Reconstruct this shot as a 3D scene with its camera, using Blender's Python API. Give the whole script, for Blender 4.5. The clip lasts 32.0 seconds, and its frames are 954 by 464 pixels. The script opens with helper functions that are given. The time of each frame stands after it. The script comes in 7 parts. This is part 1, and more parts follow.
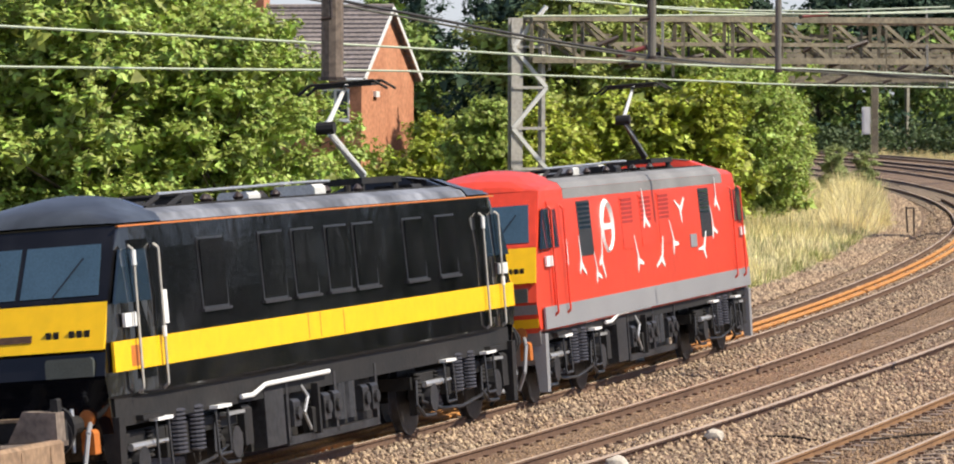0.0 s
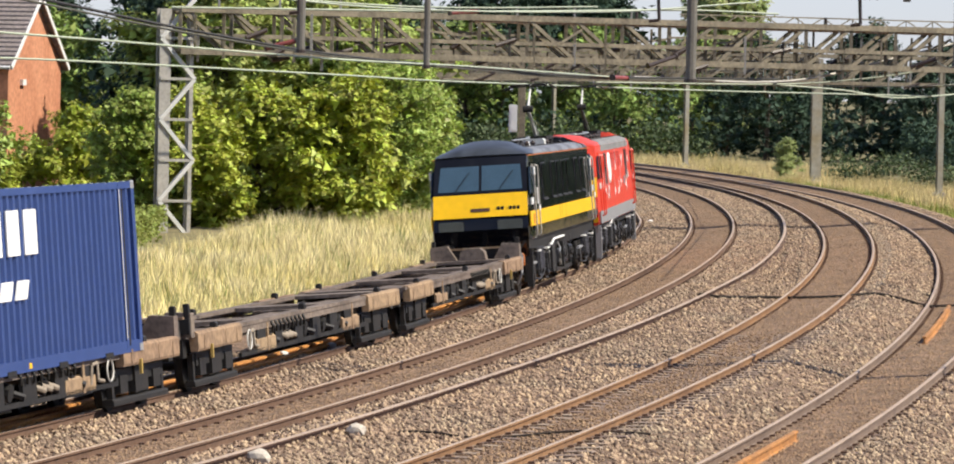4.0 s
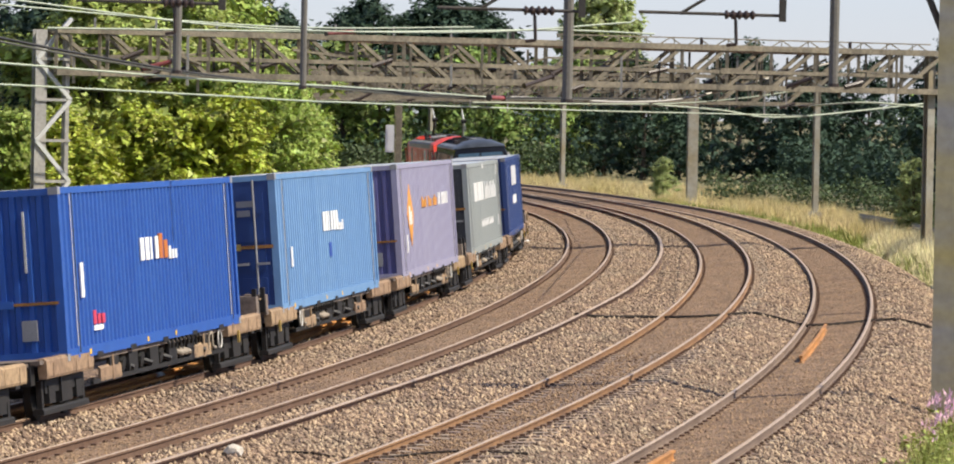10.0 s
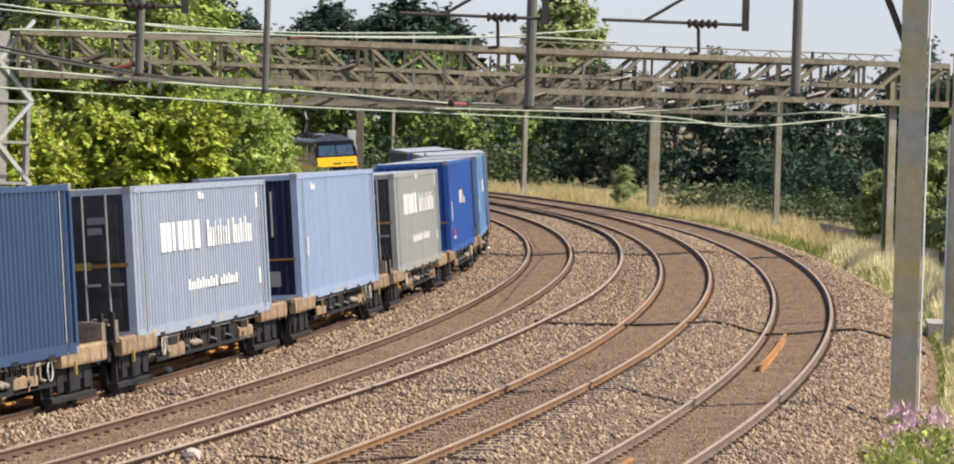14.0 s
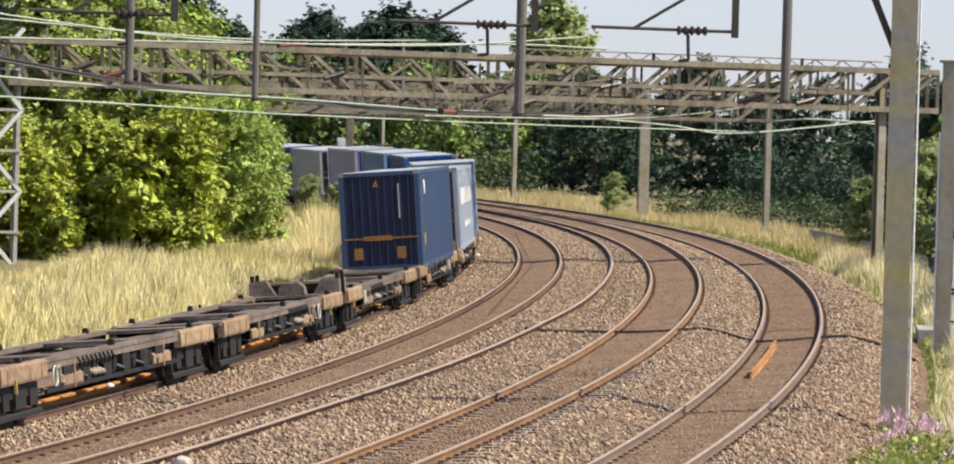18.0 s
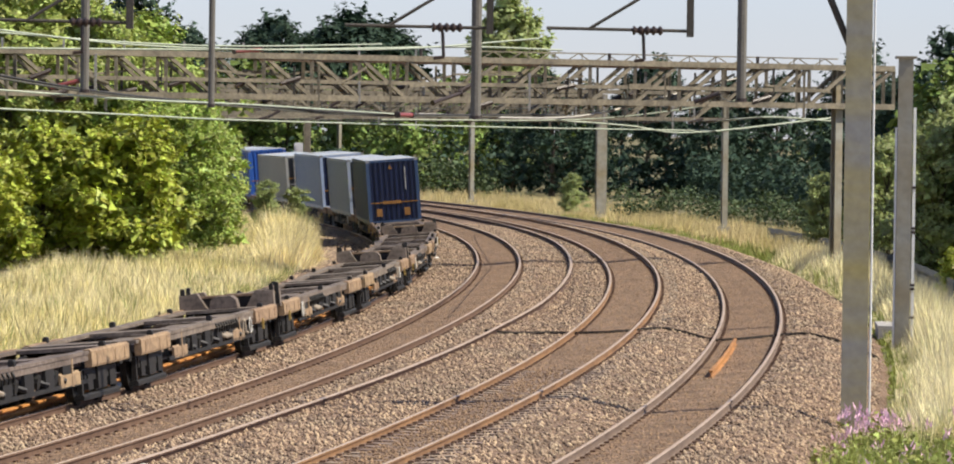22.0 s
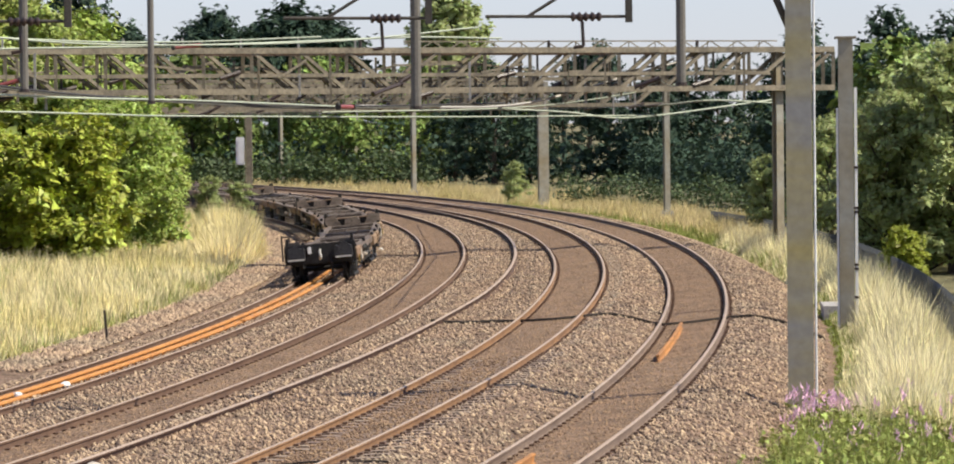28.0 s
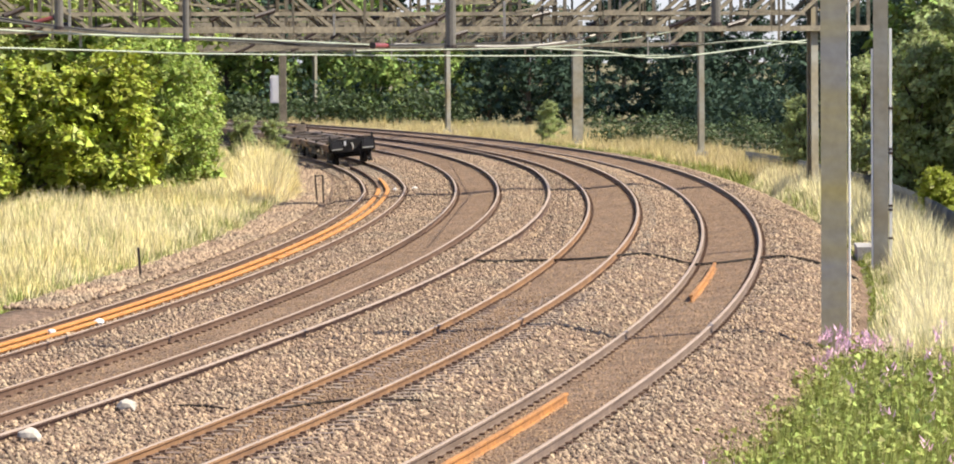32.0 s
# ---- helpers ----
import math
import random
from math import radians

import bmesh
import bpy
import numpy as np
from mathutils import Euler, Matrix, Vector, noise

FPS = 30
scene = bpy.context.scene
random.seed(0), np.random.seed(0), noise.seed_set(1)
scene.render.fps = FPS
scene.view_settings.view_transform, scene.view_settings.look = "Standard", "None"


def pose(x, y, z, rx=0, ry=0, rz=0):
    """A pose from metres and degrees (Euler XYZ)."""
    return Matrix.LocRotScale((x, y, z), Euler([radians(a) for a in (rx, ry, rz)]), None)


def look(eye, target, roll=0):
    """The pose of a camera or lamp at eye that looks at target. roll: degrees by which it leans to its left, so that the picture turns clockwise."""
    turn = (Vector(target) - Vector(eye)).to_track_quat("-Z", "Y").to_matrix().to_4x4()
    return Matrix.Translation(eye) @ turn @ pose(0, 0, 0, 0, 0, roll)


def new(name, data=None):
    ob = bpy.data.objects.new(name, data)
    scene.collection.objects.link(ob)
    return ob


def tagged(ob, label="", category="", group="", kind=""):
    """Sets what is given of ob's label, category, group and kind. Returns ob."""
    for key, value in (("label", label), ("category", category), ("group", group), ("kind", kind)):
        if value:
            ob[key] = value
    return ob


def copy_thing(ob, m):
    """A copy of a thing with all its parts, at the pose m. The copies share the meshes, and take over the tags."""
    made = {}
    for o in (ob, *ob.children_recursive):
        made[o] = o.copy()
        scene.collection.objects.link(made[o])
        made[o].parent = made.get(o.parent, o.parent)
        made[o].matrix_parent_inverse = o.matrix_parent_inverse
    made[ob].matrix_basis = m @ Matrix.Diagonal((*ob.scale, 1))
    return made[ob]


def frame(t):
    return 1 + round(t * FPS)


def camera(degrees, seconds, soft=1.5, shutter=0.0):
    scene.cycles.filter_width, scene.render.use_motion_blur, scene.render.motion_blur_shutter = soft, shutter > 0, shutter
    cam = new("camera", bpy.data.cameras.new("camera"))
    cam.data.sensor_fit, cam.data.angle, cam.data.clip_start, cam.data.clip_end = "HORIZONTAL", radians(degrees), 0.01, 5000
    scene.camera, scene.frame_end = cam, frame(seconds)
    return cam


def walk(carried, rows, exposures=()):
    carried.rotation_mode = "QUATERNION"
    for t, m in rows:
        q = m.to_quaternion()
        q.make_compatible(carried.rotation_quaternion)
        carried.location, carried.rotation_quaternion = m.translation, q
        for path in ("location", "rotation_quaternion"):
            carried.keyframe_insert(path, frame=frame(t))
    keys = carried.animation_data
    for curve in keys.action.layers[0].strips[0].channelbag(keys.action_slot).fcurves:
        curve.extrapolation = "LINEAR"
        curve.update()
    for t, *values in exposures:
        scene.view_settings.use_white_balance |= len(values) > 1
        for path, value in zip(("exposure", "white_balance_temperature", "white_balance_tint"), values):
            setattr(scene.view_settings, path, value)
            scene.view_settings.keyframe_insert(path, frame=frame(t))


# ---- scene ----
PATH = [
    (0.0, 88.189, -0.111, 7.444),
    (0.5, 88.106, -0.393, 5.938),
    (1.0, 87.992, -0.240, 4.879),
    (1.5, 88.028, -0.440, 4.268),
    (2.0, 88.085, -0.679, 3.734),
    (2.5, 88.096, -0.883, 3.846),
    (3.0, 88.056, -1.277, 3.944),
    (3.5, 88.102, -1.154, 3.841),
    (4.0, 88.161, -1.235, 3.006),
    (4.5, 88.204, -1.357, 2.412),
    (6.5, 88.299, -1.567, 2.481),
    (7.0, 88.352, -1.672, 2.217),
    (7.5, 88.410, -1.542, 2.142),
    (8.0, 88.518, -1.629, 2.033),
    (8.5, 88.530, -1.534, 1.505),
    (9.0, 88.498, -1.344, 1.414),
    (9.5, 88.513, -1.161, 1.350),
    (10.0, 88.449, -1.131, 1.449),
    (10.5, 88.036, -1.134, 1.460),
    (11.0, 87.851, -0.828, 1.496),
    (11.5, 87.885, -0.557, 1.471),
    (12.0, 87.875, -0.426, 1.497),
    (12.5, 87.937, -0.759, 1.482),
    (13.0, 88.220, -1.408, 1.406),
    (13.5, 88.511, -1.670, 1.221),
    (14.0, 88.540, -1.735, 0.969),
    (14.5, 88.546, -1.764, 0.970),
    (16.5, 88.597, -1.678, 0.835),
    (17.0, 88.591, -1.682, 0.799),
    (17.5, 88.585, -1.648, 0.802),
    (18.0, 88.636, -1.624, 0.840),
    (18.5, 88.642, -1.605, 0.870),
    (19.0, 88.632, -1.590, 0.850),
    (19.5, 88.622, -1.241, 0.829),
    (20.0, 88.629, -0.952, 0.793),
    (20.5, 88.671, -1.049, 0.772),
    (21.0, 88.670, -1.064, 0.721),
    (21.5, 88.677, -0.894, 0.454),
    (22.0, 88.681, -0.758, 0.295),
    (22.5, 88.685, -0.515, 0.096),
    (23.0, 88.581, -0.362, 0.058),
    (23.5, 88.435, -0.216, -0.093),
    (24.0, 88.401, -0.113, -0.286),
    (24.5, 88.252, -0.154, -0.281),
    (25.0, 88.152, -0.042, -0.299),
    (25.5, 88.162, 0.014, -0.341),
    (27.5, 88.609, 0.267, -0.321),
    (28.0, 88.550, 0.615, -0.448),
    (28.5, 88.047, 0.987, -1.498),
    (29.0, 88.202, 0.769, -1.363),
    (29.5, 88.290, 0.248, -1.244),
    (30.0, 88.243, 0.294, -0.514),
    (30.5, 88.218, 0.353, -0.293),
    (31.0, 88.203, 0.423, -0.187),
    (31.5, 87.976, 0.426, -0.134),
    (32.0, 87.786, 0.370, -0.014),]
EYE = (0.0, 0.0, 4.768)
cam = camera(12.0, 32.0, soft=1.9)
walk(cam, [(t, pose(*EYE, rx, ry, rz)) for t, rx, ry, rz in PATH],
     [(0.0, 0.48), (1.0, 0.52), (2.0, 0.65), (4.0, 0.50), (9.0, 0.50), (10.5, 0.52), (12.0, 0.82), (13.0, 0.50), (14.0, 0.46), (19.0, 0.47), (22.0, 0.44), (24.0, 0.42), (25.0, 0.54), (27.0, 0.50), (28.0, 0.46), (28.5, 0.68), (29.0, 0.80), (30.0, 0.52), (31.0, 0.56), (32.0, 0.80)])

# ---- world and light ----
SUN_AZ, SUN_EL = radians(-12), radians(49)      # azimuth from +x towards +y
world = bpy.data.worlds.new("sky")
scene.world = world
world.use_nodes = True
wn = world.node_tree
sky = wn.nodes.new("ShaderNodeTexSky")
sky.sky_type, sky.sun_disc = "NISHITA", False
sky.sun_elevation, sky.sun_rotation = SUN_EL, math.pi / 2 - SUN_AZ
sky.air_density, sky.dust_density, sky.ozone_density = 1.0, 0.3, 1.0
haze = wn.nodes.new("ShaderNodeHueSaturation")
haze.inputs["Saturation"].default_value = 0.6
wn.links.new(sky.outputs["Color"], haze.inputs["Color"])
air = wn.nodes.new("ShaderNodeMix")
air.data_type, air.blend_type = "RGBA", "MULTIPLY"
air.inputs["Factor"].default_value, air.inputs["B"].default_value = 1.0, (0.93, 1.0, 1.28, 1.0)
wn.links.new(haze.outputs["Color"], air.inputs["A"])
wn.links.new(air.outputs["Result"], wn.nodes["Background"].inputs["Color"])
wn.nodes["Background"].inputs["Strength"].default_value = 0.083
sun = new("sun", bpy.data.lights.new("sun", "SUN"))
sun.data.energy, sun.data.angle, sun.data.color = 5.0, radians(0.6), (1.0, 0.91, 0.76)
sun.matrix_world = look((math.cos(SUN_EL) * math.cos(SUN_AZ) * 90, math.cos(SUN_EL) * math.sin(SUN_AZ) * 90, math.sin(SUN_EL) * 90), (0, 0, 0))


# ---- materials ----
def material(name, base, rough=0.7, metal=0.0, vary=0.25, scale=3.0, fine=40.0, bump=0.2, other=None, amount=0.5, random_tint=0.0, spec=0.5, island=False, through_light=0.0, hue=0.06):
    m = bpy.data.materials.new(name)
    m.use_nodes = True
    nt = m.node_tree
    n, li = nt.nodes, nt.links
    b = n["Principled BSDF"]
    b.inputs["Roughness"].default_value, b.inputs["Metallic"].default_value = rough, metal
    b.inputs["Specular IOR Level"].default_value = spec
    tc = n.new("ShaderNodeTexCoord")
    big, small = n.new("ShaderNodeTexNoise"), n.new("ShaderNodeTexNoise")
    big.inputs["Scale"].default_value, big.inputs["Detail"].default_value = scale, 5
    small.inputs["Scale"].default_value, small.inputs["Detail"].default_value = fine, 3
    for k in (big, small):
        li.new(tc.outputs["Object"], k.inputs["Vector"])
    ramp = n.new("ShaderNodeValToRGB")
    ramp.color_ramp.elements[0].position, ramp.color_ramp.elements[1].position = 0.5 - 0.25 * (1 - amount) - 0.05, 0.72
    second = other or tuple(c * (1 - vary) for c in base)
    ramp.color_ramp.elements[0].color, ramp.color_ramp.elements[1].color = (*base, 1), (*second, 1)
    li.new(big.outputs["Fac"], ramp.inputs["Fac"])
    hsv = n.new("ShaderNodeHueSaturation")
    li.new(ramp.outputs["Color"], hsv.inputs["Color"])
    mr = n.new("ShaderNodeMapRange")
    mr.inputs["From Min"].default_value, mr.inputs["From Max"].default_value = 0.3, 0.7
    mr.inputs["To Min"].default_value, mr.inputs["To Max"].default_value = 1 - vary, 1 + vary
    li.new(small.outputs["Fac"], mr.inputs["Value"])
    last = mr.outputs["Result"]
    if random_tint:
        src = n.new("ShaderNodeNewGeometry").outputs["Random Per Island"] if island else n.new("ShaderNodeObjectInfo").outputs["Random"]
        r2 = n.new("ShaderNodeMapRange")
        r2.inputs["To Min"].default_value, r2.inputs["To Max"].default_value = 1 - random_tint, 1 + random_tint
        li.new(src, r2.inputs["Value"])
        mul = n.new("ShaderNodeMath")
        mul.operation = "MULTIPLY"
        li.new(last, mul.inputs[0])
        li.new(r2.outputs["Result"], mul.inputs[1])
        last = mul.outputs[0]
        r3 = n.new("ShaderNodeMapRange")
        r3.inputs["To Min"].default_value, r3.inputs["To Max"].default_value = 0.5 - hue * random_tint, 0.5 + hue * random_tint
        li.new(src, r3.inputs["Value"])
        li.new(r3.outputs["Result"], hsv.inputs["Hue"])
    li.new(last, hsv.inputs["Value"])
    li.new(hsv.outputs["Color"], b.inputs["Base Color"])
    if bump:
        bp = n.new("ShaderNodeBump")
        bp.inputs["Strength"].default_value, bp.inputs["Distance"].default_value = bump, 0.02
        li.new(small.outputs["Fac"], bp.inputs["Height"])
        li.new(bp.outputs["Normal"], b.inputs["Normal"])
    if through_light:
        tr = n.new("ShaderNodeBsdfTranslucent")
        li.new(hsv.outputs["Color"], tr.inputs["Color"])
        mix = n.new("ShaderNodeMixShader")
        mix.inputs[0].default_value = through_light
        li.new(b.outputs[0], mix.inputs[1])
        li.new(tr.outputs[0], mix.inputs[2])
        li.new(mix.outputs[0], n["Material Output"].inputs["Surface"])
    return m


def ballast_material(name="ballast", base=(0.2, 0.132, 0.088), second=(0.14, 0.086, 0.05)):
    m = material(name, base, 0.95, vary=0.3, scale=0.35, fine=2.0, bump=0, other=second, amount=0.9)
    n, li = m.node_tree.nodes, m.node_tree.links
    vor = n.new("ShaderNodeTexVoronoi")
    vor.inputs["Scale"].default_value = 17
    li.new(n["Texture Coordinate"].outputs["Object"], vor.inputs["Vector"])
    bp = n.new("ShaderNodeBump")
    bp.invert = True
    bp.inputs["Strength"].default_value, bp.inputs["Distance"].default_value = 1.0, 0.05
    li.new(vor.outputs["Distance"], bp.inputs["Height"])
    li.new(bp.outputs["Normal"], n["Principled BSDF"].inputs["Normal"])
    bw = n.new("ShaderNodeSeparateColor")
    li.new(vor.outputs["Color"], bw.inputs["Color"])
    mr = n.new("ShaderNodeMapRange")
    mr.inputs["To Min"].default_value, mr.inputs["To Max"].default_value = 0.45, 1.6
    li.new(bw.outputs["Red"], mr.inputs["Value"])
    mul = n.new("ShaderNodeMath")
    mul.operation = "MULTIPLY"
    h = n["Hue/Saturation/Value"]
    old = h.inputs["Value"].links[0].from_socket
    li.new(old, mul.inputs[0])
    li.new(mr.outputs["Result"], mul.inputs[1])
    li.new(mul.outputs[0], h.inputs["Value"])
    return m


M = {
    "ballast": ballast_material(),
    "brown_ballast": ballast_material("brown_ballast", (0.21, 0.135, 0.082), (0.155, 0.094, 0.054)),
    "stone_brown": material("brown_ballast_stone", (0.265, 0.172, 0.105), 0.95, vary=0.2, scale=0.6, fine=9, bump=0, random_tint=0.45, island=True, hue=0.02),
    "stone": material("ballast_stone", (0.31, 0.217, 0.146), 0.95, vary=0.25, scale=0.25, fine=9, bump=0, other=(0.255, 0.195, 0.138), amount=0.9, random_tint=0.65, island=True, hue=0.02),
    "earth": material("earth", (0.13, 0.12, 0.05), 0.95, vary=0.3, scale=0.08, fine=1.2, other=(0.2, 0.165, 0.075), amount=0.8),
    "path": material("asphalt_path", (0.42, 0.4, 0.38), 0.9, vary=0.12, scale=0.5, fine=14),
    "rail": material("rusty_rail", (0.15, 0.088, 0.055), 0.8, 0.1, vary=0.25, scale=0.6, fine=12, other=(0.1, 0.055, 0.035), amount=0.8),
    "rail_ochre": material("ochre_rusty_rail", (0.27, 0.15, 0.07), 0.8, 0.1, vary=0.25, scale=0.6, fine=12, other=(0.16, 0.085, 0.045), amount=0.8),
    "rail_grey": material("grey_brown_rail", (0.2, 0.145, 0.11), 0.75, 0.1, vary=0.25, scale=0.6, fine=12, other=(0.13, 0.09, 0.068), amount=0.8),
    "rail_top": material("worn_rail_head", (0.52, 0.385, 0.27), 0.5, 0.25, vary=0.15, scale=0.7, fine=10),
    "dull_rust": material("dull_orange_rust", (0.44, 0.2, 0.06), 0.85, 0.05, vary=0.3, scale=0.8, fine=12, other=(0.24, 0.12, 0.05), amount=0.8),
    "new_rust": material("fresh_rust", (0.55, 0.25, 0.065), 0.85, vary=0.25, scale=1.2, fine=12, other=(0.42, 0.17, 0.045), amount=0.7),
    "old_rust": material("old_rust", (0.075, 0.036, 0.022), 0.8, 0.1, vary=0.25, scale=1.2, fine=12),
    "sleeper": material("sleeper", (0.24, 0.178, 0.135), 0.9, vary=0.25, scale=2, fine=18, random_tint=0.3),
    "galv": material("galvanised_steel", (0.25, 0.215, 0.15), 0.75, 0.1, vary=0.25, scale=1.4, fine=9, other=(0.13, 0.112, 0.082), amount=0.8),
    "galv_light": material("pale_galvanised_steel", (0.4, 0.38, 0.34), 0.6, 0.2, vary=0.15, scale=1.2, fine=9),
    "mast": material("weathered_mast_steel", (0.33, 0.32, 0.27), 0.6, 0.3, vary=0.12, scale=0.8, fine=5, other=(0.27, 0.22, 0.13), amount=0.6),
    "wire": material("copper_wire", (0.1, 0.1, 0.08), 0.7, 0.1, vary=0.15, scale=0.4),
    "wire_green": material("verdigris_wire", (0.13, 0.15, 0.115), 0.7, 0.1, vary=0.15, scale=0.4),
    "insulator": material("brown_insulator", (0.045, 0.03, 0.025), 0.35, vary=0.2),
    "red_mark": material("red_insulator", (0.26, 0.06, 0.055), 0.5, vary=0.2),
    "white": material("white_paint", (0.78, 0.78, 0.76), 0.5, vary=0.08, scale=2),
    "brick": material("red_brick", (0.55, 0.25, 0.14), 0.9, vary=0.2, scale=0.6, fine=5, other=(0.42, 0.17, 0.09)),
    "roof_tile": material("roof_tile", (0.27, 0.23, 0.215), 0.9, vary=0.25, scale=0.6, fine=6),
    "bark": material("bark", (0.12, 0.09, 0.065), 0.95, vary=0.35, scale=3, fine=20, bump=0.6),
    "leaf_light": material("yellow_green_leaves", (0.43, 0.48, 0.06), 0.55, vary=0.3, scale=0.5, fine=3, bump=0, random_tint=0.4, island=True, through_light=0.14),
    "leaf_mid": material("green_leaves", (0.36, 0.45, 0.09), 0.55, vary=0.3, scale=0.5, fine=3, bump=0, random_tint=0.45, island=True, through_light=0.14),
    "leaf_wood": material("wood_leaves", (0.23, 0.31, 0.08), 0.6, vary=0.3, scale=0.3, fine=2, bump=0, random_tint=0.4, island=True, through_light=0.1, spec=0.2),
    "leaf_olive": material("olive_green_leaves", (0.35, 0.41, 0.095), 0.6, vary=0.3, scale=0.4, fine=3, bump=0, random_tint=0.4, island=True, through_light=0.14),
    # Darkened and blued: deep shade and far haze put into the leaf colour.
    "leaf_dark_shaded": material("shaded_dark_green_leaves", (0.045, 0.08, 0.05), 0.7, vary=0.25, scale=0.3, fine=2, bump=0, random_tint=0.3, island=True, through_light=0.1, spec=0.2),
    "leaf_pale": material("silvery_leaves", (0.43, 0.49, 0.2), 0.6, vary=0.25, scale=0.5, fine=3, bump=0, random_tint=0.4, island=True, through_light=0.35),
    "grass_dry": material("dry_grass", (0.89, 0.79, 0.48), 0.85, vary=0.2, scale=0.12, fine=0.8, bump=0, other=(0.77, 0.66, 0.28), amount=0.8, random_tint=0.45, island=True, through_light=0.22, hue=0.03),
    "grass_pale": material("pale_grass", (0.88, 0.79, 0.5), 0.85, vary=0.2, scale=0.3, fine=0.8, bump=0, other=(0.66, 0.6, 0.3), amount=0.9, random_tint=0.5, island=True, through_light=0.2, hue=0.03),
    "grass_gold": material("golden_grass", (0.68, 0.56, 0.3), 0.85, vary=0.2, scale=0.12, fine=0.8, bump=0, other=(0.5, 0.42, 0.15), amount=0.9, random_tint=0.3, island=True, through_light=0.35),
    "grass_green": material("green_grass", (0.27, 0.32, 0.078), 0.8, vary=0.25, scale=0.3, fine=2, bump=0, other=(0.25, 0.28, 0.06), random_tint=0.35, island=True, through_light=0.3),
    "flower": material("pink_flowers", (0.86, 0.55, 0.7), 0.8, vary=0.2, bump=0, random_tint=0.3, island=True, through_light=0.3),
    # Black roof paint lightened to blue-grey, with its sheen put into the colour.
    "black_roof": material("black_roof_with_sheen", (0.23, 0.237, 0.26), 0.45, vary=0.3, scale=0.8, fine=5, other=(0.05, 0.05, 0.05)),
    "black_dome": material("cab_roof_with_sheen", (0.06, 0.072, 0.09), 0.35, vary=0.3, scale=0.8, fine=3, bump=0.06, other=(0.018, 0.019, 0.022)),
    "yellow": material("yellow_paint", (0.86, 0.5, 0.004), 0.38, vary=0.06, scale=0.8, fine=5, bump=0.02),
    "red": material("red_paint", (0.66, 0.055, 0.025), 0.4, vary=0.1, scale=0.8, fine=5, bump=0.02),
    "grey_band": material("grey_paint", (0.26, 0.26, 0.27), 0.5, vary=0.12, scale=0.9),
    "grey_roof": material("grey_roof", (0.23, 0.225, 0.22), 0.6, vary=0.2, scale=0.8, other=(0.16, 0.155, 0.15)),
    "pale_arm": material("pale_grey_paint", (0.6, 0.6, 0.57), 0.5, vary=0.15, scale=2),
    "orange": material("orange_paint", (0.5, 0.15, 0.025), 0.5, vary=0.1),
    "glass": material("dark_glass", (0.02, 0.035, 0.055), 0.04, vary=0.1, bump=0, spec=0.7),
    # Windscreen lightened to blue: the sky's reflection put into the base colour.
    "sky_tint_glass": material("sky_tint_windscreen", (0.045, 0.085, 0.125), 0.05, vary=0.15, scale=2, bump=0, spec=0.7),
    # Underframe colours taken darker: the deep shade below the vehicles is in them.
    "under": material("shaded_black_underframe", (0.006, 0.0055, 0.005), 0.7, vary=0.4, scale=2, fine=12, other=(0.016, 0.013, 0.011)),
    "under_light": material("shaded_grey_underframe", (0.03, 0.029, 0.031), 0.45, vary=0.45, scale=2.5, fine=12, other=(0.018, 0.017, 0.017), amount=0.9),
    "steel": material("bright_steel", (0.5, 0.5, 0.5), 0.4, 0.6, vary=0.15),
    "tan": material("dusty_tan_solebar", (0.33, 0.225, 0.13), 0.85, vary=0.3, scale=1.5, fine=10, other=(0.2, 0.13, 0.08), random_tint=0.12),
    "wagon": material("rusty_brown_wagon", (0.19, 0.15, 0.12), 0.85, vary=0.35, scale=1.2, fine=10, other=(0.1, 0.075, 0.058), random_tint=0.15),
}


def streaked(m, across=2.2):
    """Lets the broad stains of a material run down."""
    n, li = m.node_tree.nodes, m.node_tree.links
    run_down = n.new("ShaderNodeMapping")
    run_down.inputs["Scale"].default_value = (1.0, across, 0.12)
    li.new(n["Texture Coordinate"].outputs["Object"], run_down.inputs["Vector"])
    li.new(run_down.outputs["Vector"], n["Noise Texture"].inputs["Vector"])
    return m


def paint(name, base, second=None, amount=0.4):
    """Container paint, with stains that run down the sheets."""
    return streaked(material(name, base, 0.45, vary=0.07, scale=0.9, fine=4, bump=0.03, other=second or tuple(c * 0.75 for c in base), amount=amount))


M["black"] = material("black_paint", (0.005, 0.005, 0.006), 0.08, vary=0.3, scale=1.2, fine=1.6, bump=0.4, other=(0.012, 0.012, 0.014), amount=1.0, spec=0.5)
M["black_edge"] = material("grey_black_edge", (0.026, 0.027, 0.03), 0.4, vary=0.3, scale=2)


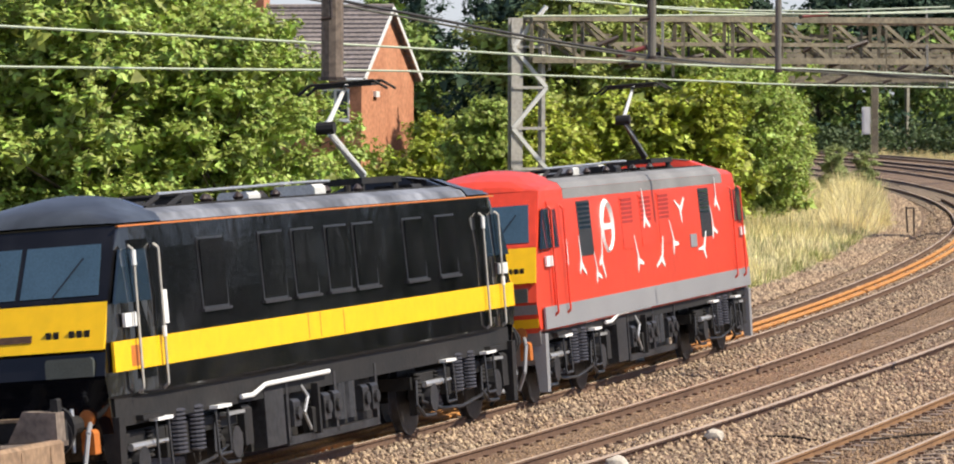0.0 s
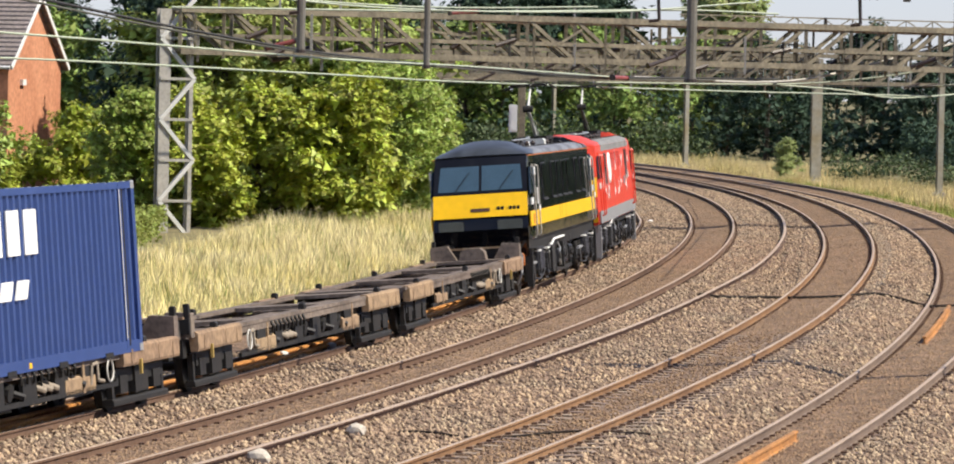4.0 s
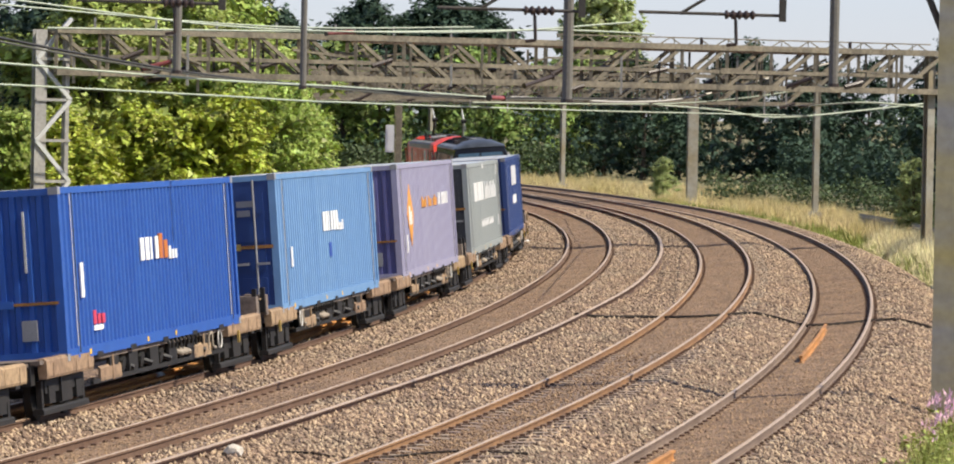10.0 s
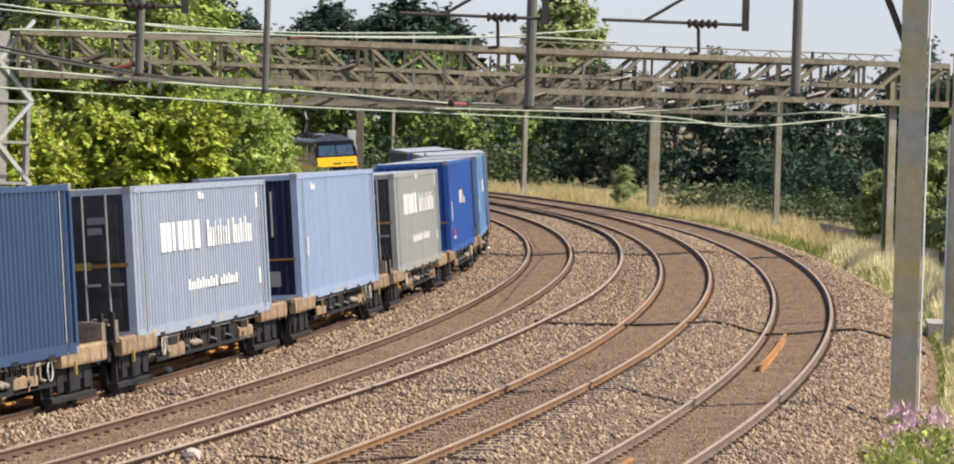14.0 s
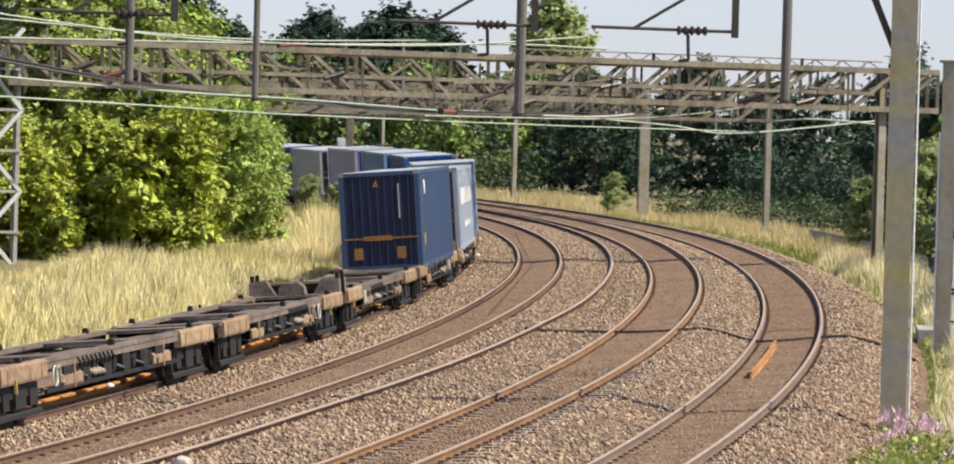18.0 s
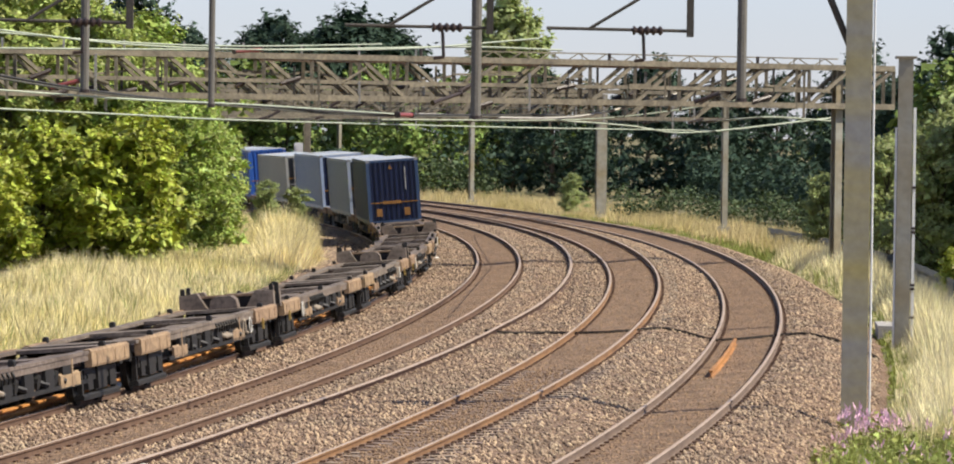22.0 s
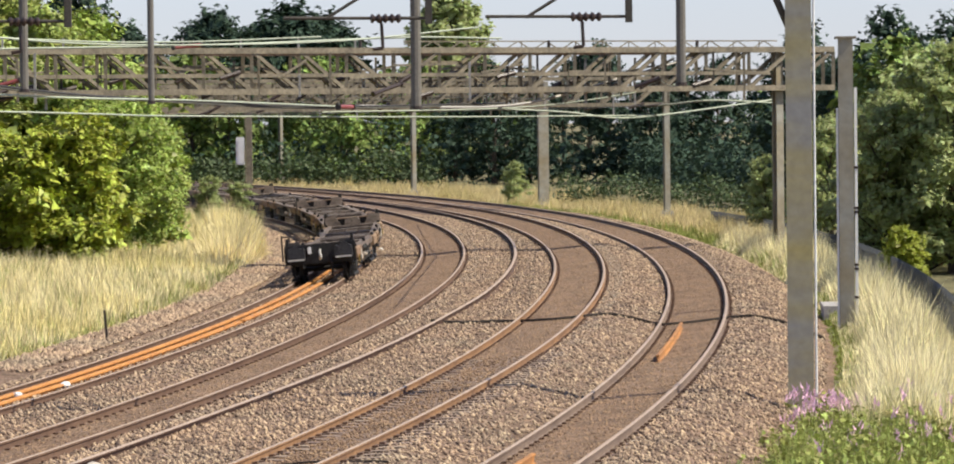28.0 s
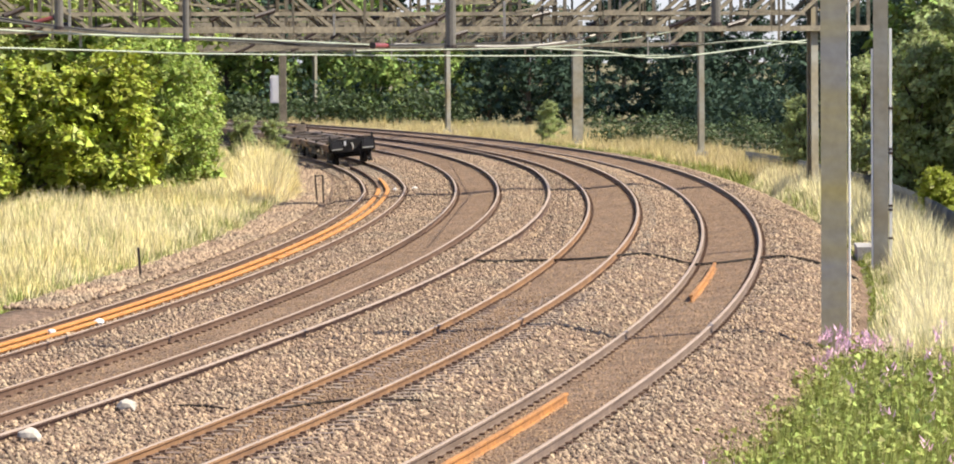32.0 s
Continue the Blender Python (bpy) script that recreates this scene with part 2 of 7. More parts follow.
# ---- mesh building ----
class Build:
    def __init__(self):
        self.v, self.f = [], []

    def add(self, verts, faces):
        k = len(self.v)
        self.v.extend(tuple(map(float, p)) for p in verts)
        self.f.extend(tuple(i + k for i in q) for q in faces)
        return self

    def box(self, x0, x1, y0, y1, z0, z1, c=0.0):
        """A box; c: chamfer of its long upright and top edges."""
        if c <= 0:
            vs = [(x, y, z) for z in (z0, z1) for y in (y0, y1) for x in (x0, x1)]
            return self.add(vs, [(0, 2, 3, 1), (4, 5, 7, 6), (0, 1, 5, 4), (2, 6, 7, 3), (0, 4, 6, 2), (1, 3, 7, 5)])
        prof = [(x0, z0), (x1, z0), (x1, z1 - c), (x1 - c, z1), (x0 + c, z1), (x0, z1 - c)]
        return self.prism([(x, z) for x, z in prof], y0, y1)

    def prism(self, prof, y0, y1):
        """A profile in x and z, drawn out along y."""
        n = len(prof)
        vs = [(x, y0, z) for x, z in prof] + [(x, y1, z) for x, z in prof]
        return self.add(vs, [tuple(range(n)), tuple(range(2 * n - 1, n - 1, -1))] + [(i, i + n, (i + 1) % n + n, (i + 1) % n) for i in range(n)])

    def loft(self, rings, caps=True, closed=True):
        n = len(rings[0])
        vs = [p for r in rings for p in r]
        fs = []
        for k in range(len(rings) - 1):
            for i in range(n if closed else n - 1):
                j = (i + 1) % n
                fs.append((k * n + i, k * n + j, (k + 1) * n + j, (k + 1) * n + i))
        if caps:
            fs += [tuple(range(n - 1, -1, -1)), tuple(range((len(rings) - 1) * n, len(rings) * n))]
        return self.add(vs, fs)

    def tube(self, a, b, r, n=8, r2=None):
        a, b = Vector(a), Vector(b)
        d = (b - a).normalized()
        u = d.orthogonal().normalized()
        w = d.cross(u)
        rings = []
        for p, q in ((a, r), (b, r if r2 is None else r2)):
            rings.append([p + (u * math.cos(2 * math.pi * i / n) + w * math.sin(2 * math.pi * i / n)) * q for i in range(n)])
        return self.loft(rings)

    def beam(self, a, b, w, h=None, up=(0, 0, 1)):
        """A square bar from a to b."""
        a, b, h = Vector(a), Vector(b), h or w
        d = (b - a).normalized()
        side = d.cross(Vector(up))
        side = side.normalized() if side.length > 1e-4 else Vector((1, 0, 0))
        top = side.cross(d)
        ring = lambda p: [p + side * sx * w / 2 + top * sz * h / 2 for sx, sz in ((-1, -1), (1, -1), (1, 1), (-1, 1))]
        return self.loft([ring(a), ring(b)])

    def path(self, pts, r, n=6):
        for a, b in zip(pts, pts[1:]):
            self.tube(a, b, r, n)
        return self

    def disc(self, c, axis, r, t, n=20):
        c, axis = Vector(c), Vector(axis).normalized()
        return self.tube(c - axis * t / 2, c + axis * t / 2, r, n)

    def mesh(self, name, mat=None, smooth=False):
        me = bpy.data.meshes.new(name)
        me.from_pydata(self.v, [], self.f)
        if mat:
            me.materials.append(mat)
        if smooth:
            me.polygons.foreach_set("use_smooth", [True] * len(me.polygons))
        me.update()
        return me


def part(name, b, mat, parent=None, label="", smooth=False):
    ob = new(name, b.mesh(name, mat, smooth) if isinstance(b, Build) else b)
    if parent is not None:
        ob.parent = parent
    return tagged(ob, label)


def fast_mesh(name, verts, faces, mat, n=3):
    """A mesh from numpy arrays of vertices and of faces with n corners each."""
    me = bpy.data.meshes.new(name)
    me.vertices.add(len(verts))
    me.vertices.foreach_set("co", np.asarray(verts, np.float32).ravel())
    me.loops.add(faces.size)
    me.loops.foreach_set("vertex_index", faces.astype(np.int32).ravel())
    me.polygons.add(len(faces))
    me.polygons.foreach_set("loop_start", np.arange(0, faces.size, n, dtype=np.int32))
    me.materials.append(mat)
    me.update(calc_edges=True)
    return me


def thing(name, label, category, group="", at=None):
    e = new(name)
    if at is not None:
        e.matrix_basis = at
    return tagged(e, label, category, group)


# ---- the line: a long left-hand curve ----
STEP = np.arange(-460.0, 900.0, 1.0)
_k = np.interp(STEP, [0, 50, 100, 150, 200, 250, 300, 400], [0.00136, 0.00175, 0.00127, 0.00138, 0.00191, 0.00156, 0.00104, 0.00053])
_h = np.concatenate([[0], np.cumsum((_k[1:] + _k[:-1]) / 2)])
_h += -0.21 - np.interp(0, STEP, _h)
_x = np.concatenate([[0], np.cumsum(-np.sin((_h[1:] + _h[:-1]) / 2))])
_y = np.concatenate([[0], np.cumsum(np.cos((_h[1:] + _h[:-1]) / 2))])
_x += -14.448 - np.interp(0, STEP, _x)
_y += 20.0 - np.interp(0, STEP, _y)
CANT = 0.127 / 1.505


def heading(s):
    return float(np.interp(s, STEP, _h))


def on(s, l, z=0.0):
    """The place s metres along the line and l metres to its right."""
    h = heading(s)
    return Vector((float(np.interp(s, STEP, _x)) + l * math.cos(h), float(np.interp(s, STEP, _y)) + l * math.sin(h), z))


def many_on(s, l):
    h = np.interp(s, STEP, _h)
    return np.interp(s, STEP, _x) + l * np.cos(h), np.interp(s, STEP, _y) + l * np.sin(h)


TRACKS = {"a": (-3.38, -0.15), "b": (0.0, 0.0), "d": (4.53, 0.09), "e": (7.887, 0.0)}


# ---- ground, ballast, path ----
def ground_height(s, l):
    z = np.interp(l, [-400, -60, -30, -14, -9, -6.2, -5.2, 10.4, 11.3, 12.6, 13.9, 14.3, 20, 60, 400],
                  [-1.0, -0.4, -0.3, -0.3, -0.45, -0.7, -0.9, -0.9, -0.62, -0.5, -0.8, -1.25, -1.25, -0.9, -1.0])
    return z


def build_ground():
    def axis(lo, hi, step, far):
        mid = np.arange(lo, hi + step, step)
        out = np.geomspace(step * 2, far, 22)
        return np.concatenate([lo - out[::-1], mid, hi + out])
    xs, ys = axis(-70, 50, 1.5, 2600), axis(20, 420, 4.0, 3200)
    X, Y = np.meshgrid(xs, ys)
    q = np.stack([X.ravel(), Y.ravel()], 1)
    idx = np.concatenate([((c[:, 0, None] - _x[None, ::3]) ** 2 + (c[:, 1, None] - _y[None, ::3]) ** 2).argmin(1) * 3 for c in np.array_split(q, 40)])
    l = (q[:, 0] - _x[idx]) * np.cos(_h[idx]) + (q[:, 1] - _y[idx]) * np.sin(_h[idx])
    z = ground_height(STEP[idx], l)
    z = z + np.where(np.abs(l - 2.5) > 9, 1, 0) * 0.06 * np.sin(q[:, 0] * 0.9) * np.cos(q[:, 1] * 0.37)
    n, m = len(ys), len(xs)
    i = (np.arange(n - 1)[:, None] * m + np.arange(m - 1)).ravel()
    f = np.stack([i, i + 1, i + m + 1, i + m], 1)
    ob = new("ground", fast_mesh("ground", np.column_stack([q, z]), f, M["earth"], 4))
    tagged(ob, "uneven earth and short dry grass beside the railway", "ground", kind="structure")


def strip(name, ss, ls, zs, mat, label, category):
    S, L = np.meshgrid(ss, ls, indexing="ij")
    x, y = many_on(S.ravel(), L.ravel())
    z = np.tile(zs, len(ss))
    n, m = len(ss), len(ls)
    i = (np.arange(n - 1)[:, None] * m + np.arange(m - 1)).ravel()
    f = np.stack([i, i + 1, i + m + 1, i + m], 1)
    return tagged(new(name, fast_mesh(name, np.column_stack([x, y, z]), f, mat, 4)), label, category, kind="structure")


def bed_level(l):
    """The top of the ballast across the line."""
    return np.interp(l, [-6.3, -5.4, -4.9, -4.25, -2.5, -2.0, -1.5, -0.75, 0.75, 1.35, 2.4, 3.75, 5.35, 5.9, 6.4, 7.1, 8.7, 9.3, 9.9, 10.6, 11.4],
                     [-0.85, -0.5, -0.36, -0.345, -0.2, -0.165, -0.2, -0.205, -0.075, -0.03, -0.11, -0.115, 0.015, 0.05, -0.05, -0.205, -0.075, -0.02, -0.12, -0.38, -0.8])


build_ground()
BED_L = np.array([-6.3, -5.4, -4.9, -4.25, -3.4, -2.5, -2.0, -1.5, -0.75, 0.75, 1.35, 2.4, 3.1, 3.75, 5.35, 5.9, 6.4, 7.1, 8.7, 9.3, 9.9, 10.6, 11.4])
strip("ballast_bed", np.arange(-30, 520, 2.0), BED_L, bed_level(BED_L), M["ballast"], "brown-grey stone ballast under four curved railway tracks", "ballast")
FOUR_FOOT = np.array([-0.69, -0.3, 0.0, 0.3, 0.69])
for key in ("b", "d", "e"):
    ll = TRACKS[key][0] + FOUR_FOOT
    strip("four_foot", np.arange(72 if key == "d" else -30, 420, 2.0), ll, bed_level(ll) + 0.012, M["brown_ballast"], "rust-brown small ballast between the running rails", "ballast")


def cess():
    """Earth and thin ballast at the inside of the curve, which widens with the distance."""
    ss = np.arange(20, 300, 4.0)
    inner = np.interp(ss, [20, 100, 135, 170, 300], [-6.7, -6.9, -8.0, -9.2, -9.6])
    S, F = np.meshgrid(ss, [0, 0.15, 0.5, 1.0], indexing="ij")
    L = inner[:, None] * (1 - F) - 5.4 * F
    x, y = many_on(S.ravel(), L.ravel())
    z = np.tile([-0.75, -0.46, -0.42, -0.5], len(ss))
    n, m = len(ss), 4
    i = (np.arange(n - 1)[:, None] * m + np.arange(m - 1)).ravel()
    ob = new("cess", fast_mesh("cess", np.column_stack([x, y, z]), np.stack([i, i + 1, i + m + 1, i + m], 1), M["ballast"], 4))
    tagged(ob, "brown ballast and earth at the inside of the curve", "ballast", kind="structure")


cess()
strip("footpath", np.arange(20, 104, 3.0), np.array([14.35, 14.45, 17.4, 17.5]), np.array([-1.3, -0.93, -0.95, -1.3]), M["path"], "grey asphalt footpath behind the railway fence", "path")


# ---- track ----
RAIL_PROFILE = [(-0.07, -0.165), (0.07, -0.165), (0.07, -0.15), (0.012, -0.125), (0.012, -0.05), (0.036, -0.035), (0.036, -0.006),
                (0.028, 0.0), (-0.028, 0.0), (-0.036, -0.006), (-0.036, -0.035), (-0.012, -0.05), (-0.012, -0.125), (-0.07, -0.15)]


A_S, A_L = [-400, 150, 190, 230, 300, 500], [-3.38, -3.38, -4.1, -4.8, -5.4, -5.6]


def lat_of(key, s):
    return float(np.interp(s, A_S, A_L)) if key == "a" else TRACKS[key][0]


def rail_mesh(name, lat, z, s0, s1, mat, step=2.0, head=True, lean=0.0, drift=None, wide=1.0):
    b = Build()
    rings = []
    for s in np.arange(s0, s1 + 0.01, step):
        li = lat if drift is None else drift(s)
        rings.append([on(s, li + x * wide, z + y + lean * x) for x, y in RAIL_PROFILE])
    b.loft(rings)
    me = b.mesh(name, mat)
    if head:
        me.materials.append(M["rail_top"])
        n = len(RAIL_PROFILE)
        idx = [0] * len(me.polygons)
        for k in range(len(rings) - 1):
            idx[k * n + 6] = idx[k * n + 7] = idx[k * n + 8] = 1
        me.polygons.foreach_set("material_index", idx)
    return me


def sleeper_mesh():
    b = Build()
    b.prism([(-1.3, -0.12), (1.3, -0.12), (1.3, 0.0), (1.27, 0.02), (0.9, 0.035), (0.55, 0.035), (0.3, 0.005), (-0.3, 0.005), (-0.55, 0.035), (-0.9, 0.035), (-1.27, 0.02), (-1.3, 0.0)], -0.125, 0.125)
    return b.mesh("sleeper", M["sleeper"])


SLEEPER = sleeper_mesh()
RAIL_SIDE = {"a": "rail", "b": "rail", "d": "rail_ochre", "e": "rail_grey"}


def across(s, l, z, lean=CANT):
    """A pose on the line: x across it to the right, y along it."""
    h = heading(s)
    return Matrix.Translation(on(s, l, z)) @ Matrix.Rotation(h, 4, "Z") @ Matrix.Rotation(-math.atan(lean), 4, "Y")


def build_track(key):
    lat, z = TRACKS[key]
    tr = thing("railway_track", "curved railway track with rusty-sided rails on sleepers in ballast", "railway track", "four running tracks")
    tr["kind"] = "structure"
    for side in (-1, 1):
        part("rail", rail_mesh("rail", 0, z + side * 0.0635, -20, 500, M[RAIL_SIDE[key]], lean=CANT, drift=lambda s: lat_of(key, s) + side * 0.7525), None, tr)
    rest, clips = Build(), Build()
    for i, s in enumerate(np.arange(24.0, 330.0, 0.68)):
        m = across(s, lat_of(key, s), z - (0.147 if key == "d" and s < 72 else 0.165))
        if 34 < s < 92:
            o = part("sleeper", SLEEPER, None, tr)
            o.matrix_basis = m
        else:
            rest.add([m @ Vector(p) for p in ((-1.3, -0.125, 0), (1.3, -0.125, 0), (1.3, 0.125, 0), (-1.3, 0.125, 0), (-1.3, -0.12, 0.03), (1.3, -0.12, 0.03), (1.3, 0.12, 0.03), (-1.3, 0.12, 0.03))],
                     [(4, 5, 6, 7), (0, 1, 5, 4), (2, 3, 7, 6), (1, 2, 6, 5), (3, 0, 4, 7)])
        if s < 170:
            for side in (-1, 1):
                for e in (-1, 1):
                    c = m @ Vector((side * 0.7525 + e * 0.115, 0, 0.045))
                    k = Build().box(-0.04, 0.04, -0.06, 0.06, -0.03, 0.02)
                    mm = Matrix.Translation(c) @ m.to_3x3().to_4x4()
                    clips.add([mm @ Vector(p) for p in k.v], k.f)
    tagged(part("sleeper_row", rest, M["sleeper"], tr), kind="stuff")
    tagged(part("rail_chair_row", clips, M["rail"], tr), kind="stuff")


for key in TRACKS:
    build_track(key)


def loose_rail(lat, z, s0, s1, mat, label, drift=None, wide=1.0, pale_top=False):
    ob = new("loose_rail", rail_mesh("loose_rail", lat, z, s0, s1, mat, 2.0, pale_top, 0.0, drift, wide))
    tagged(ob, label, "rail", "rails lying beside the track")


loose_rail(0, 0.055, 20, 300, M["old_rust"], "long dark rusty rail lying loose on the ballast", lambda s: 0.14 + float(np.interp(s, [30, 45, 55, 70, 90, 103, 122, 144, 170, 300], [1.4, 1.48, 1.5, 1.68, 1.85, 2.05, 2.22, 2.45, 2.75, 3.2])), 1.35, True)
loose_rail(0, -0.17, 30, 92, M["new_rust"], "bright orange rusted rail lying between the running rails", lambda s: lat_of("a", s) + 0.1, 1.9)
loose_rail(0, -0.17, 92.6, 168, M["new_rust"], "bright orange rusted rail lying between the running rails", lambda s: lat_of("a", s) + 0.1, 1.9)
loose_rail(0, -0.17, 34, 152, M["new_rust"], "bright orange rusted rail lying between the running rails", lambda s: lat_of("a", s) - 0.24, 1.9)
loose_rail(0, -0.18, 152.5, 190, M["rail"], "brown rusted rail lying between the running rails", lambda s: lat_of("a", s) - 0.2)
for s0, s1, l in ((71.8, 87.6, 7.66), (30.0, 47.6, 7.72)):
    loose_rail(l, 0.0, s0, s1, M["dull_rust"], "short orange rusted rail lying between the running rails")


# ---- overhead line ----
def lattice(g, a, c, depth, width, bay, chord=0.16, web=0.095):
    """A box girder of four chords, with posts and diagonals, from a to c; a and c are the middle of its underside."""
    d = c - a
    n = max(2, round(d.length / bay))
    side = d.cross(Vector((0, 0, 1))).normalized() * width / 2
    up = Vector((0, 0, depth))
    for sg in (-1, 1):
        for u in (0, 1):
            part("chord", Build().beam(a + side * sg + up * u, c + side * sg + up * u, chord), M["galv"], g)
        for i in range(n + 1):
            p = a + d * i / n + side * sg
            part("girder_post", Build().beam(p, p + up, web, web, (1, 0, 0)), M["galv"], g)
            if i < n:
                q = a + d * (i + 1) / n + side * sg
                part("girder_diagonal", Build().beam(*((p + up, q) if i < n / 2 else (p, q + up)), web), M["galv"], g)
    b = Build()
    for u in (0, 1):
        for i in range(n):
            p, q = a + d * i / n + up * u, a + d * (i + 1) / n + up * u
            b.beam(p - side, p + side, web)
            b.beam(p - side, q + side, web * 0.45)
    tagged(part("cross_lacing", b, M["galv"], g), kind="stuff")


def fittings(g, a, c, depth, seed):
    """Small steelwork on a girder: counter braces, hangers, arms, strain insulators and walkway boards."""
    rng = random.Random(seed)
    d = (c - a).normalized()
    side = d.cross(Vector((0, 0, 1))).normalized()
    up = Vector((0, 0, 1))
    total = (c - a).length
    k = 0.5
    while k < total - 1:
        p = a + d * k + side * rng.choice((-0.42, 0.42, -0.1))
        kind = rng.randrange(6)
        if kind == 0:
            part("hanger", Build().beam(p + up * depth * rng.uniform(0.3, 1.0), p - up * rng.uniform(0.15, 0.7), 0.09, 0.09, (1, 0, 0)), M["galv_light" if rng.random() < 0.5 else "galv"], g)
        elif kind == 1:
            part("drop_bar", Build().beam(p + up * depth * rng.uniform(0.75, 1.0), p + up * depth * rng.uniform(-0.2, 0.25), 0.08, 0.08, (1, 0, 0)), M["galv" if rng.random() < 0.6 else "dark_steel"], g)
        elif kind == 2:
            arm = part("bracket_arm", Build().beam(p + up * depth * rng.uniform(0.2, 0.8), p + d * rng.uniform(0.9, 2.2) + up * depth * rng.uniform(0.2, 0.8), 0.07), M["galv"], g)
        elif kind == 3:
            q = p + up * rng.uniform(-0.3, 0.5)
            r = q + d * rng.uniform(0.5, 0.9) + up * rng.uniform(0.1, 0.35)
            part("strain_insulator", Build().tube(q, r, 0.085, 8), M["insulator"], g)
        elif kind == 4:
            part("shelf_angle", Build().beam(p + up * depth * rng.uniform(0.3, 0.7), p + d * rng.uniform(1.5, 3.0) + up * depth * rng.uniform(0.3, 0.7), 0.1, 0.07), M["galv"], g)
        else:
            part("junction_plate", Build().beam(p + up * depth * 0.25, p + up * depth * 0.8, 0.2, 0.03, (1, 0, 0)), M["under_light"], g)
        k += rng.uniform(0.22, 0.5)


def i_mast(b, x, y, z0, z1, w, d, t=0.03, turn=0.0):
    """A rolled I-section column."""
    m = Matrix.Translation((x, y, 0)) @ Matrix.Rotation(turn, 4, "Z")
    a, c, k = w / 2, d / 2, t / 2
    prof = [(-a, -c), (a, -c), (a, -c + t), (k, -c + t), (k, c - t), (a, c - t), (a, c), (-a, c), (-a, c - t), (-k, c - t), (-k, -c + t), (-a, -c + t)]
    b.loft([[m @ Vector((px, py, z)) for px, py in prof] for z in (z0, z1)])


def cantilever(parent, at, facing, reach, drop):
    """A drop tube, insulators, a bracket tube and a registration arm, hung from a girder at at."""
    at, f = Vector(at), Vector(facing).normalized()
    part("drop_tube", Build().tube(at, at - Vector((0, 0, drop)), 0.055, 8), M["galv"], parent)
    e = at - Vector((0, 0, drop))
    part("insulator", Build().tube(e + Vector((0, 0, 0.25)), e + Vector((0, 0, 0.25)) + f * 0.5, 0.07, 10), M["insulator"], parent)
    b = Build().tube(e + Vector((0, 0, 0.25)) + f * 0.5, e + Vector((0, 0, 0.3)) + f * reach, 0.03, 6)
    b.tube(e + Vector((0, 0, 0.25)) + f * 0.5, e + Vector((0, 0, 0.9)) + f * (reach * 0.75), 0.025, 6)
    part("registration_arm", b, M["galv"], parent)


WIRE_Z, CATENARY_Z = 5.12, 6.0
M["dark_steel"] = material("dark_steel", (0.07, 0.062, 0.05), 0.8, vary=0.3, scale=2)
M["drop_steel"] = material("dull_drop_tube", (0.15, 0.14, 0.12), 0.7, vary=0.2, scale=2)
M["wire_pale"] = material("pale_verdigris_wire", (0.42, 0.47, 0.36), 0.7, 0.0, vary=0.15, scale=0.4)
M["cable_black"] = material("black_line_cable", (0.03, 0.028, 0.026), 0.7, vary=0.2, scale=0.5)


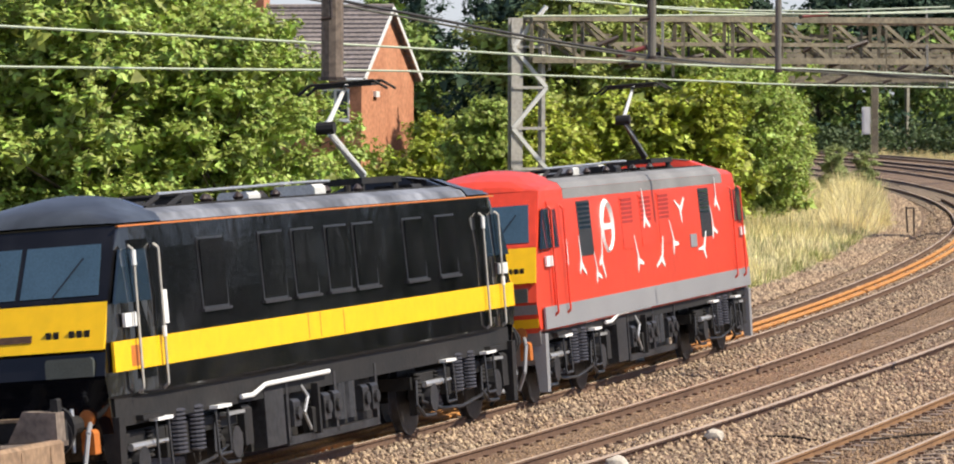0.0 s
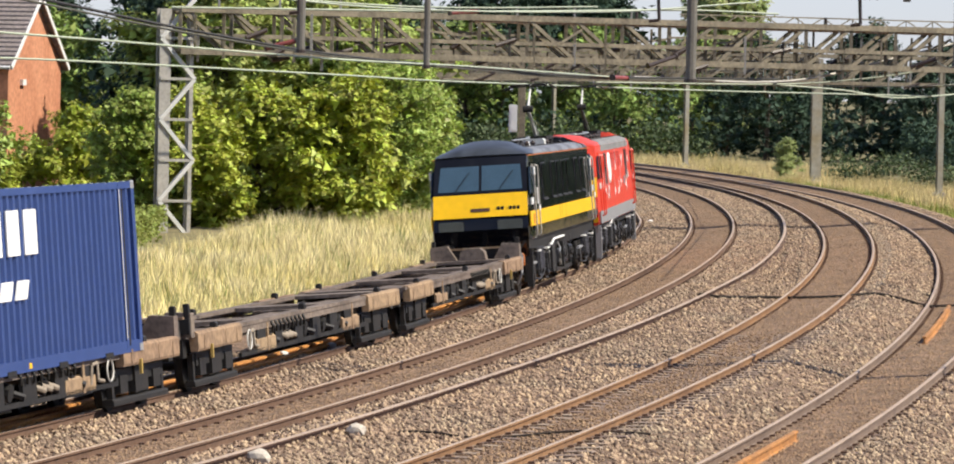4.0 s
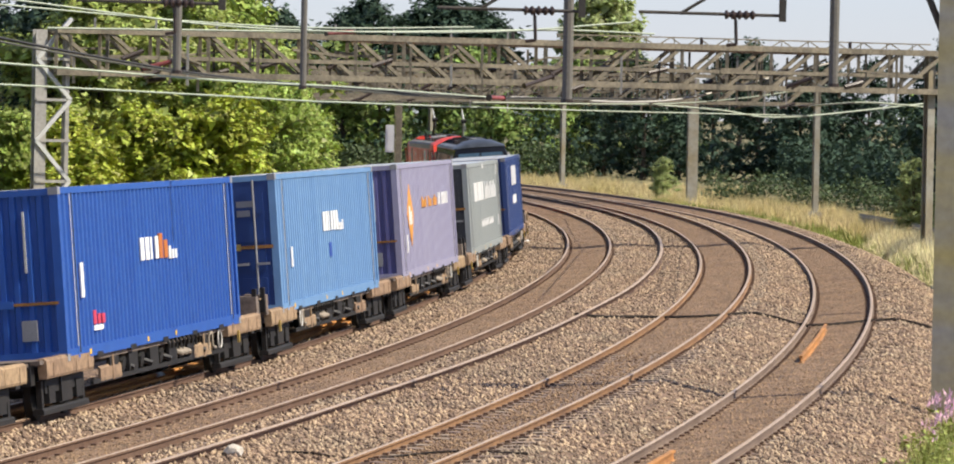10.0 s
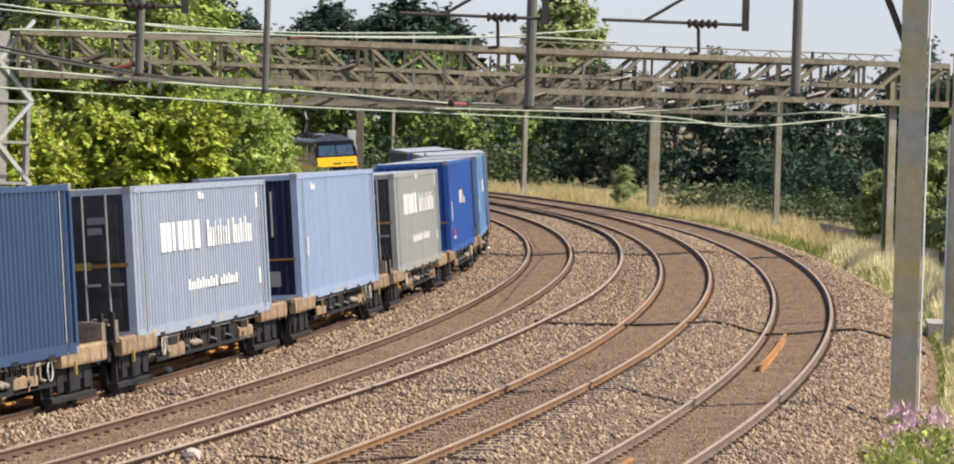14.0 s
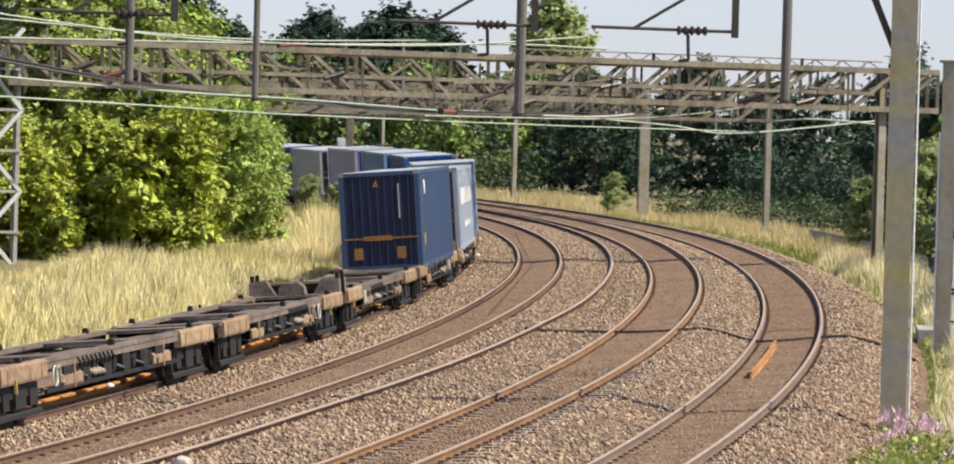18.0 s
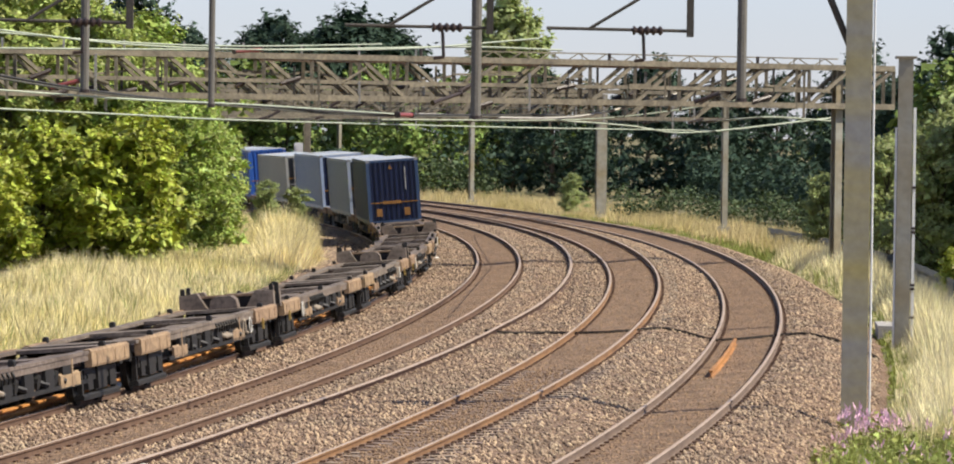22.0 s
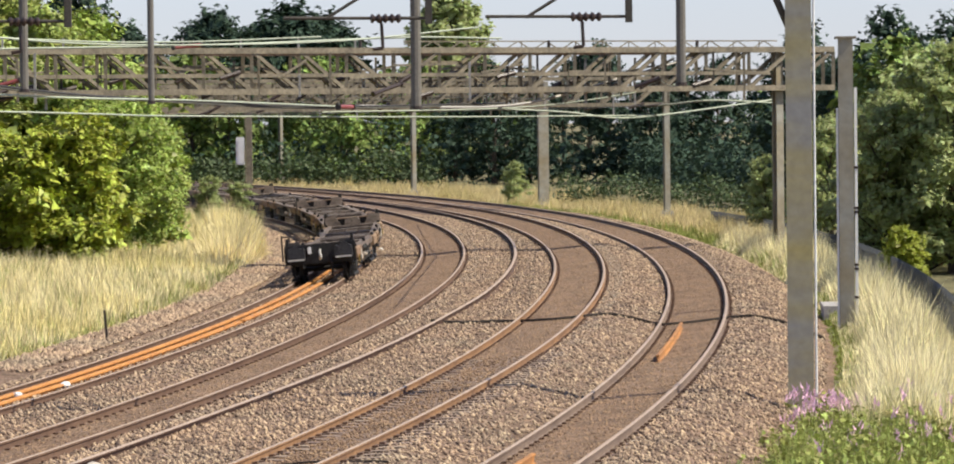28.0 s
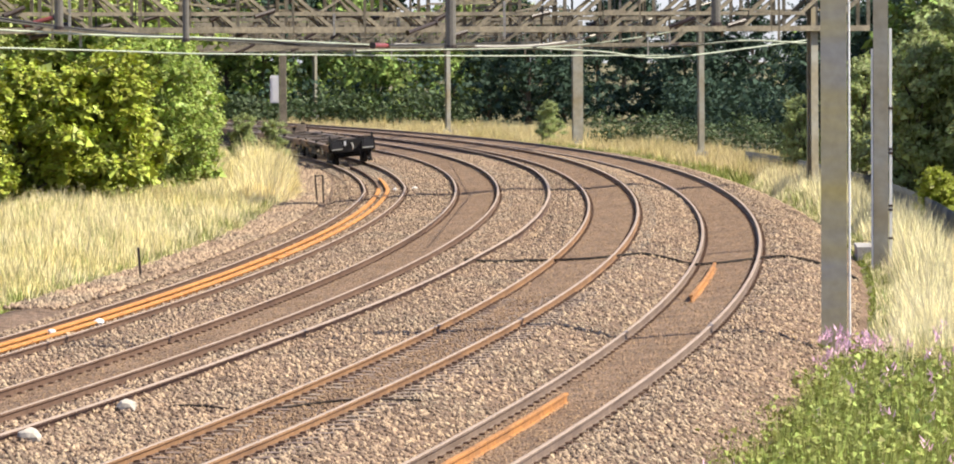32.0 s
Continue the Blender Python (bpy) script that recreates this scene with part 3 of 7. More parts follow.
def gantry(a, c, z0, z1, left="lattice", over=0.0, drops=True, wide=0.3, base=-0.9):
    g = thing("overhead_line_gantry", "weathered steel lattice gantry spanning the four tracks", "gantry", "overhead line gantries")
    a, c = Vector((*a, 0)), Vector((*c, 0))
    d = (c - a).normalized()
    up = lambda z: Vector((0, 0, z))
    lattice(g, a + up(z0), c + d * over + up(z0), z1 - z0, 0.7, 1.85, 0.2, 0.12)
    ang = math.atan2(d.y, d.x)
    if left == "lattice":
        n = Vector((-d.y, d.x, 0)) * 0.35
        for e, w in ((-0.44, 0.4), (0.5, 0.13)):
            p = a + d * e
            lb = Build()
            i_mast(lb, p.x, p.y, -0.9, z1, w, 0.34, 0.05, ang)
            part("tower_leg", lb, M["galv_light"], g)
        k, sg = -0.6, 1
        while k < z1 - 0.6:
            p, q = a + d * 0.6 * sg + up(k), a - d * 0.6 * sg + up(k + 1.35)
            # Braces paler than the legs: sunlight on them put into the colour.
            part("tower_brace", Build().beam(p - n * 0.5, q - n * 0.5, 0.13), M["pale_arm"], g)
            part("tower_tie", Build().beam(p - n * 0.5 + d * (-1.2 * sg), p - n * 0.5, 0.09), M["galv_light"], g)
            k, sg = k + 1.35, -sg
    else:
        lb = Build()
        i_mast(lb, a.x, a.y, base, z1, 0.3, 0.3, 0.04, ang)
        part("mast", lb, M["mast"], g)
    lb = Build()
    i_mast(lb, c.x, c.y, base, z1 + 0.1, wide, 0.32, 0.05, ang)
    part("mast", lb, M["mast"], g)
    part("mast_foot", Build().box(c.x - 0.35, c.x + 0.35, c.y - 0.35, c.y + 0.35, base - 0.2, base + 0.55, 0.06), M["path"], g, "concrete mast footing")
    rail_z = z1 + 0.32
    for e in range(int((c - a).length / 1.1)):
        p = a + d * (e * 1.1 + 0.4)
        if e % 2 and e < (c - a).length / 1.1 * 0.55:
            part("stub_post", Build().beam(p + up(z1), p + up(rail_z + 0.12), 0.07, 0.07, (1, 0, 0)), M["galv_light"], g)
        if e > (c - a).length / 1.1 * 0.55:
            part("walkway_post", Build().beam(p + up(z1), p + up(rail_z), 0.035, 0.035, (1, 0, 0)), M["galv"], g)
    mid = a.lerp(c, 0.55)
    k, n = 0, int((c - mid).length / 0.55)
    while k < n:
        p, q = mid.lerp(c, k / n), mid.lerp(c, (k + 1) / n)
        part("walkway_brace", Build().beam(p + up(z1 if k % 2 else rail_z), q + up(rail_z if k % 2 else z1), 0.035), M["galv"], g)
        k += 1
    part("walkway_rail", Build().beam(mid + up(rail_z), c + up(rail_z), 0.045), M["galv"], g)
    if drops:
        for lat in (-3.4, 0.0, 4.5, 7.9):
            f = 0.62 + lat * 0.028
            p = a.lerp(c, f)
            cantilever(g, p + d * 1.6 + up(z0), -d, 1.9, max(0.3, z0 - WIRE_Z - 0.35))
    for e in (0.3, 0.5, 0.72, 0.9):
        p = a.lerp(c, e)
        part("feeder_insulator", Build().tube(p + up(z1), p + up(z1 + 0.35), 0.06, 8), M["insulator"], g)
    return g


def middle_rails(g, a, c, z, levels):
    """Level angles along both faces of a girder."""
    d = (c - a).normalized()
    side = d.cross(Vector((0, 0, 1))).normalized() * 0.38
    for h in levels:
        for sg in (-1, 1):
            part("level_angle", Build().beam(a + side * sg + Vector((0, 0, z + h)), c + side * sg + Vector((0, 0, z + h)), 0.09, 0.13), M["galv"], g)


first = gantry((-17.9, 150.0), (12.3, 166.0), 5.72, 7.12, over=2.2)
fittings(first, Vector((-17.9, 150.0, 5.72)), Vector((12.3, 166.0, 5.72)), 1.4, 61)
middle_rails(first, Vector((-17.0, 150.5, 0)), Vector((11.8, 165.7, 0)), 5.72, (0.55,))
part("top_board", Build().beam(Vector((-8.2, 154.7, 7.06)), Vector((8.5, 163.6, 7.06)), 0.05, 0.24), M["tan"], first, "pale tan fascia board")
second = gantry((-24.0, 232.0), (12.0, 242.5), 5.35, 6.75, left="mast")
fittings(second, Vector((-20.0, 233.2, 5.35)), Vector((12.0, 242.5, 5.35)), 1.4, 62)
third = gantry((-27.0, 262.0), (6.05, 271.3), 5.3, 6.75, left="mast", wide=0.62)
fittings(third, Vector((-22.0, 263.4, 5.3)), Vector((6.05, 271.3, 5.3)), 1.4, 63)
gantry((-32.0, 306.0), (-2.0, 320.0), 5.4, 6.9, left="mast")
gantry((-42.0, 375.0), (-14.2, 400.0), 5.4, 7.0, left="mast", base=-0.5)


def patched_mast():
    m = material("patched_mast_steel", (0.34, 0.33, 0.3), 0.65, 0.2, vary=0.1, scale=1.0, fine=6, other=(0.44, 0.37, 0.16), amount=0.7)
    n, li = m.node_tree.nodes, m.node_tree.links
    bands = n.new("ShaderNodeMapping")
    bands.inputs["Scale"].default_value = (0.25, 0.25, 1.3)
    li.new(n["Texture Coordinate"].outputs["Object"], bands.inputs["Vector"])
    li.new(bands.outputs["Vector"], n["Noise Texture"].inputs["Vector"])
    return m


M["patched_mast"] = patched_mast()


def near_gantry():
    """The gantry above the view, of which the hanging parts show."""
    g = thing("overhead_line_gantry", "steel gantry with long drop tubes and cantilever arms near the camera", "gantry", "overhead line gantries")
    a, c = Vector((-22.5, 76.0, 0)), Vector((6.19, 78.6, 0))
    d = (c - a).normalized()
    up = lambda z: Vector((0, 0, z))
    for z in (8.15, 8.45):
        part("cross_span_wire", Build().tube(a + up(z), c + up(z), 0.008, 6), M["galv"], g)
    lb = Build()
    i_mast(lb, c.x, c.y, -0.9, 9.4, 0.44, 0.38, 0.05, heading(60.7))
    part("mast", lb, M["patched_mast"], g, "thick grey steel mast with faded yellow patches")
    # White rod added for the sunlit right edge of the flange.
    part("mast_edge_highlight", Build().tube((c.x + 0.25, c.y - 0.2, -0.6), (c.x + 0.25, c.y - 0.2, 9.0), 0.02, 6), M["white"], g)
    lb = Build()
    i_mast(lb, a.x, a.y, -0.9, 9.4, 0.44, 0.38, 0.05, heading(60.7))
    part("mast", lb, M["mast"], g)
    part("mast_brace", Build().tube(c + up(6.1) - d * 0.1, c + up(8.1) - d * 0.95, 0.06, 8), M["dark_steel"], g)
    for x, bottom, r in ((-12.55, 4.93, 0.19), (-7.1, 5.3, 0.075), (-4.95, 5.08, 0.055), (-0.43, 4.94, 0.09), (4.15, 5.3, 0.085)):
        p = a + d * ((x - a.x) / d.x)
        part("drop_tube", Build().tube(p + up(8.1), p + up(bottom), r, 10), M["wagon" if r > 0.15 else "drop_steel"], g)
        part("tube_cap", Build().disc(p + up(bottom), (0, 0, 1), r * 1.25, 0.06, 10), M["insulator"], g)
    for x in (-11.6, -6.25, -0.2, 3.2):
        p = a + d * ((x - a.x) / d.x) - Vector((0, 1.2, 0))
        z = 6.45
        part("hanger_post", Build().box(p.x - 0.06, p.x + 0.06, p.y - 0.06, p.y + 0.06, z - 0.1, 8.1), M["dark_steel"], g)
        arm = part("cantilever_arm", Build().tube(p + up(z), p - d * 2.45 + up(z + 0.02), 0.028, 8), M["dark_steel"], g)
        ib, across_ = Build(), Vector((-d.y, d.x, 0))
        sheds = [(0.46, 0.0)] + [(0.47 + q * 0.028, 0.08 if q % 4 in (1, 2) else 0.045) for q in range(19)] + [(1.0, 0.0)]
        ib.loft([[p - d * e + up(z) + (across_ * math.cos(w * math.pi / 5) + up(1) * math.sin(w * math.pi / 5)) * r for e, r in sheds] for w in range(11)], caps=False, closed=False)
        part("insulator", ib, M["insulator"], arm)
        part("arm_strut", Build().tube(p - d * 1.75 + up(z), p - d * 0.2 + up(z + 0.95), 0.03, 6), M["dark_steel"], g)
        part("register_hook", Build().path([p - d * 0.85 + up(z), p - d * 0.8 + up(z - 0.08), p - d * 0.78 + up(z - 0.5), p - d * 0.95 + up(z - 0.52)], 0.03), M["insulator"], g)


near_gantry()


def wires():
    for key, (lat, z) in TRACKS.items():
        w = thing("overhead_wires", "contact wire and catenary hung over a railway track", "overhead wire", "overhead wires")
        spans = [140, 186, 222, 250, 298, 365, 430] if key in "ab" else [96, 140, 186, 222, 250, 298, 365, 430]
        stag = [(-0.2 if i % 2 else 0.2) for i in range(len(spans))]
        cw, ct, dr = [], [], Build()
        for i in range(len(spans) - 1):
            a, c = on(spans[i], lat_of(key, spans[i]) + stag[i], WIRE_Z + z), on(spans[i + 1], lat_of(key, spans[i + 1]) + stag[i + 1], WIRE_Z + z)
            n = 8
            cw += [a.lerp(c, k / n) for k in range(n)]
            pts = [a.lerp(c, k / n) + Vector((0, 0, (CATENARY_Z - WIRE_Z) * (1 - 0.4 * 4 * (k / n) * (1 - k / n)))) for k in range(n + 1)]
            ct += pts[:-1]
            for k in range(1, n):
                dr.tube(a.lerp(c, k / n), pts[k], 0.005, 4)
        for name, pts, r, mat in (("contact_wire", cw, 0.016, "wire"), ("catenary_wire", ct, 0.014, "wire_green")):
            part(name, sweep(pts, r), M[mat], w)
        tagged(part("dropper", dr, M["wire"], w), kind="stuff")
    # feeders and anchor wires that cross the view
    def cable(label, pts, r, mat):
        w = thing("feeder_wire", label, "overhead wire", "overhead wires")
        part("conductor", sweep([Vector(p) for p in curve_through(pts)], r), M[mat], w)

    cable("dark twin anchor cable sloping down across the tracks", [(-15.6, 86.0, 6.78), (-13.8, 94.0, 6.34), (-11.8, 102.3, 5.88), (-9.3, 111.6, 5.46), (-6.6, 124.8, 5.27), (-3.7, 139.9, 5.14), (2.3, 165.0, 5.27)], 0.034, "cable_black")
    cable("dark twin anchor cable sloping down across the tracks", [(-15.6, 86.0, 6.69), (-13.8, 94.0, 6.25), (-11.8, 102.3, 5.81), (-9.3, 111.6, 5.42), (-6.6, 124.8, 5.22), (-3.7, 139.9, 5.09), (2.3, 165.0, 5.2)], 0.026, "wire")
    cable("pale weathered wire running over the inner track", [(-19.6, 80.0, 5.9), (-17.0, 88.4, 5.78), (-13.6, 99.1, 5.61), (-9.3, 111.6, 5.36), (-6.6, 124.8, 5.3), (-2.6, 145.0, 5.12)], 0.026, "wire_pale")
    cable("pale weathered wire running over the inner track", [(-19.6, 80.0, 5.15), (-17.4, 90.3, 5.15), (-14.7, 100.9, 5.15), (-9.5, 114.6, 4.98), (-7.4, 129.8, 4.89), (0.1, 150.0, 4.79), (7.8, 164.8, 4.77)], 0.024, "wire_pale")
    cable("pale green feeder wire running above the gantry tops", [(-22.0, 131.0, 8.3), (-16.8, 139.0, 7.73), (-11.2, 147.6, 7.27), (-4.0, 151.9, 7.34), (1.3, 156.0, 7.85)], 0.032, "wire_pale")
    cable("pale green feeder wire running above the gantry tops", [(-20.0, 141.0, 7.85), (-16.2, 144.1, 7.6), (-11.8, 147.5, 7.37), (-8.4, 149.8, 7.35), (-4.0, 151.9, 7.51)], 0.03, "wire_pale")
    cable("pale green feeder wire running above the gantry tops", [(-17.7, 146.9, 7.12), (-8.1, 151.8, 7.27), (-1.4, 155.0, 7.51), (2.1, 157.0, 7.48)], 0.036, "wire_pale")
    cable("pale anchor wire rising to the outer mast", [(-2.7, 150.0, 5.18), (2.5, 160.0, 5.18), (6.7, 163.9, 6.18), (10.0, 165.7, 7.07)], 0.045, "galv_light")
    cable("sagging pale wire between the masts", [(1.2, 165.0, 5.11), (4.6, 167.9, 4.92), (7.2, 169.8, 4.69), (12.7, 174.5, 5.31)], 0.035, "wire_pale")
    cable("sagging pale wire between the masts", [(-4.2, 159.9, 5.0), (2.3, 165.0, 5.08), (5.7, 165.9, 5.39), (8.8, 166.8, 5.93)], 0.03, "wire_pale")
    cable("short pale wire tied to the outer mast", [(8.0, 167.8, 5.12), (10.1, 168.7, 5.3), (12.4, 169.6, 5.18)], 0.035, "wire_pale")
    for a, c, mat in (((-2.32, 155.98, 5.6), (-1.39, 156.99, 5.95), "insulator"), ((6.83, 159.85, 5.77), (7.68, 159.82, 6.07), "insulator"), ((-13.86, 139.31, 5.8), (-12.94, 139.4, 6.05), "red_mark"),
                      ((-8.9, 151.2, 7.2), (-8.0, 151.8, 7.27), "red_mark"), ((-3.2, 141.0, 5.13), (-2.8, 143.0, 5.13), "red_mark"), ((9.2, 165.3, 6.95), (10.1, 165.7, 7.1), "insulator")):
        w = thing("line_insulator", "dark ribbed insulator tied into an overhead wire" if mat == "insulator" else "dull red insulator tied into an overhead wire", "insulator", "line insulators")
        a, c = Vector(a), Vector(c)
        part("rod", Build().tube(a, c, 0.07, 10), M[mat], w)
        for e in (a, c):
            part("end_fitting", Build().disc(e, c - a, 0.1, 0.06, 10), M["insulator"], w)


def curve_through(pts, n=8):
    P = [Vector(p) for p in pts]
    P = [P[0] * 2 - P[1]] + P + [P[-1] * 2 - P[-2]]
    out = []
    for a, b, c, d in zip(P, P[1:], P[2:], P[3:]):
        for k in range(n):
            t = k / n
            out.append(0.5 * ((2 * b) + (c - a) * t + (2 * a - 5 * b + 4 * c - d) * t * t + (3 * b - a - 3 * c + d) * t ** 3))
    return out + [P[-2]]


def sweep(pts, r, n=5):
    """One round bar along many points."""
    b = Build()
    rings = []
    for i, p in enumerate(pts):
        d = (pts[min(i + 1, len(pts) - 1)] - pts[max(i - 1, 0)]).normalized()
        u = d.cross(Vector((0, 0, 1))).normalized()
        v = u.cross(d)
        rings.append([p + (u * math.cos(2 * math.pi * k / n) + v * math.sin(2 * math.pi * k / n)) * r for k in range(n)])
    return b.loft(rings)


wires()


def outer_mast():
    g = thing("overhead_line_mast", "grey steel mast with white strips, the right one for a sunlit edge", "mast", "overhead line masts")
    p = on(93.6, 11.62)
    b = Build()
    i_mast(b, p.x, p.y, -0.9, 6.6, 0.36, 0.36, 0.045, heading(93.6))
    part("column", b, M["mast"], g)
    # Right-hand strip: sunlight on the flange edge, made as a white bar.
    part("white_edge_strip", Build().box(p.x + 0.2, p.x + 0.27, p.y - 0.1, p.y, -0.7, 5.4), M["white"], g)
    part("white_edge_strip", Build().box(p.x - 0.25, p.x - 0.2, p.y - 0.14, p.y - 0.1, -0.6, 4.9), M["white"], g)
    part("earth_strip", Build().box(p.x - 0.235, p.x - 0.19, p.y - 0.1, p.y, -0.6, 4.9), M["cable_black"], g)
    for z in (0.2, 0.9, 1.0, 2.3, 2.4, 3.4):
        part("clamp", Build().box(p.x - 0.25, p.x + 0.28, p.y - 0.13, p.y + 0.02, z, z + 0.06), M["insulator"], g)
    part("cap", Build().box(p.x - 0.25, p.x + 0.25, p.y - 0.25, p.y + 0.25, 6.6, 6.66), M["galv"], g)


outer_mast()


# ---- plants ----
def leaves(rng, centers, radii, count, size):
    """Leaf sprays in and on many clumps: small three-cornered blades turned outwards and up."""
    centers, radii = np.asarray(centers), np.asarray(radii)
    w = radii.prod(1) ** 0.66
    k = rng.choice(len(centers), count, p=w / w.sum())
    d = rng.normal(size=(count, 3))
    d /= np.linalg.norm(d, axis=1)[:, None]
    d[:, 2] = np.where(d[:, 2] < -0.3, -d[:, 2], d[:, 2])
    p = centers[k] + d * radii[k] * rng.uniform(0.55, 1.0, (count, 1)) + rng.normal(size=(count, 3)) * radii[k] * 0.16
    nrm = d * 0.75 + rng.normal(size=(count, 3)) * 0.42 + [0, 0, 0.4]
    nrm /= np.linalg.norm(nrm, axis=1)[:, None]
    u = np.cross(nrm, rng.normal(size=(count, 3)))
    u /= np.linalg.norm(u, axis=1)[:, None]
    v = np.cross(nrm, u)
    s = size * rng.uniform(0.55, 1.4, (count, 1))
    q = np.stack([p - u * s * 0.75, p + u * s * 0.75, p + v * s * 1.35], 1).reshape(-1, 3)
    return q, np.arange(count * 3).reshape(-1, 3)


def sprays(rng, centers, radii, count, size, per=13):
    """Leafy twigs on many clumps: each twig points out and up and carries its own leaves, so that dark gaps stay between twigs."""
    centers, radii = np.asarray(centers), np.asarray(radii)
    w = radii.prod(1) ** 0.66
    n = count // per
    k = rng.choice(len(centers), n, p=w / w.sum())
    d = rng.normal(size=(n, 3))
    d[:, 2] = np.where(d[:, 2] < -0.35, -d[:, 2], d[:, 2])
    d /= np.linalg.norm(d, axis=1)[:, None]
    foot = centers[k] + d * radii[k] * rng.uniform(0.5, 0.95, (n, 1))
    aim = d + rng.normal(size=(n, 3)) * 0.3 + [0, 0, 0.45]
    aim /= np.linalg.norm(aim, axis=1)[:, None]
    long = size * rng.uniform(2.0, 4.2, n)
    i = np.repeat(np.arange(n), per)
    m = len(i)
    t = rng.uniform(0, 1, m)
    p = foot[i] + aim[i] * (t * long[i])[:, None] + rng.normal(size=(m, 3)) * size * 0.55 * (1.15 - t)[:, None]
    nrm = aim[i] * 0.35 + d[i] * 0.3 + rng.normal(size=(m, 3)) * 0.36 + [0, 0, 0.62]
    nrm /= np.linalg.norm(nrm, axis=1)[:, None]
    u = np.cross(nrm, rng.normal(size=(m, 3)))
    u /= np.linalg.norm(u, axis=1)[:, None]
    v = np.cross(nrm, u)
    s = size * rng.uniform(0.55, 1.25, (m, 1)) * (1.1 - 0.4 * t)[:, None]
    q = np.stack([p - u * s * 0.62, p + u * s * 0.62, p + v * s * 1.5], 1).reshape(-1, 3)
    return q, np.arange(m * 3).reshape(-1, 3)


def make_tree(seed, height, radius, mat, name, label, category, count=4200, size=0.2, low=0.06, clumps=80, at=None):
    rng = np.random.default_rng(seed)
    t = thing(name, label, category, at=at)
    b = Build()
    limbs = Build()
    trunk_h = height * 0.6
    r0 = 0.022 * height + 0.04
    b.loft([[Vector((r * math.cos(a) + 0.1 * z / height, r * math.sin(a), z)) for a in np.linspace(0, 2 * math.pi, 9)[:-1]] for z, r in ((-0.4, r0 * 1.3), (0.4, r0), (trunk_h * 0.6, r0 * 0.7), (trunk_h, r0 * 0.4))])
    cs, rs = [], []
    lobes = rng.uniform(0.78, 1.12, 7)
    for i in range(clumps):
        f = (i + 0.5) / clumps
        z = height * (low + (0.98 - low) * f)
        a = i * 2.4 + rng.uniform(-0.5, 0.5)
        prof = min(1.0, (1.0 - f) * 2.1 + 0.12) ** 0.6 * min(1.0, 0.62 + f * 1.6)
        prof *= lobes[int(a * 7 / (2 * math.pi)) % 7]
        rr = radius * prof * rng.uniform(0.15, 0.95)
        c = np.array([rr * math.cos(a), rr * math.sin(a), z + rng.uniform(-0.05, 0.05) * height - 0.08 * radius])
        cs.append(c)
        k = radius * rng.uniform(0.14, 0.3) * (0.6 + 0.4 * prof)
        rs.append([k * rng.uniform(0.85, 1.3), k * rng.uniform(0.85, 1.3), k * rng.uniform(0.5, 0.9)])
        if i % 4 == 0:
            limbs.tube((0, 0, max(0.2, min(trunk_h, z - 0.2 * height))), c, r0 * 0.28, 5, r0 * 0.06)
    part("trunk", b, M["bark"], t)
    tagged(part("branchwork", limbs, M["bark"], t), kind="stuff")
    v, f = sprays(rng, cs, rs, count, size)
    inner, g = leaves(rng, cs, np.asarray(rs) * 0.62, count // 8, size * 1.7)
    v, f = np.concatenate([v, inner]), np.concatenate([f, g + len(v)])
    part("crown", fast_mesh("crown", v, f, mat, 3), None, t)
    return t


def undergrowth(name, label, seed, n, pts, width, h0, h1, mat, size):
    """A continuous bank of leaves along a line, with an uneven top."""
    rng = np.random.default_rng(seed)
    P = np.array(pts, float)
    run_ = np.concatenate([[0], np.cumsum(np.hypot(*np.diff(P, axis=0).T))])
    u = rng.uniform(0, run_[-1], n)
    x, y = np.interp(u, run_, P[:, 0]), np.interp(u, run_, P[:, 1])
    o = rng.uniform(-1, 1, n)
    y = y + o * width
    x = x + rng.normal(size=n) * 0.3
    top = h0 + (h1 - h0) * (0.5 + 0.3 * np.sin(u * 0.71 + 1.3 * np.sin(u * 0.23)) + 0.2 * np.sin(u * 1.9 + o * 2))
    z = -1.2 + (top + 0.6) * rng.uniform(0, 1, n) ** 0.75 * np.sqrt(np.maximum(0.05, 1 - o * o * 0.8))
    q, f = leaves(rng, np.stack([x, y, z], 1), np.full((n, 3), 0.25), n, size)
    tagged(new(name, fast_mesh(name, q, f, mat, 3)), label, "undergrowth", kind="stuff")


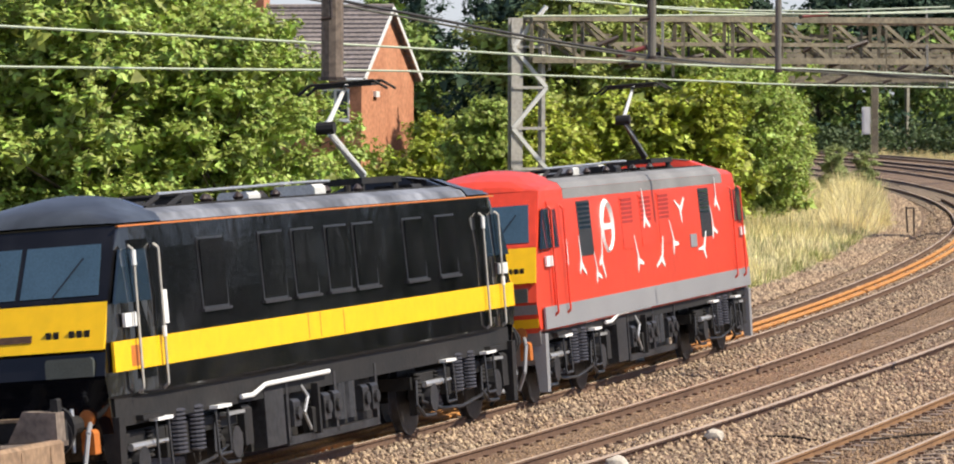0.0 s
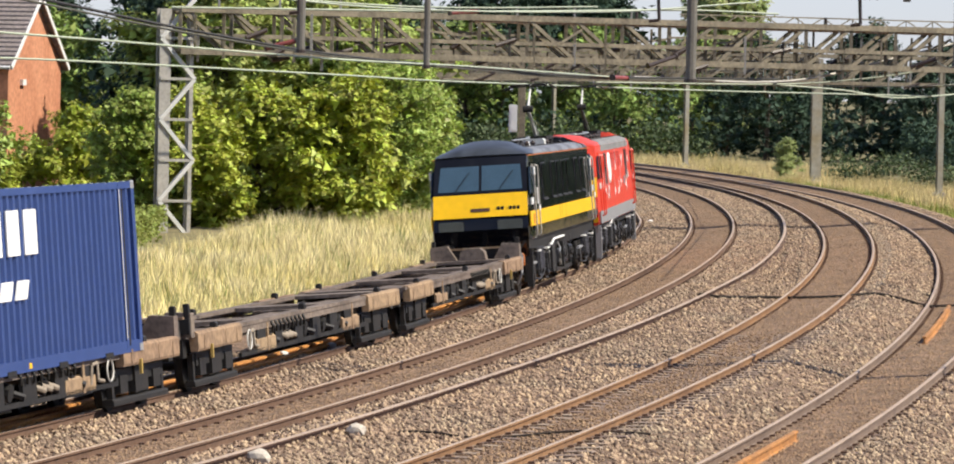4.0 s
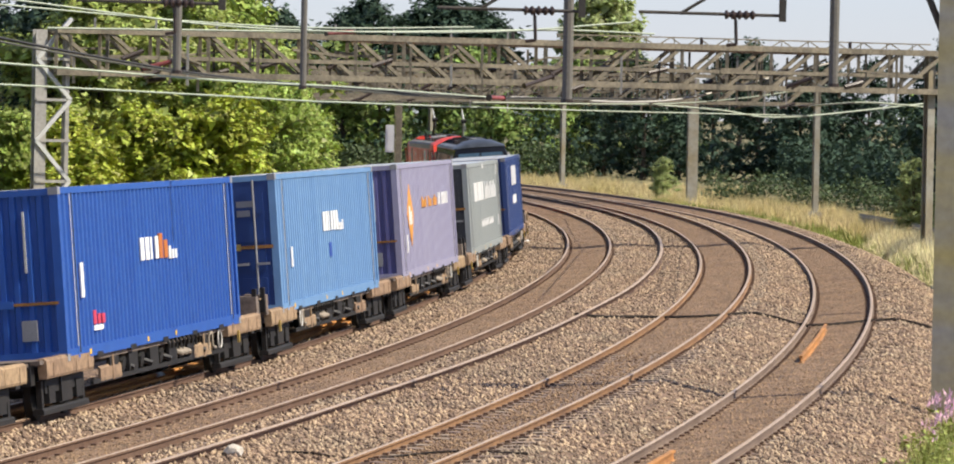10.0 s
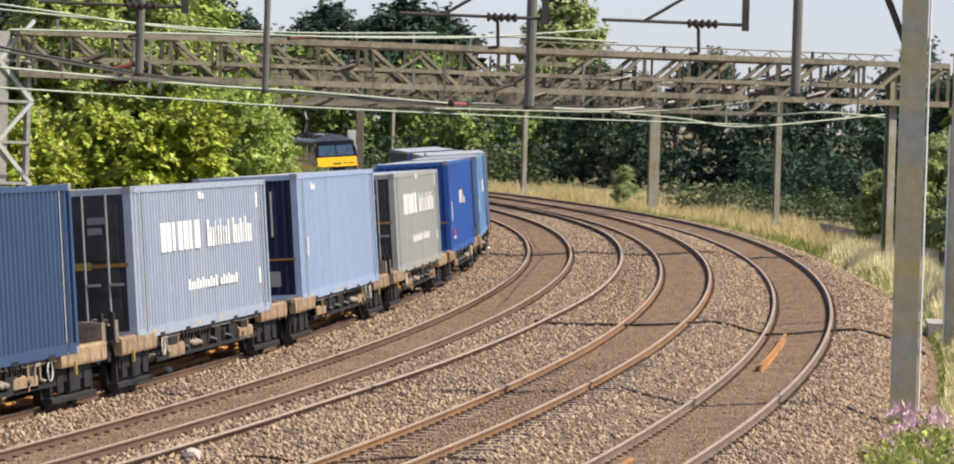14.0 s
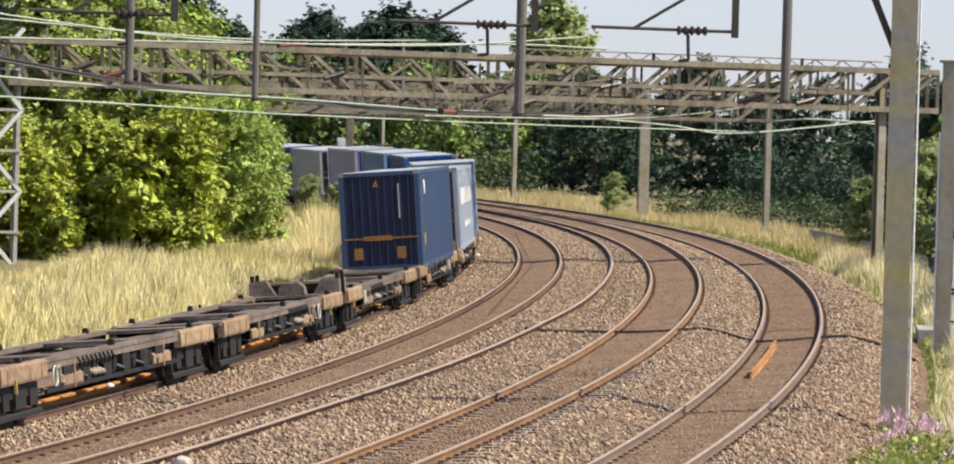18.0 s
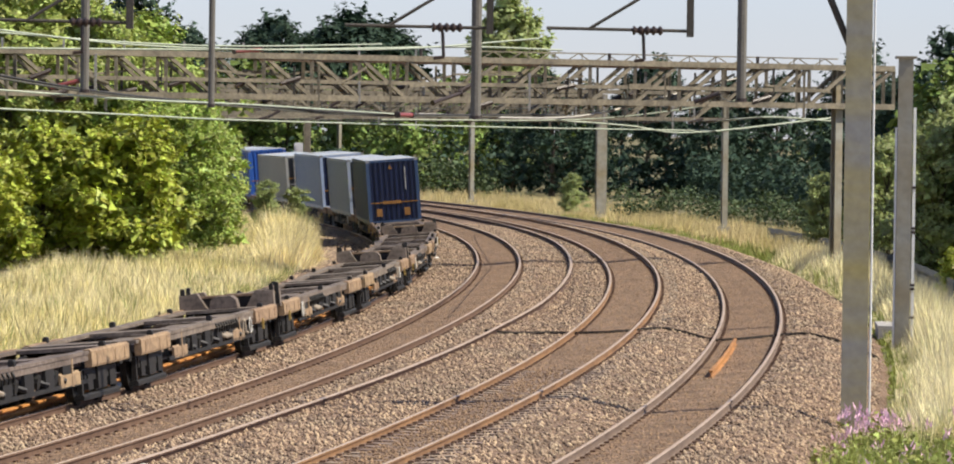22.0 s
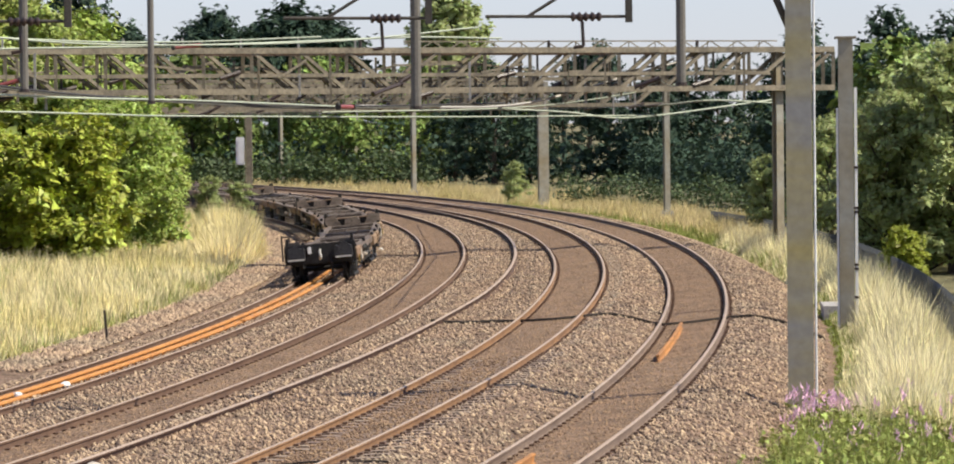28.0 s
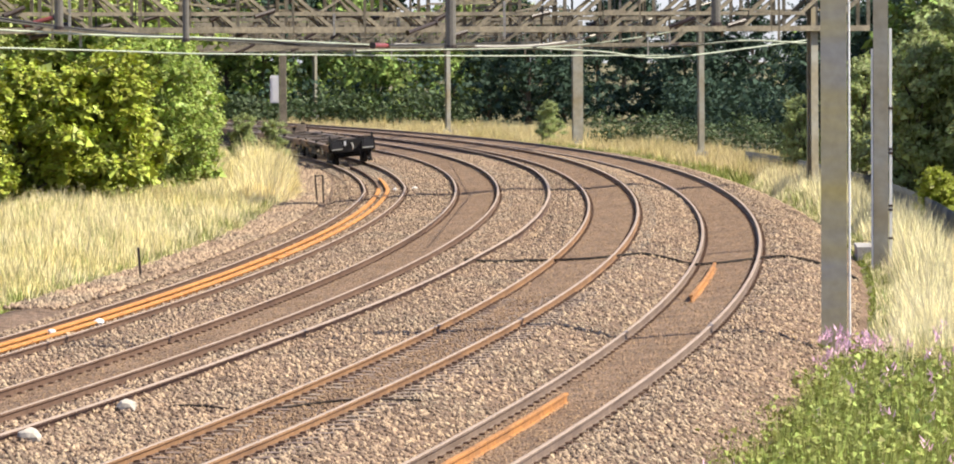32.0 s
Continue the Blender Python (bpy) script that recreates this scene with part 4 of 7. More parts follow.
# ---- trees and shrubs ----
TREES = {
    "bush": make_tree(11, 5.4, 3.0, M["leaf_light"], "leafy_shrub", "bright yellow-green leafy shrub above dry grass", "shrub", 17000, 0.15, 0.02),
    "bush2": make_tree(12, 5.2, 2.9, M["leaf_light"], "leafy_shrub", "bright yellow-green leafy shrub above dry grass", "shrub", 17000, 0.15, 0.02),
    "broad": make_tree(13, 11.0, 4.3, M["leaf_mid"], "broadleaf_tree", "tall green broadleaf tree beside the railway", "tree", 30000, 0.165, 0.02, 130),
    "broad2": make_tree(14, 10.0, 4.5, M["leaf_mid"], "broadleaf_tree", "tall green broadleaf tree beside the railway", "tree", 30000, 0.165, 0.02, 130),
    "olive": make_tree(22, 11.0, 4.4, M["leaf_olive"], "broadleaf_tree", "tall olive-green tree behind the shrubs", "tree", 24000, 0.19, 0.02, 110),
    "wood": make_tree(18, 11.0, 4.3, M["leaf_wood"], "broadleaf_tree", "green tree in the wood beyond the curve", "tree", 4200, 0.3, 0.01, 70),
    "wood2": make_tree(19, 10.0, 4.8, M["leaf_wood"], "broadleaf_tree", "green tree in the wood beyond the curve", "tree", 4200, 0.3, 0.01, 70),
    "dark": make_tree(15, 13.0, 4.4, M["leaf_dark_shaded"], "dark_tree", "green tree in the belt behind the line, darkened as in shade", "tree", 7000, 0.25, 0.01, 90),
    "dark2": make_tree(16, 12.0, 5.0, M["leaf_dark_shaded"], "dark_tree", "green tree in the belt behind the line, darkened as in shade", "tree", 7000, 0.25, 0.01, 90),
    "pine": make_tree(20, 12.0, 3.6, M["leaf_dark_shaded"], "pine_tree", "dark pine with a flat spreading top", "tree", 8000, 0.36, 0.42, 46),
    "poplar": make_tree(21, 14.0, 2.6, M["leaf_pale"], "poplar_tree", "tall pale green tree above the wood", "tree", 10000, 0.32, 0.03, 80),
    "pale": make_tree(17, 7.0, 2.6, M["leaf_pale"], "willow", "silvery green willow bush by the path", "shrub", 18000, 0.115, 0.02),
}
TURN = np.random.default_rng(5)


def plant(kind, x, y, sc=1.0, z=-0.4, tall=1.0):
    t = TREES[kind]
    m = Matrix.Translation((x, y, z)) @ Matrix.Rotation(TURN.uniform(0, 6.28), 4, "Z")
    if not t.get("placed"):
        t["placed"] = 1
        t.matrix_basis = m
    else:
        t = copy_thing(t, m)
    t.scale = (sc, sc, sc * tall)


# beside the inner track, from the near trees to the far shrubs
for kind, x, y, sc in (
        ("broad", -21.7, 115, 0.68), ("broad2", -24.8, 113, 0.84), ("broad", -28.2, 114, 0.84), ("broad2", -31.5, 115, 0.9), ("broad2", -21.9, 121, 0.7), ("bush2", -20.3, 118, 0.5), ("broad", -25.8, 121, 0.95), ("broad2", -29.5, 124, 1.0), ("broad", -34.5, 122, 1.0),
        ("broad2", -26.2, 131, 0.9), ("broad", -29.8, 136, 1.0), ("broad2", -34, 135, 1.1), ("broad", -28.4, 144, 0.86), ("broad2", -33, 148, 1.05), ("broad", -38, 146, 1.1)):
    plant(kind, x, y, sc)
for kind, x, y, sc in (
        ("bush", -25.6, 162, 0.4), ("bush2", -23.0, 164, 0.78), ("bush", -26.6, 163, 0.4), ("bush2", -28.0, 165, 0.42), ("broad", -20.0, 156, 0.45), ("bush2", -18.2, 157, 0.9), ("bush2", -16.1, 160, 0.95), ("bush", -13.3, 160, 0.98), ("bush2", -21.4, 170, 0.8),
        ("broad", -12.4, 170, 0.55), ("broad2", -12.1, 175, 0.6), ("broad", -13.4, 191, 0.66), ("broad2", -14.8, 182, 0.72), ("olive", -16.2, 193, 0.85), ("olive", -17.5, 186, 0.92), ("olive", -19.5, 180, 0.95), ("olive", -21.0, 192, 1.0),
        ("olive", -20, 202, 1.1), ("dark2", -22.4, 185, 0.75), ("dark", -22, 212, 0.95), ("broad2", -16, 206, 1.0), ("dark2", -27, 222, 0.95), ("wood", -34, 222, 0.9), ("wood2", -42, 215, 1.0), ("dark", -18, 225, 0.95),
        ("pale", -9.2, 206, 0.34), ("pale", -10.7, 208, 0.38), ("bush", -14.6, 214, 0.8)):
    plant(kind, x, y, sc)
# Hedge leaves: a darker copy of the leaf green, with shade in its colour.
M["hedge_leaf_shaded"] = material("shaded_hedge_leaves", (0.09, 0.13, 0.05), 0.7, vary=0.25, scale=0.5, fine=3, bump=0, random_tint=0.35, island=True, through_light=0.2)
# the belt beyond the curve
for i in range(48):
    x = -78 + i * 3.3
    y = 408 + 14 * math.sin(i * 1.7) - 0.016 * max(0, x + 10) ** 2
    # Trees on the left take the sunlit leaf colour, the others the shaded one.
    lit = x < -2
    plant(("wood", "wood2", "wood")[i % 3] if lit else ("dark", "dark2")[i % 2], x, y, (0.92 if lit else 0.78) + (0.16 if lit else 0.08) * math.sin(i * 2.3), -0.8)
for i in range(14):
    plant(("dark2", "wood2", "pine")[i % 3], -66 + i * 7.5 + 2 * math.sin(i), 452 + 8 * math.sin(i * 2.1), (1.3 if i < 5 else 1.14 if i < 8 else 0.86) + 0.12 * math.sin(i * 1.3), -0.5)
for kind, x, y, sc in (("pine", -15, 470, 1.38), ("pine", -11.5, 474, 1.3), ("pine", -19, 468, 1.25), ("poplar", 0.6, 470, 1.38), ("poplar", 2.6, 473, 1.2), ("poplar", -1.6, 474, 1.15), ("pine", -24, 462, 1.3)):
    plant(kind, x, y, sc, -0.5)
# beyond the outer verge and the footpath
for i in range(15):
    plant(("dark", "dark2")[i % 2], (34.0 if 2 <= i <= 5 else 24.5) + 3.5 * math.sin(i * 1.9) + 0.10 * i, 128 + i * 13.5, 0.82 + 0.12 * math.sin(i * 2.7), -1.2)
for kind, x, y, sc in (("dark", 19.0, 125, 0.72), ("dark2", 20.6, 134, 0.92), ("dark", 19.4, 142, 0.88), ("dark", 25.5, 146, 0.85), ("dark2", 23.0, 110, 0.8), ("dark", 25, 118, 1.0), ("pale", 17.2, 173, 0.95), ("pale", 18.4, 176, 0.9), ("pale", 15.9, 186, 0.8), ("pale", 21.5, 185, 1.0), ("pale", 16.6, 171, 0.86), ("pale", 18.6, 174, 1.1), ("pale", 19.2, 170, 1.2), ("poplar", 26.5, 190, 0.75), ("wood", 20.5, 205, 0.85), ("pale", 14.6, 205, 0.55), ("wood", 29, 200, 1.0),
                       ("bush", 15.3, 150, 0.34), ("pale", 4.5, 283, 0.42)):
    plant(kind, x, y, sc, -0.9)
undergrowth("undergrowth", "bushes closing the foot of the far wood, darkened as in shade", 51, 16000, [(x, 398 - 0.016 * max(0, x + 10) ** 2) for x in range(-80, 80, 5)], 5.0, 2.6, 6.5, M["leaf_dark_shaded"], 0.3)
undergrowth("hedge", "green hedge at the foot of the far wood, coloured as in shade", 52, 16000, [(x, 390 - 0.012 * max(0, x + 10) ** 2) for x in range(-60, 2, 4)], 2.2, 1.4, 3.2, M["hedge_leaf_shaded"], 0.2)
undergrowth("undergrowth", "bushes behind the outer verge of the curve, darkened as in shade", 53, 14000, [(19.5 + 0.03 * (y - 118), y) for y in range(112, 330, 8)], 3.0, 1.4, 4.2, M["leaf_dark_shaded"], 0.2)
undergrowth("undergrowth", "bushes behind the outer verge of the curve, darkened as in shade", 54, 9000, [(26.0 - 0.5 * k, 262 + k * 6.0) for k in range(22)], 3.0, 2.0, 4.0, M["leaf_dark_shaded"], 0.26)
undergrowth("hedge", "low green bushes along the outer verge, coloured as in shade", 55, 5000, [(7.5 + 1.1 * k, 296 - 2.4 * k) for k in range(12)], 1.2, 0.8, 2.0, M["hedge_leaf_shaded"], 0.13)


# ---- grasses, weeds, flowers ----
def blades(rng, x, y, z, h, w, lean=0.35):
    """Three-cornered blades at the given feet."""
    n = len(x)
    a = rng.uniform(0, 2 * np.pi, n)
    b = rng.uniform(0, 2 * np.pi, n)
    k = lean * h * rng.uniform(0.2, 1, n)
    base = np.stack([x, y, z], 1)
    u = np.stack([np.cos(a), np.sin(a), 0 * a], 1) * (w / 2)[:, None]
    tip = base + np.stack([np.cos(b) * k, np.sin(b) * k, h], 1)
    return np.stack([base - u, base + u, tip], 1).reshape(-1, 3), np.arange(3 * n).reshape(-1, 3)


def grass(name, label, seed, n, s0, s1, l0, l1, h0, h1, width, mat, sink=0.05, patch=0.0, near=1.0):
    rng = np.random.default_rng(seed)
    s = s0 + (s1 - s0) * rng.uniform(0, 1, n) ** near
    l = rng.uniform(0, 1, n)
    lo = np.interp(s, *l0) if isinstance(l0, tuple) else np.full(n, l0)
    hi = np.interp(s, *l1) if isinstance(l1, tuple) else np.full(n, l1)
    l = lo + (hi - lo) * l
    m = max(1, n // 16)
    tuft = rng.integers(0, m, n)
    s, l = s[:m][tuft], l[:m][tuft]
    lo, hi = lo[:m][tuft], hi[:m][tuft]
    off_a, off_r = rng.uniform(0, 2 * np.pi, n), np.abs(rng.normal(size=n)) * 0.15
    s, l = s + off_r * np.cos(off_a), np.clip(l + off_r * np.sin(off_a), lo, hi)
    x, y = many_on(s, l)
    grown = rng.uniform(0.55, 1.35, m)[tuft]
    wave = 0.5 + 0.5 * np.sin(x * 0.9 + 2 * np.sin(y * 0.35)) * np.cos(y * 0.5 + x * 0.3)
    keep = rng.uniform(0, 1, n) > patch * (1 - wave)
    x, y, s, l, wave, grown = x[keep], y[keep], s[keep], l[keep], wave[keep], grown[keep]
    edge = np.clip(np.minimum(l - np.interp(s, *l0) if isinstance(l0, tuple) else l - l0, np.interp(s, *l1) - l if isinstance(l1, tuple) else l1 - l) / 0.9, 0.25, 1)
    h = rng.uniform(h0, h1, len(x)) * (0.7 + 0.5 * wave) * edge * grown
    v, f = blades(rng, x, y, ground_height(s, l) - sink, h, width * rng.uniform(0.7, 1.4, len(x)), 0.6)
    ob = new(name, fast_mesh(name, v, f, mat, 3))
    tagged(ob, label, "grass", kind="stuff")


M["weed"] = material("olive_weed_leaves", (0.34, 0.37, 0.085), 0.7, vary=0.3, scale=0.5, fine=3, bump=0, random_tint=0.5, island=True, through_light=0.12)
LEFT_EDGE = ([40, 70, 100, 135, 170, 240], [-6.2, -6.2, -6.1, -6.3, -6.9, -7.6])
grass("dry_grass", "tall pale dry grass beside the inner track", 21, 230000, 46, 240, -15.5, LEFT_EDGE, 0.3, 0.72, 0.032, M["grass_dry"], patch=0.35, near=0.8)
grass("tall_dry_grass", "mound of tall golden grass at the inside of the curve", 29, 26000, 142, 176, ([142, 160, 176], [-9.0, -9.6, -10.0]), ([142, 160, 176], [-6.5, -6.6, -6.9]), 0.9, 1.5, 0.045, M["grass_dry"])
grass("green_grass", "green grass at the foot of the dry grass", 22, 40000, 50, 215, -15.0, LEFT_EDGE, 0.2, 0.62, 0.045, M["grass_green"], patch=0.8, near=0.8)
grass("green_weeds", "low green weeds along the foot of the dry grass", 28, 30000, 50, 170, ([50, 100, 170], [-8.0, -7.9, -8.6]), LEFT_EDGE, 0.25, 0.55, 0.06, M["weed"], patch=0.7, near=0.9)
def nettles():
    """Leafy weeds below the near trees."""
    rng = np.random.default_rng(23)
    n = 60000
    s = rng.uniform(62, 128, n)
    l = -23 + (np.interp(s, [62, 100, 128], [-12.3, -14.6, -17.6]) + 23) * rng.uniform(0, 1, n)
    x, y = many_on(s, l)
    bank = 0.55 + 0.45 * np.sin(x * 0.8 + 1.5 * np.sin(y * 0.21)) * np.cos(y * 0.33)
    z = ground_height(s, l) + (0.5 + 0.75 * bank) * rng.uniform(0, 1, n) ** 0.6
    q, f = leaves(rng, np.stack([x, y, z], 1), np.full((n, 3), 0.06), n, 0.075)
    tagged(new("nettles", fast_mesh("nettles", q, f, M["grass_green"], 3)), "bright green nettles and weeds below the trees", "weeds", kind="stuff")


nettles()
RIGHT_EDGE = ([36, 60, 95, 150, 200, 300], [10.9, 11.3, 11.4, 10.9, 10.8, 11.6])
grass("dry_grass", "tall pale dry grass on the bank by the fence", 24, 110000, 55, 165, RIGHT_EDGE, 14.25, 0.45, 1.05, 0.026, M["grass_pale"], patch=0.45, near=1.3)
grass("green_grass", "grey-green grass between the dry tufts on the bank", 30, 26000, 55, 150, RIGHT_EDGE, 14.2, 0.3, 0.75, 0.03, M["weed"], patch=0.7, near=1.3)
grass("green_grass", "green grass along the edge of the ballast", 25, 42000, 50, 250, ([36, 60, 95, 150, 200, 300], [10.7, 11.1, 11.0, 10.6, 10.5, 11.2]), ([36, 95, 150, 250], [12.0, 12.1, 12.6, 13.5]), 0.15, 0.5, 0.05, M["grass_green"], patch=0.6)
grass("dry_grass", "yellow dry grass on the outer verge of the curve", 26, 120000, 150, 330, ([150, 200, 300], [11.4, 11.6, 12.4]), ([150, 220, 330], [16.0, 22.0, 30.0]), 0.4, 0.95, 0.05, M["grass_gold"], patch=0.2)
grass("dry_grass", "dry grass at the foot of the far trees", 27, 26000, 300, 420, ([300, 420], [12.0, 14.0]), 34.0, 0.4, 0.9, 0.08, M["grass_gold"], patch=0.3)


def flowers():
    rng = np.random.default_rng(31)
    n = 52000
    s, l = rng.uniform(36, 58.5, n), rng.uniform(9.7, 13.9, n)
    ok = (l > 9.8 + 0.7 * rng.uniform(0, 1, n)) & (l > np.interp(s, [36, 46, 58], [9.5, 9.9, 10.6]))
    s, l = s[ok], l[ok]
    x, y = many_on(s, l)
    z = ground_height(s, l) - 0.05
    h = rng.uniform(0.35, 0.9, len(x)) * (0.75 + 0.3 * np.sin(x * 4.1 + np.sin(y * 2.2)) * np.cos(y * 2.6))
    q = len(x) // 2
    v, f = blades(rng, x[:q], y[:q], z[:q], h[:q], rng.uniform(0.014, 0.036, q), 0.3)
    tagged(new("weed_stems", fast_mesh("weed_stems", v, f, M["weed"], 3)), "green stems of the tall weeds by the ballast", "weeds", kind="stuff")
    c = np.stack([x, y, z + h * rng.uniform(0.2, 0.95, len(x))], 1)[q:]
    v, f = leaves(rng, c, np.full((len(c), 3), 0.05), len(c), 0.055)
    tagged(new("weed_leaves", fast_mesh("weed_leaves", v, f, M["weed"], 3)), "small olive leaves of the tall weeds by the ballast", "weeds", kind="stuff")
    k = rng.uniform(0, 1, len(x)) < 0.001 + 0.004 * (s > 50) + 0.06 * (s > 56.3) * (l < 12.2)
    x, y, z, h = x[k], y[k], z[k], h[k] * 1.1
    vs, fs = [], []
    m = 0
    for a in range(6):
        u, g = blades(rng, x + rng.uniform(-0.05, 0.05, len(x)), y + rng.uniform(-0.05, 0.05, len(x)), z + h - 0.12 + a * 0.025, np.full(len(x), 0.1), np.full(len(x), 0.05), 0.9)
        vs.append(u)
        fs.append(g + m)
        m += len(u)
    tagged(new("pink_flower_spikes", fast_mesh("pink_flower_spikes", np.concatenate(vs), np.concatenate(fs), M["flower"], 3)), "pale pink flower spikes on tall weeds by the ballast", "flowers", kind="stuff")


flowers()


def ballast_stones():
    rng = np.random.default_rng(41)
    n = 145000
    s = 32 + 175 * rng.uniform(0, 1, n) ** 1.75
    l = rng.uniform(-5.9, 11.0, n)
    for key, (lat, _) in TRACKS.items():
        for side in (-0.7525, 0.7525):
            away = np.abs(l - np.array(lat if key != "a" else np.interp(s, A_S, A_L)) - side) > 0.13
            s, l = s[away], l[away]
    x, y = many_on(s, l)
    z = bed_level(l) + 0.004
    s2 = rng.uniform(75, 235, 26000)
    l2 = -5.6 + (np.interp(s2, *LEFT_EDGE) - 0.7 + 5.6) * rng.uniform(0, 1, 26000)
    x2, y2 = many_on(s2, l2)
    x, y, z = np.concatenate([x, x2]), np.concatenate([y, y2]), np.concatenate([z, np.full(26000, -0.43)])
    n = len(x)
    r = rng.uniform(0.022, 0.05, n) * np.where(np.arange(n) > n - 26000, 1.5, 1.0)
    dirs = np.array([(1, 0, 0), (-1, 0, 0), (0, 1, 0), (0, -1, 0), (0, 0, 1), (0, 0, -0.6)], float)
    tri = np.array([(0, 2, 4), (2, 1, 4), (1, 3, 4), (3, 0, 4), (2, 0, 5), (1, 2, 5), (3, 1, 5), (0, 3, 5)])
    inside = np.zeros(n, bool)
    for key in ("b", "d", "e"):
        inside[:len(l)] |= np.abs(l - TRACKS[key][0]) < 0.66
    r = np.where(inside, r * 0.7, r)
    for pick, mat, name, label in ((~inside, "stone", "ballast_stones", "loose brown and grey ballast stones"), (inside, "stone_brown", "brown_ballast_stones", "small rust-brown stones between the running rails")):
        k = int(pick.sum())
        rr = r[pick][:, None, None]
        v = np.stack([x[pick], y[pick], z[pick]], 1)[:, None, :] + dirs[None] * rr * rng.uniform(0.6, 1.35, (k, 6, 1)) + rng.normal(size=(k, 6, 3)) * rr * 0.18
        f = (np.arange(k)[:, None, None] * 6 + tri[None]).reshape(-1, 3)
        tagged(new(name, fast_mesh(name, v.reshape(-1, 3), f, M[mat], 3)), label, "stones", kind="stuff")


ballast_stones()


def boulder(x, y, z, r, mat, label):
    rng = np.random.default_rng(int(abs(x * 100)))
    bm = bmesh.new()
    bmesh.ops.create_icosphere(bm, subdivisions=2, radius=r)
    for v in bm.verts:
        v.co *= 1 + rng.uniform(-0.16, 0.16)
        v.co.z *= 0.7
    me = bpy.data.meshes.new("boulder")
    bm.to_mesh(me)
    bm.free()
    me.materials.append(mat)
    ob = new("boulder", me)
    ob.location = (x, y, z)
    tagged(ob, label, "stone", "pale stones on the ballast")


M["cable"] = material("black_cable", (0.035, 0.03, 0.027), 0.95, vary=0.2, spec=0.1)
M["pale_stone"] = material("pale_stone", (0.5, 0.45, 0.38), 0.95, vary=0.2, scale=4, fine=20)
for s, l, r in ((43.3, 1.95, 0.15), (38.3, 1.85, 0.16)):
    p = on(s, l)
    boulder(p.x, p.y, float(bed_level(l)) + 0.06, r, M["pale_stone"], "pale rounded stone lying on the ballast")
for s, l, r in ((151, -3.0, 0.1), (152, -2.25, 0.11), (66, -3.2, 0.1), (63, -3.5, 0.09)):
    p = on(s, lat_of("a", s) + (l + 3.38))
    boulder(p.x, p.y, -0.2, r, M["white"], "white stone lying between the rails")


# ---- fence, path lamps, posts, cabinets ----
def fence():
    f = thing("palisade_fence", "dark steel palisade fence between bank and footpath", "fence")
    pale = Build().prism([(-0.034, -1.05), (0.034, -1.05), (0.034, -0.04), (0, 0.06), (-0.034, -0.04)], -0.006, 0.006).mesh("pale", M["fence"])
    rest = Build()
    prev = None
    for s in np.arange(40, 205, 2.75):
        l = float(np.interp(s, [40, 56, 80, 110, 175, 205], [14.15, 14.15, 14.25, 14.6, 15.6, 16.0]))
        p = on(s, l, -1.1)
        part("fence_post", Build().box(p.x - 0.05, p.x + 0.05, p.y - 0.04, p.y + 0.04, -1.3, 0.02), M["fence"], f)
        if prev:
            for k in range(17):
                q = prev.lerp(p, (k + 0.5) / 17)
                if 56 < s < 104:
                    placed_on(part("pale", pale, None, f), Matrix.Translation((q.x, q.y, 0)))
                else:
                    rest.prism([(q.x - 0.034, -1.05), (q.x + 0.034, -1.05), (q.x + 0.034, -0.04), (q.x, 0.06), (q.x - 0.034, -0.04)], q.y - 0.006, q.y + 0.006)
            for z in (-0.75, -0.17):
                part("fence_rail", Build().beam(prev + Vector((0, 0, z + 1.1)), p + Vector((0, 0, z + 1.1)), 0.05), M["fence"], f)
        prev = p
    tagged(part("palisade_run", rest, M["fence"], f), kind="stuff")


def placed_on(ob, m):
    ob.matrix_basis = m
    return ob


M["fence"] = material("dark_fence_steel", (0.2, 0.21, 0.22), 0.5, 0.4, vary=0.2)
fence()


def street_lamp(x, y, top, label):
    g = thing("street_lamp", label, "street lamp", "street lamps")
    part("column", Build().tube((x, y, -1.2), (x, y, 0.1), 0.07, 10).tube((x, y, 0.1), (x, y, top), 0.045, 10), M["galv"], g)
    arm = part("bracket", Build().tube((x, y, top), (x - 0.25, y, top + 0.03), 0.03, 8), M["galv"], g)
    part("lantern", Build().loft([[(x - 0.22 - k * 0.16, y + w * c, top + 0.03 + h * q) for c, q in ((-1, 0), (1, 0), (0.8, 1), (-0.8, 1))] for k, w, h in ((0, 0.05, 0.05), (1, 0.11, 0.1), (2.4, 0.11, 0.09), (3, 0.05, 0.05))]), M["white"], g)


street_lamp(11.62, 90.3, 3.08, "slim grey street lamp standing beside the footpath")
street_lamp(16.6, 174.2, 2.74, "slim grey street lamp standing among the path trees")
M["timber"] = material("grey_timber", (0.25, 0.2, 0.15), 0.9, vary=0.25, scale=4, fine=25)
for k in range(9):
    p = on(78 + k * 3.2, 17.75 - 0.06 * k, -1.1)
    b = thing("timber_bollard", "weathered timber bollard along the footpath", "bollard", "timber bollards", Matrix.Translation(p))
    part("post", Build().box(-0.09, 0.09, -0.09, 0.09, -0.2, 1.0, 0.03), M["timber"], b)


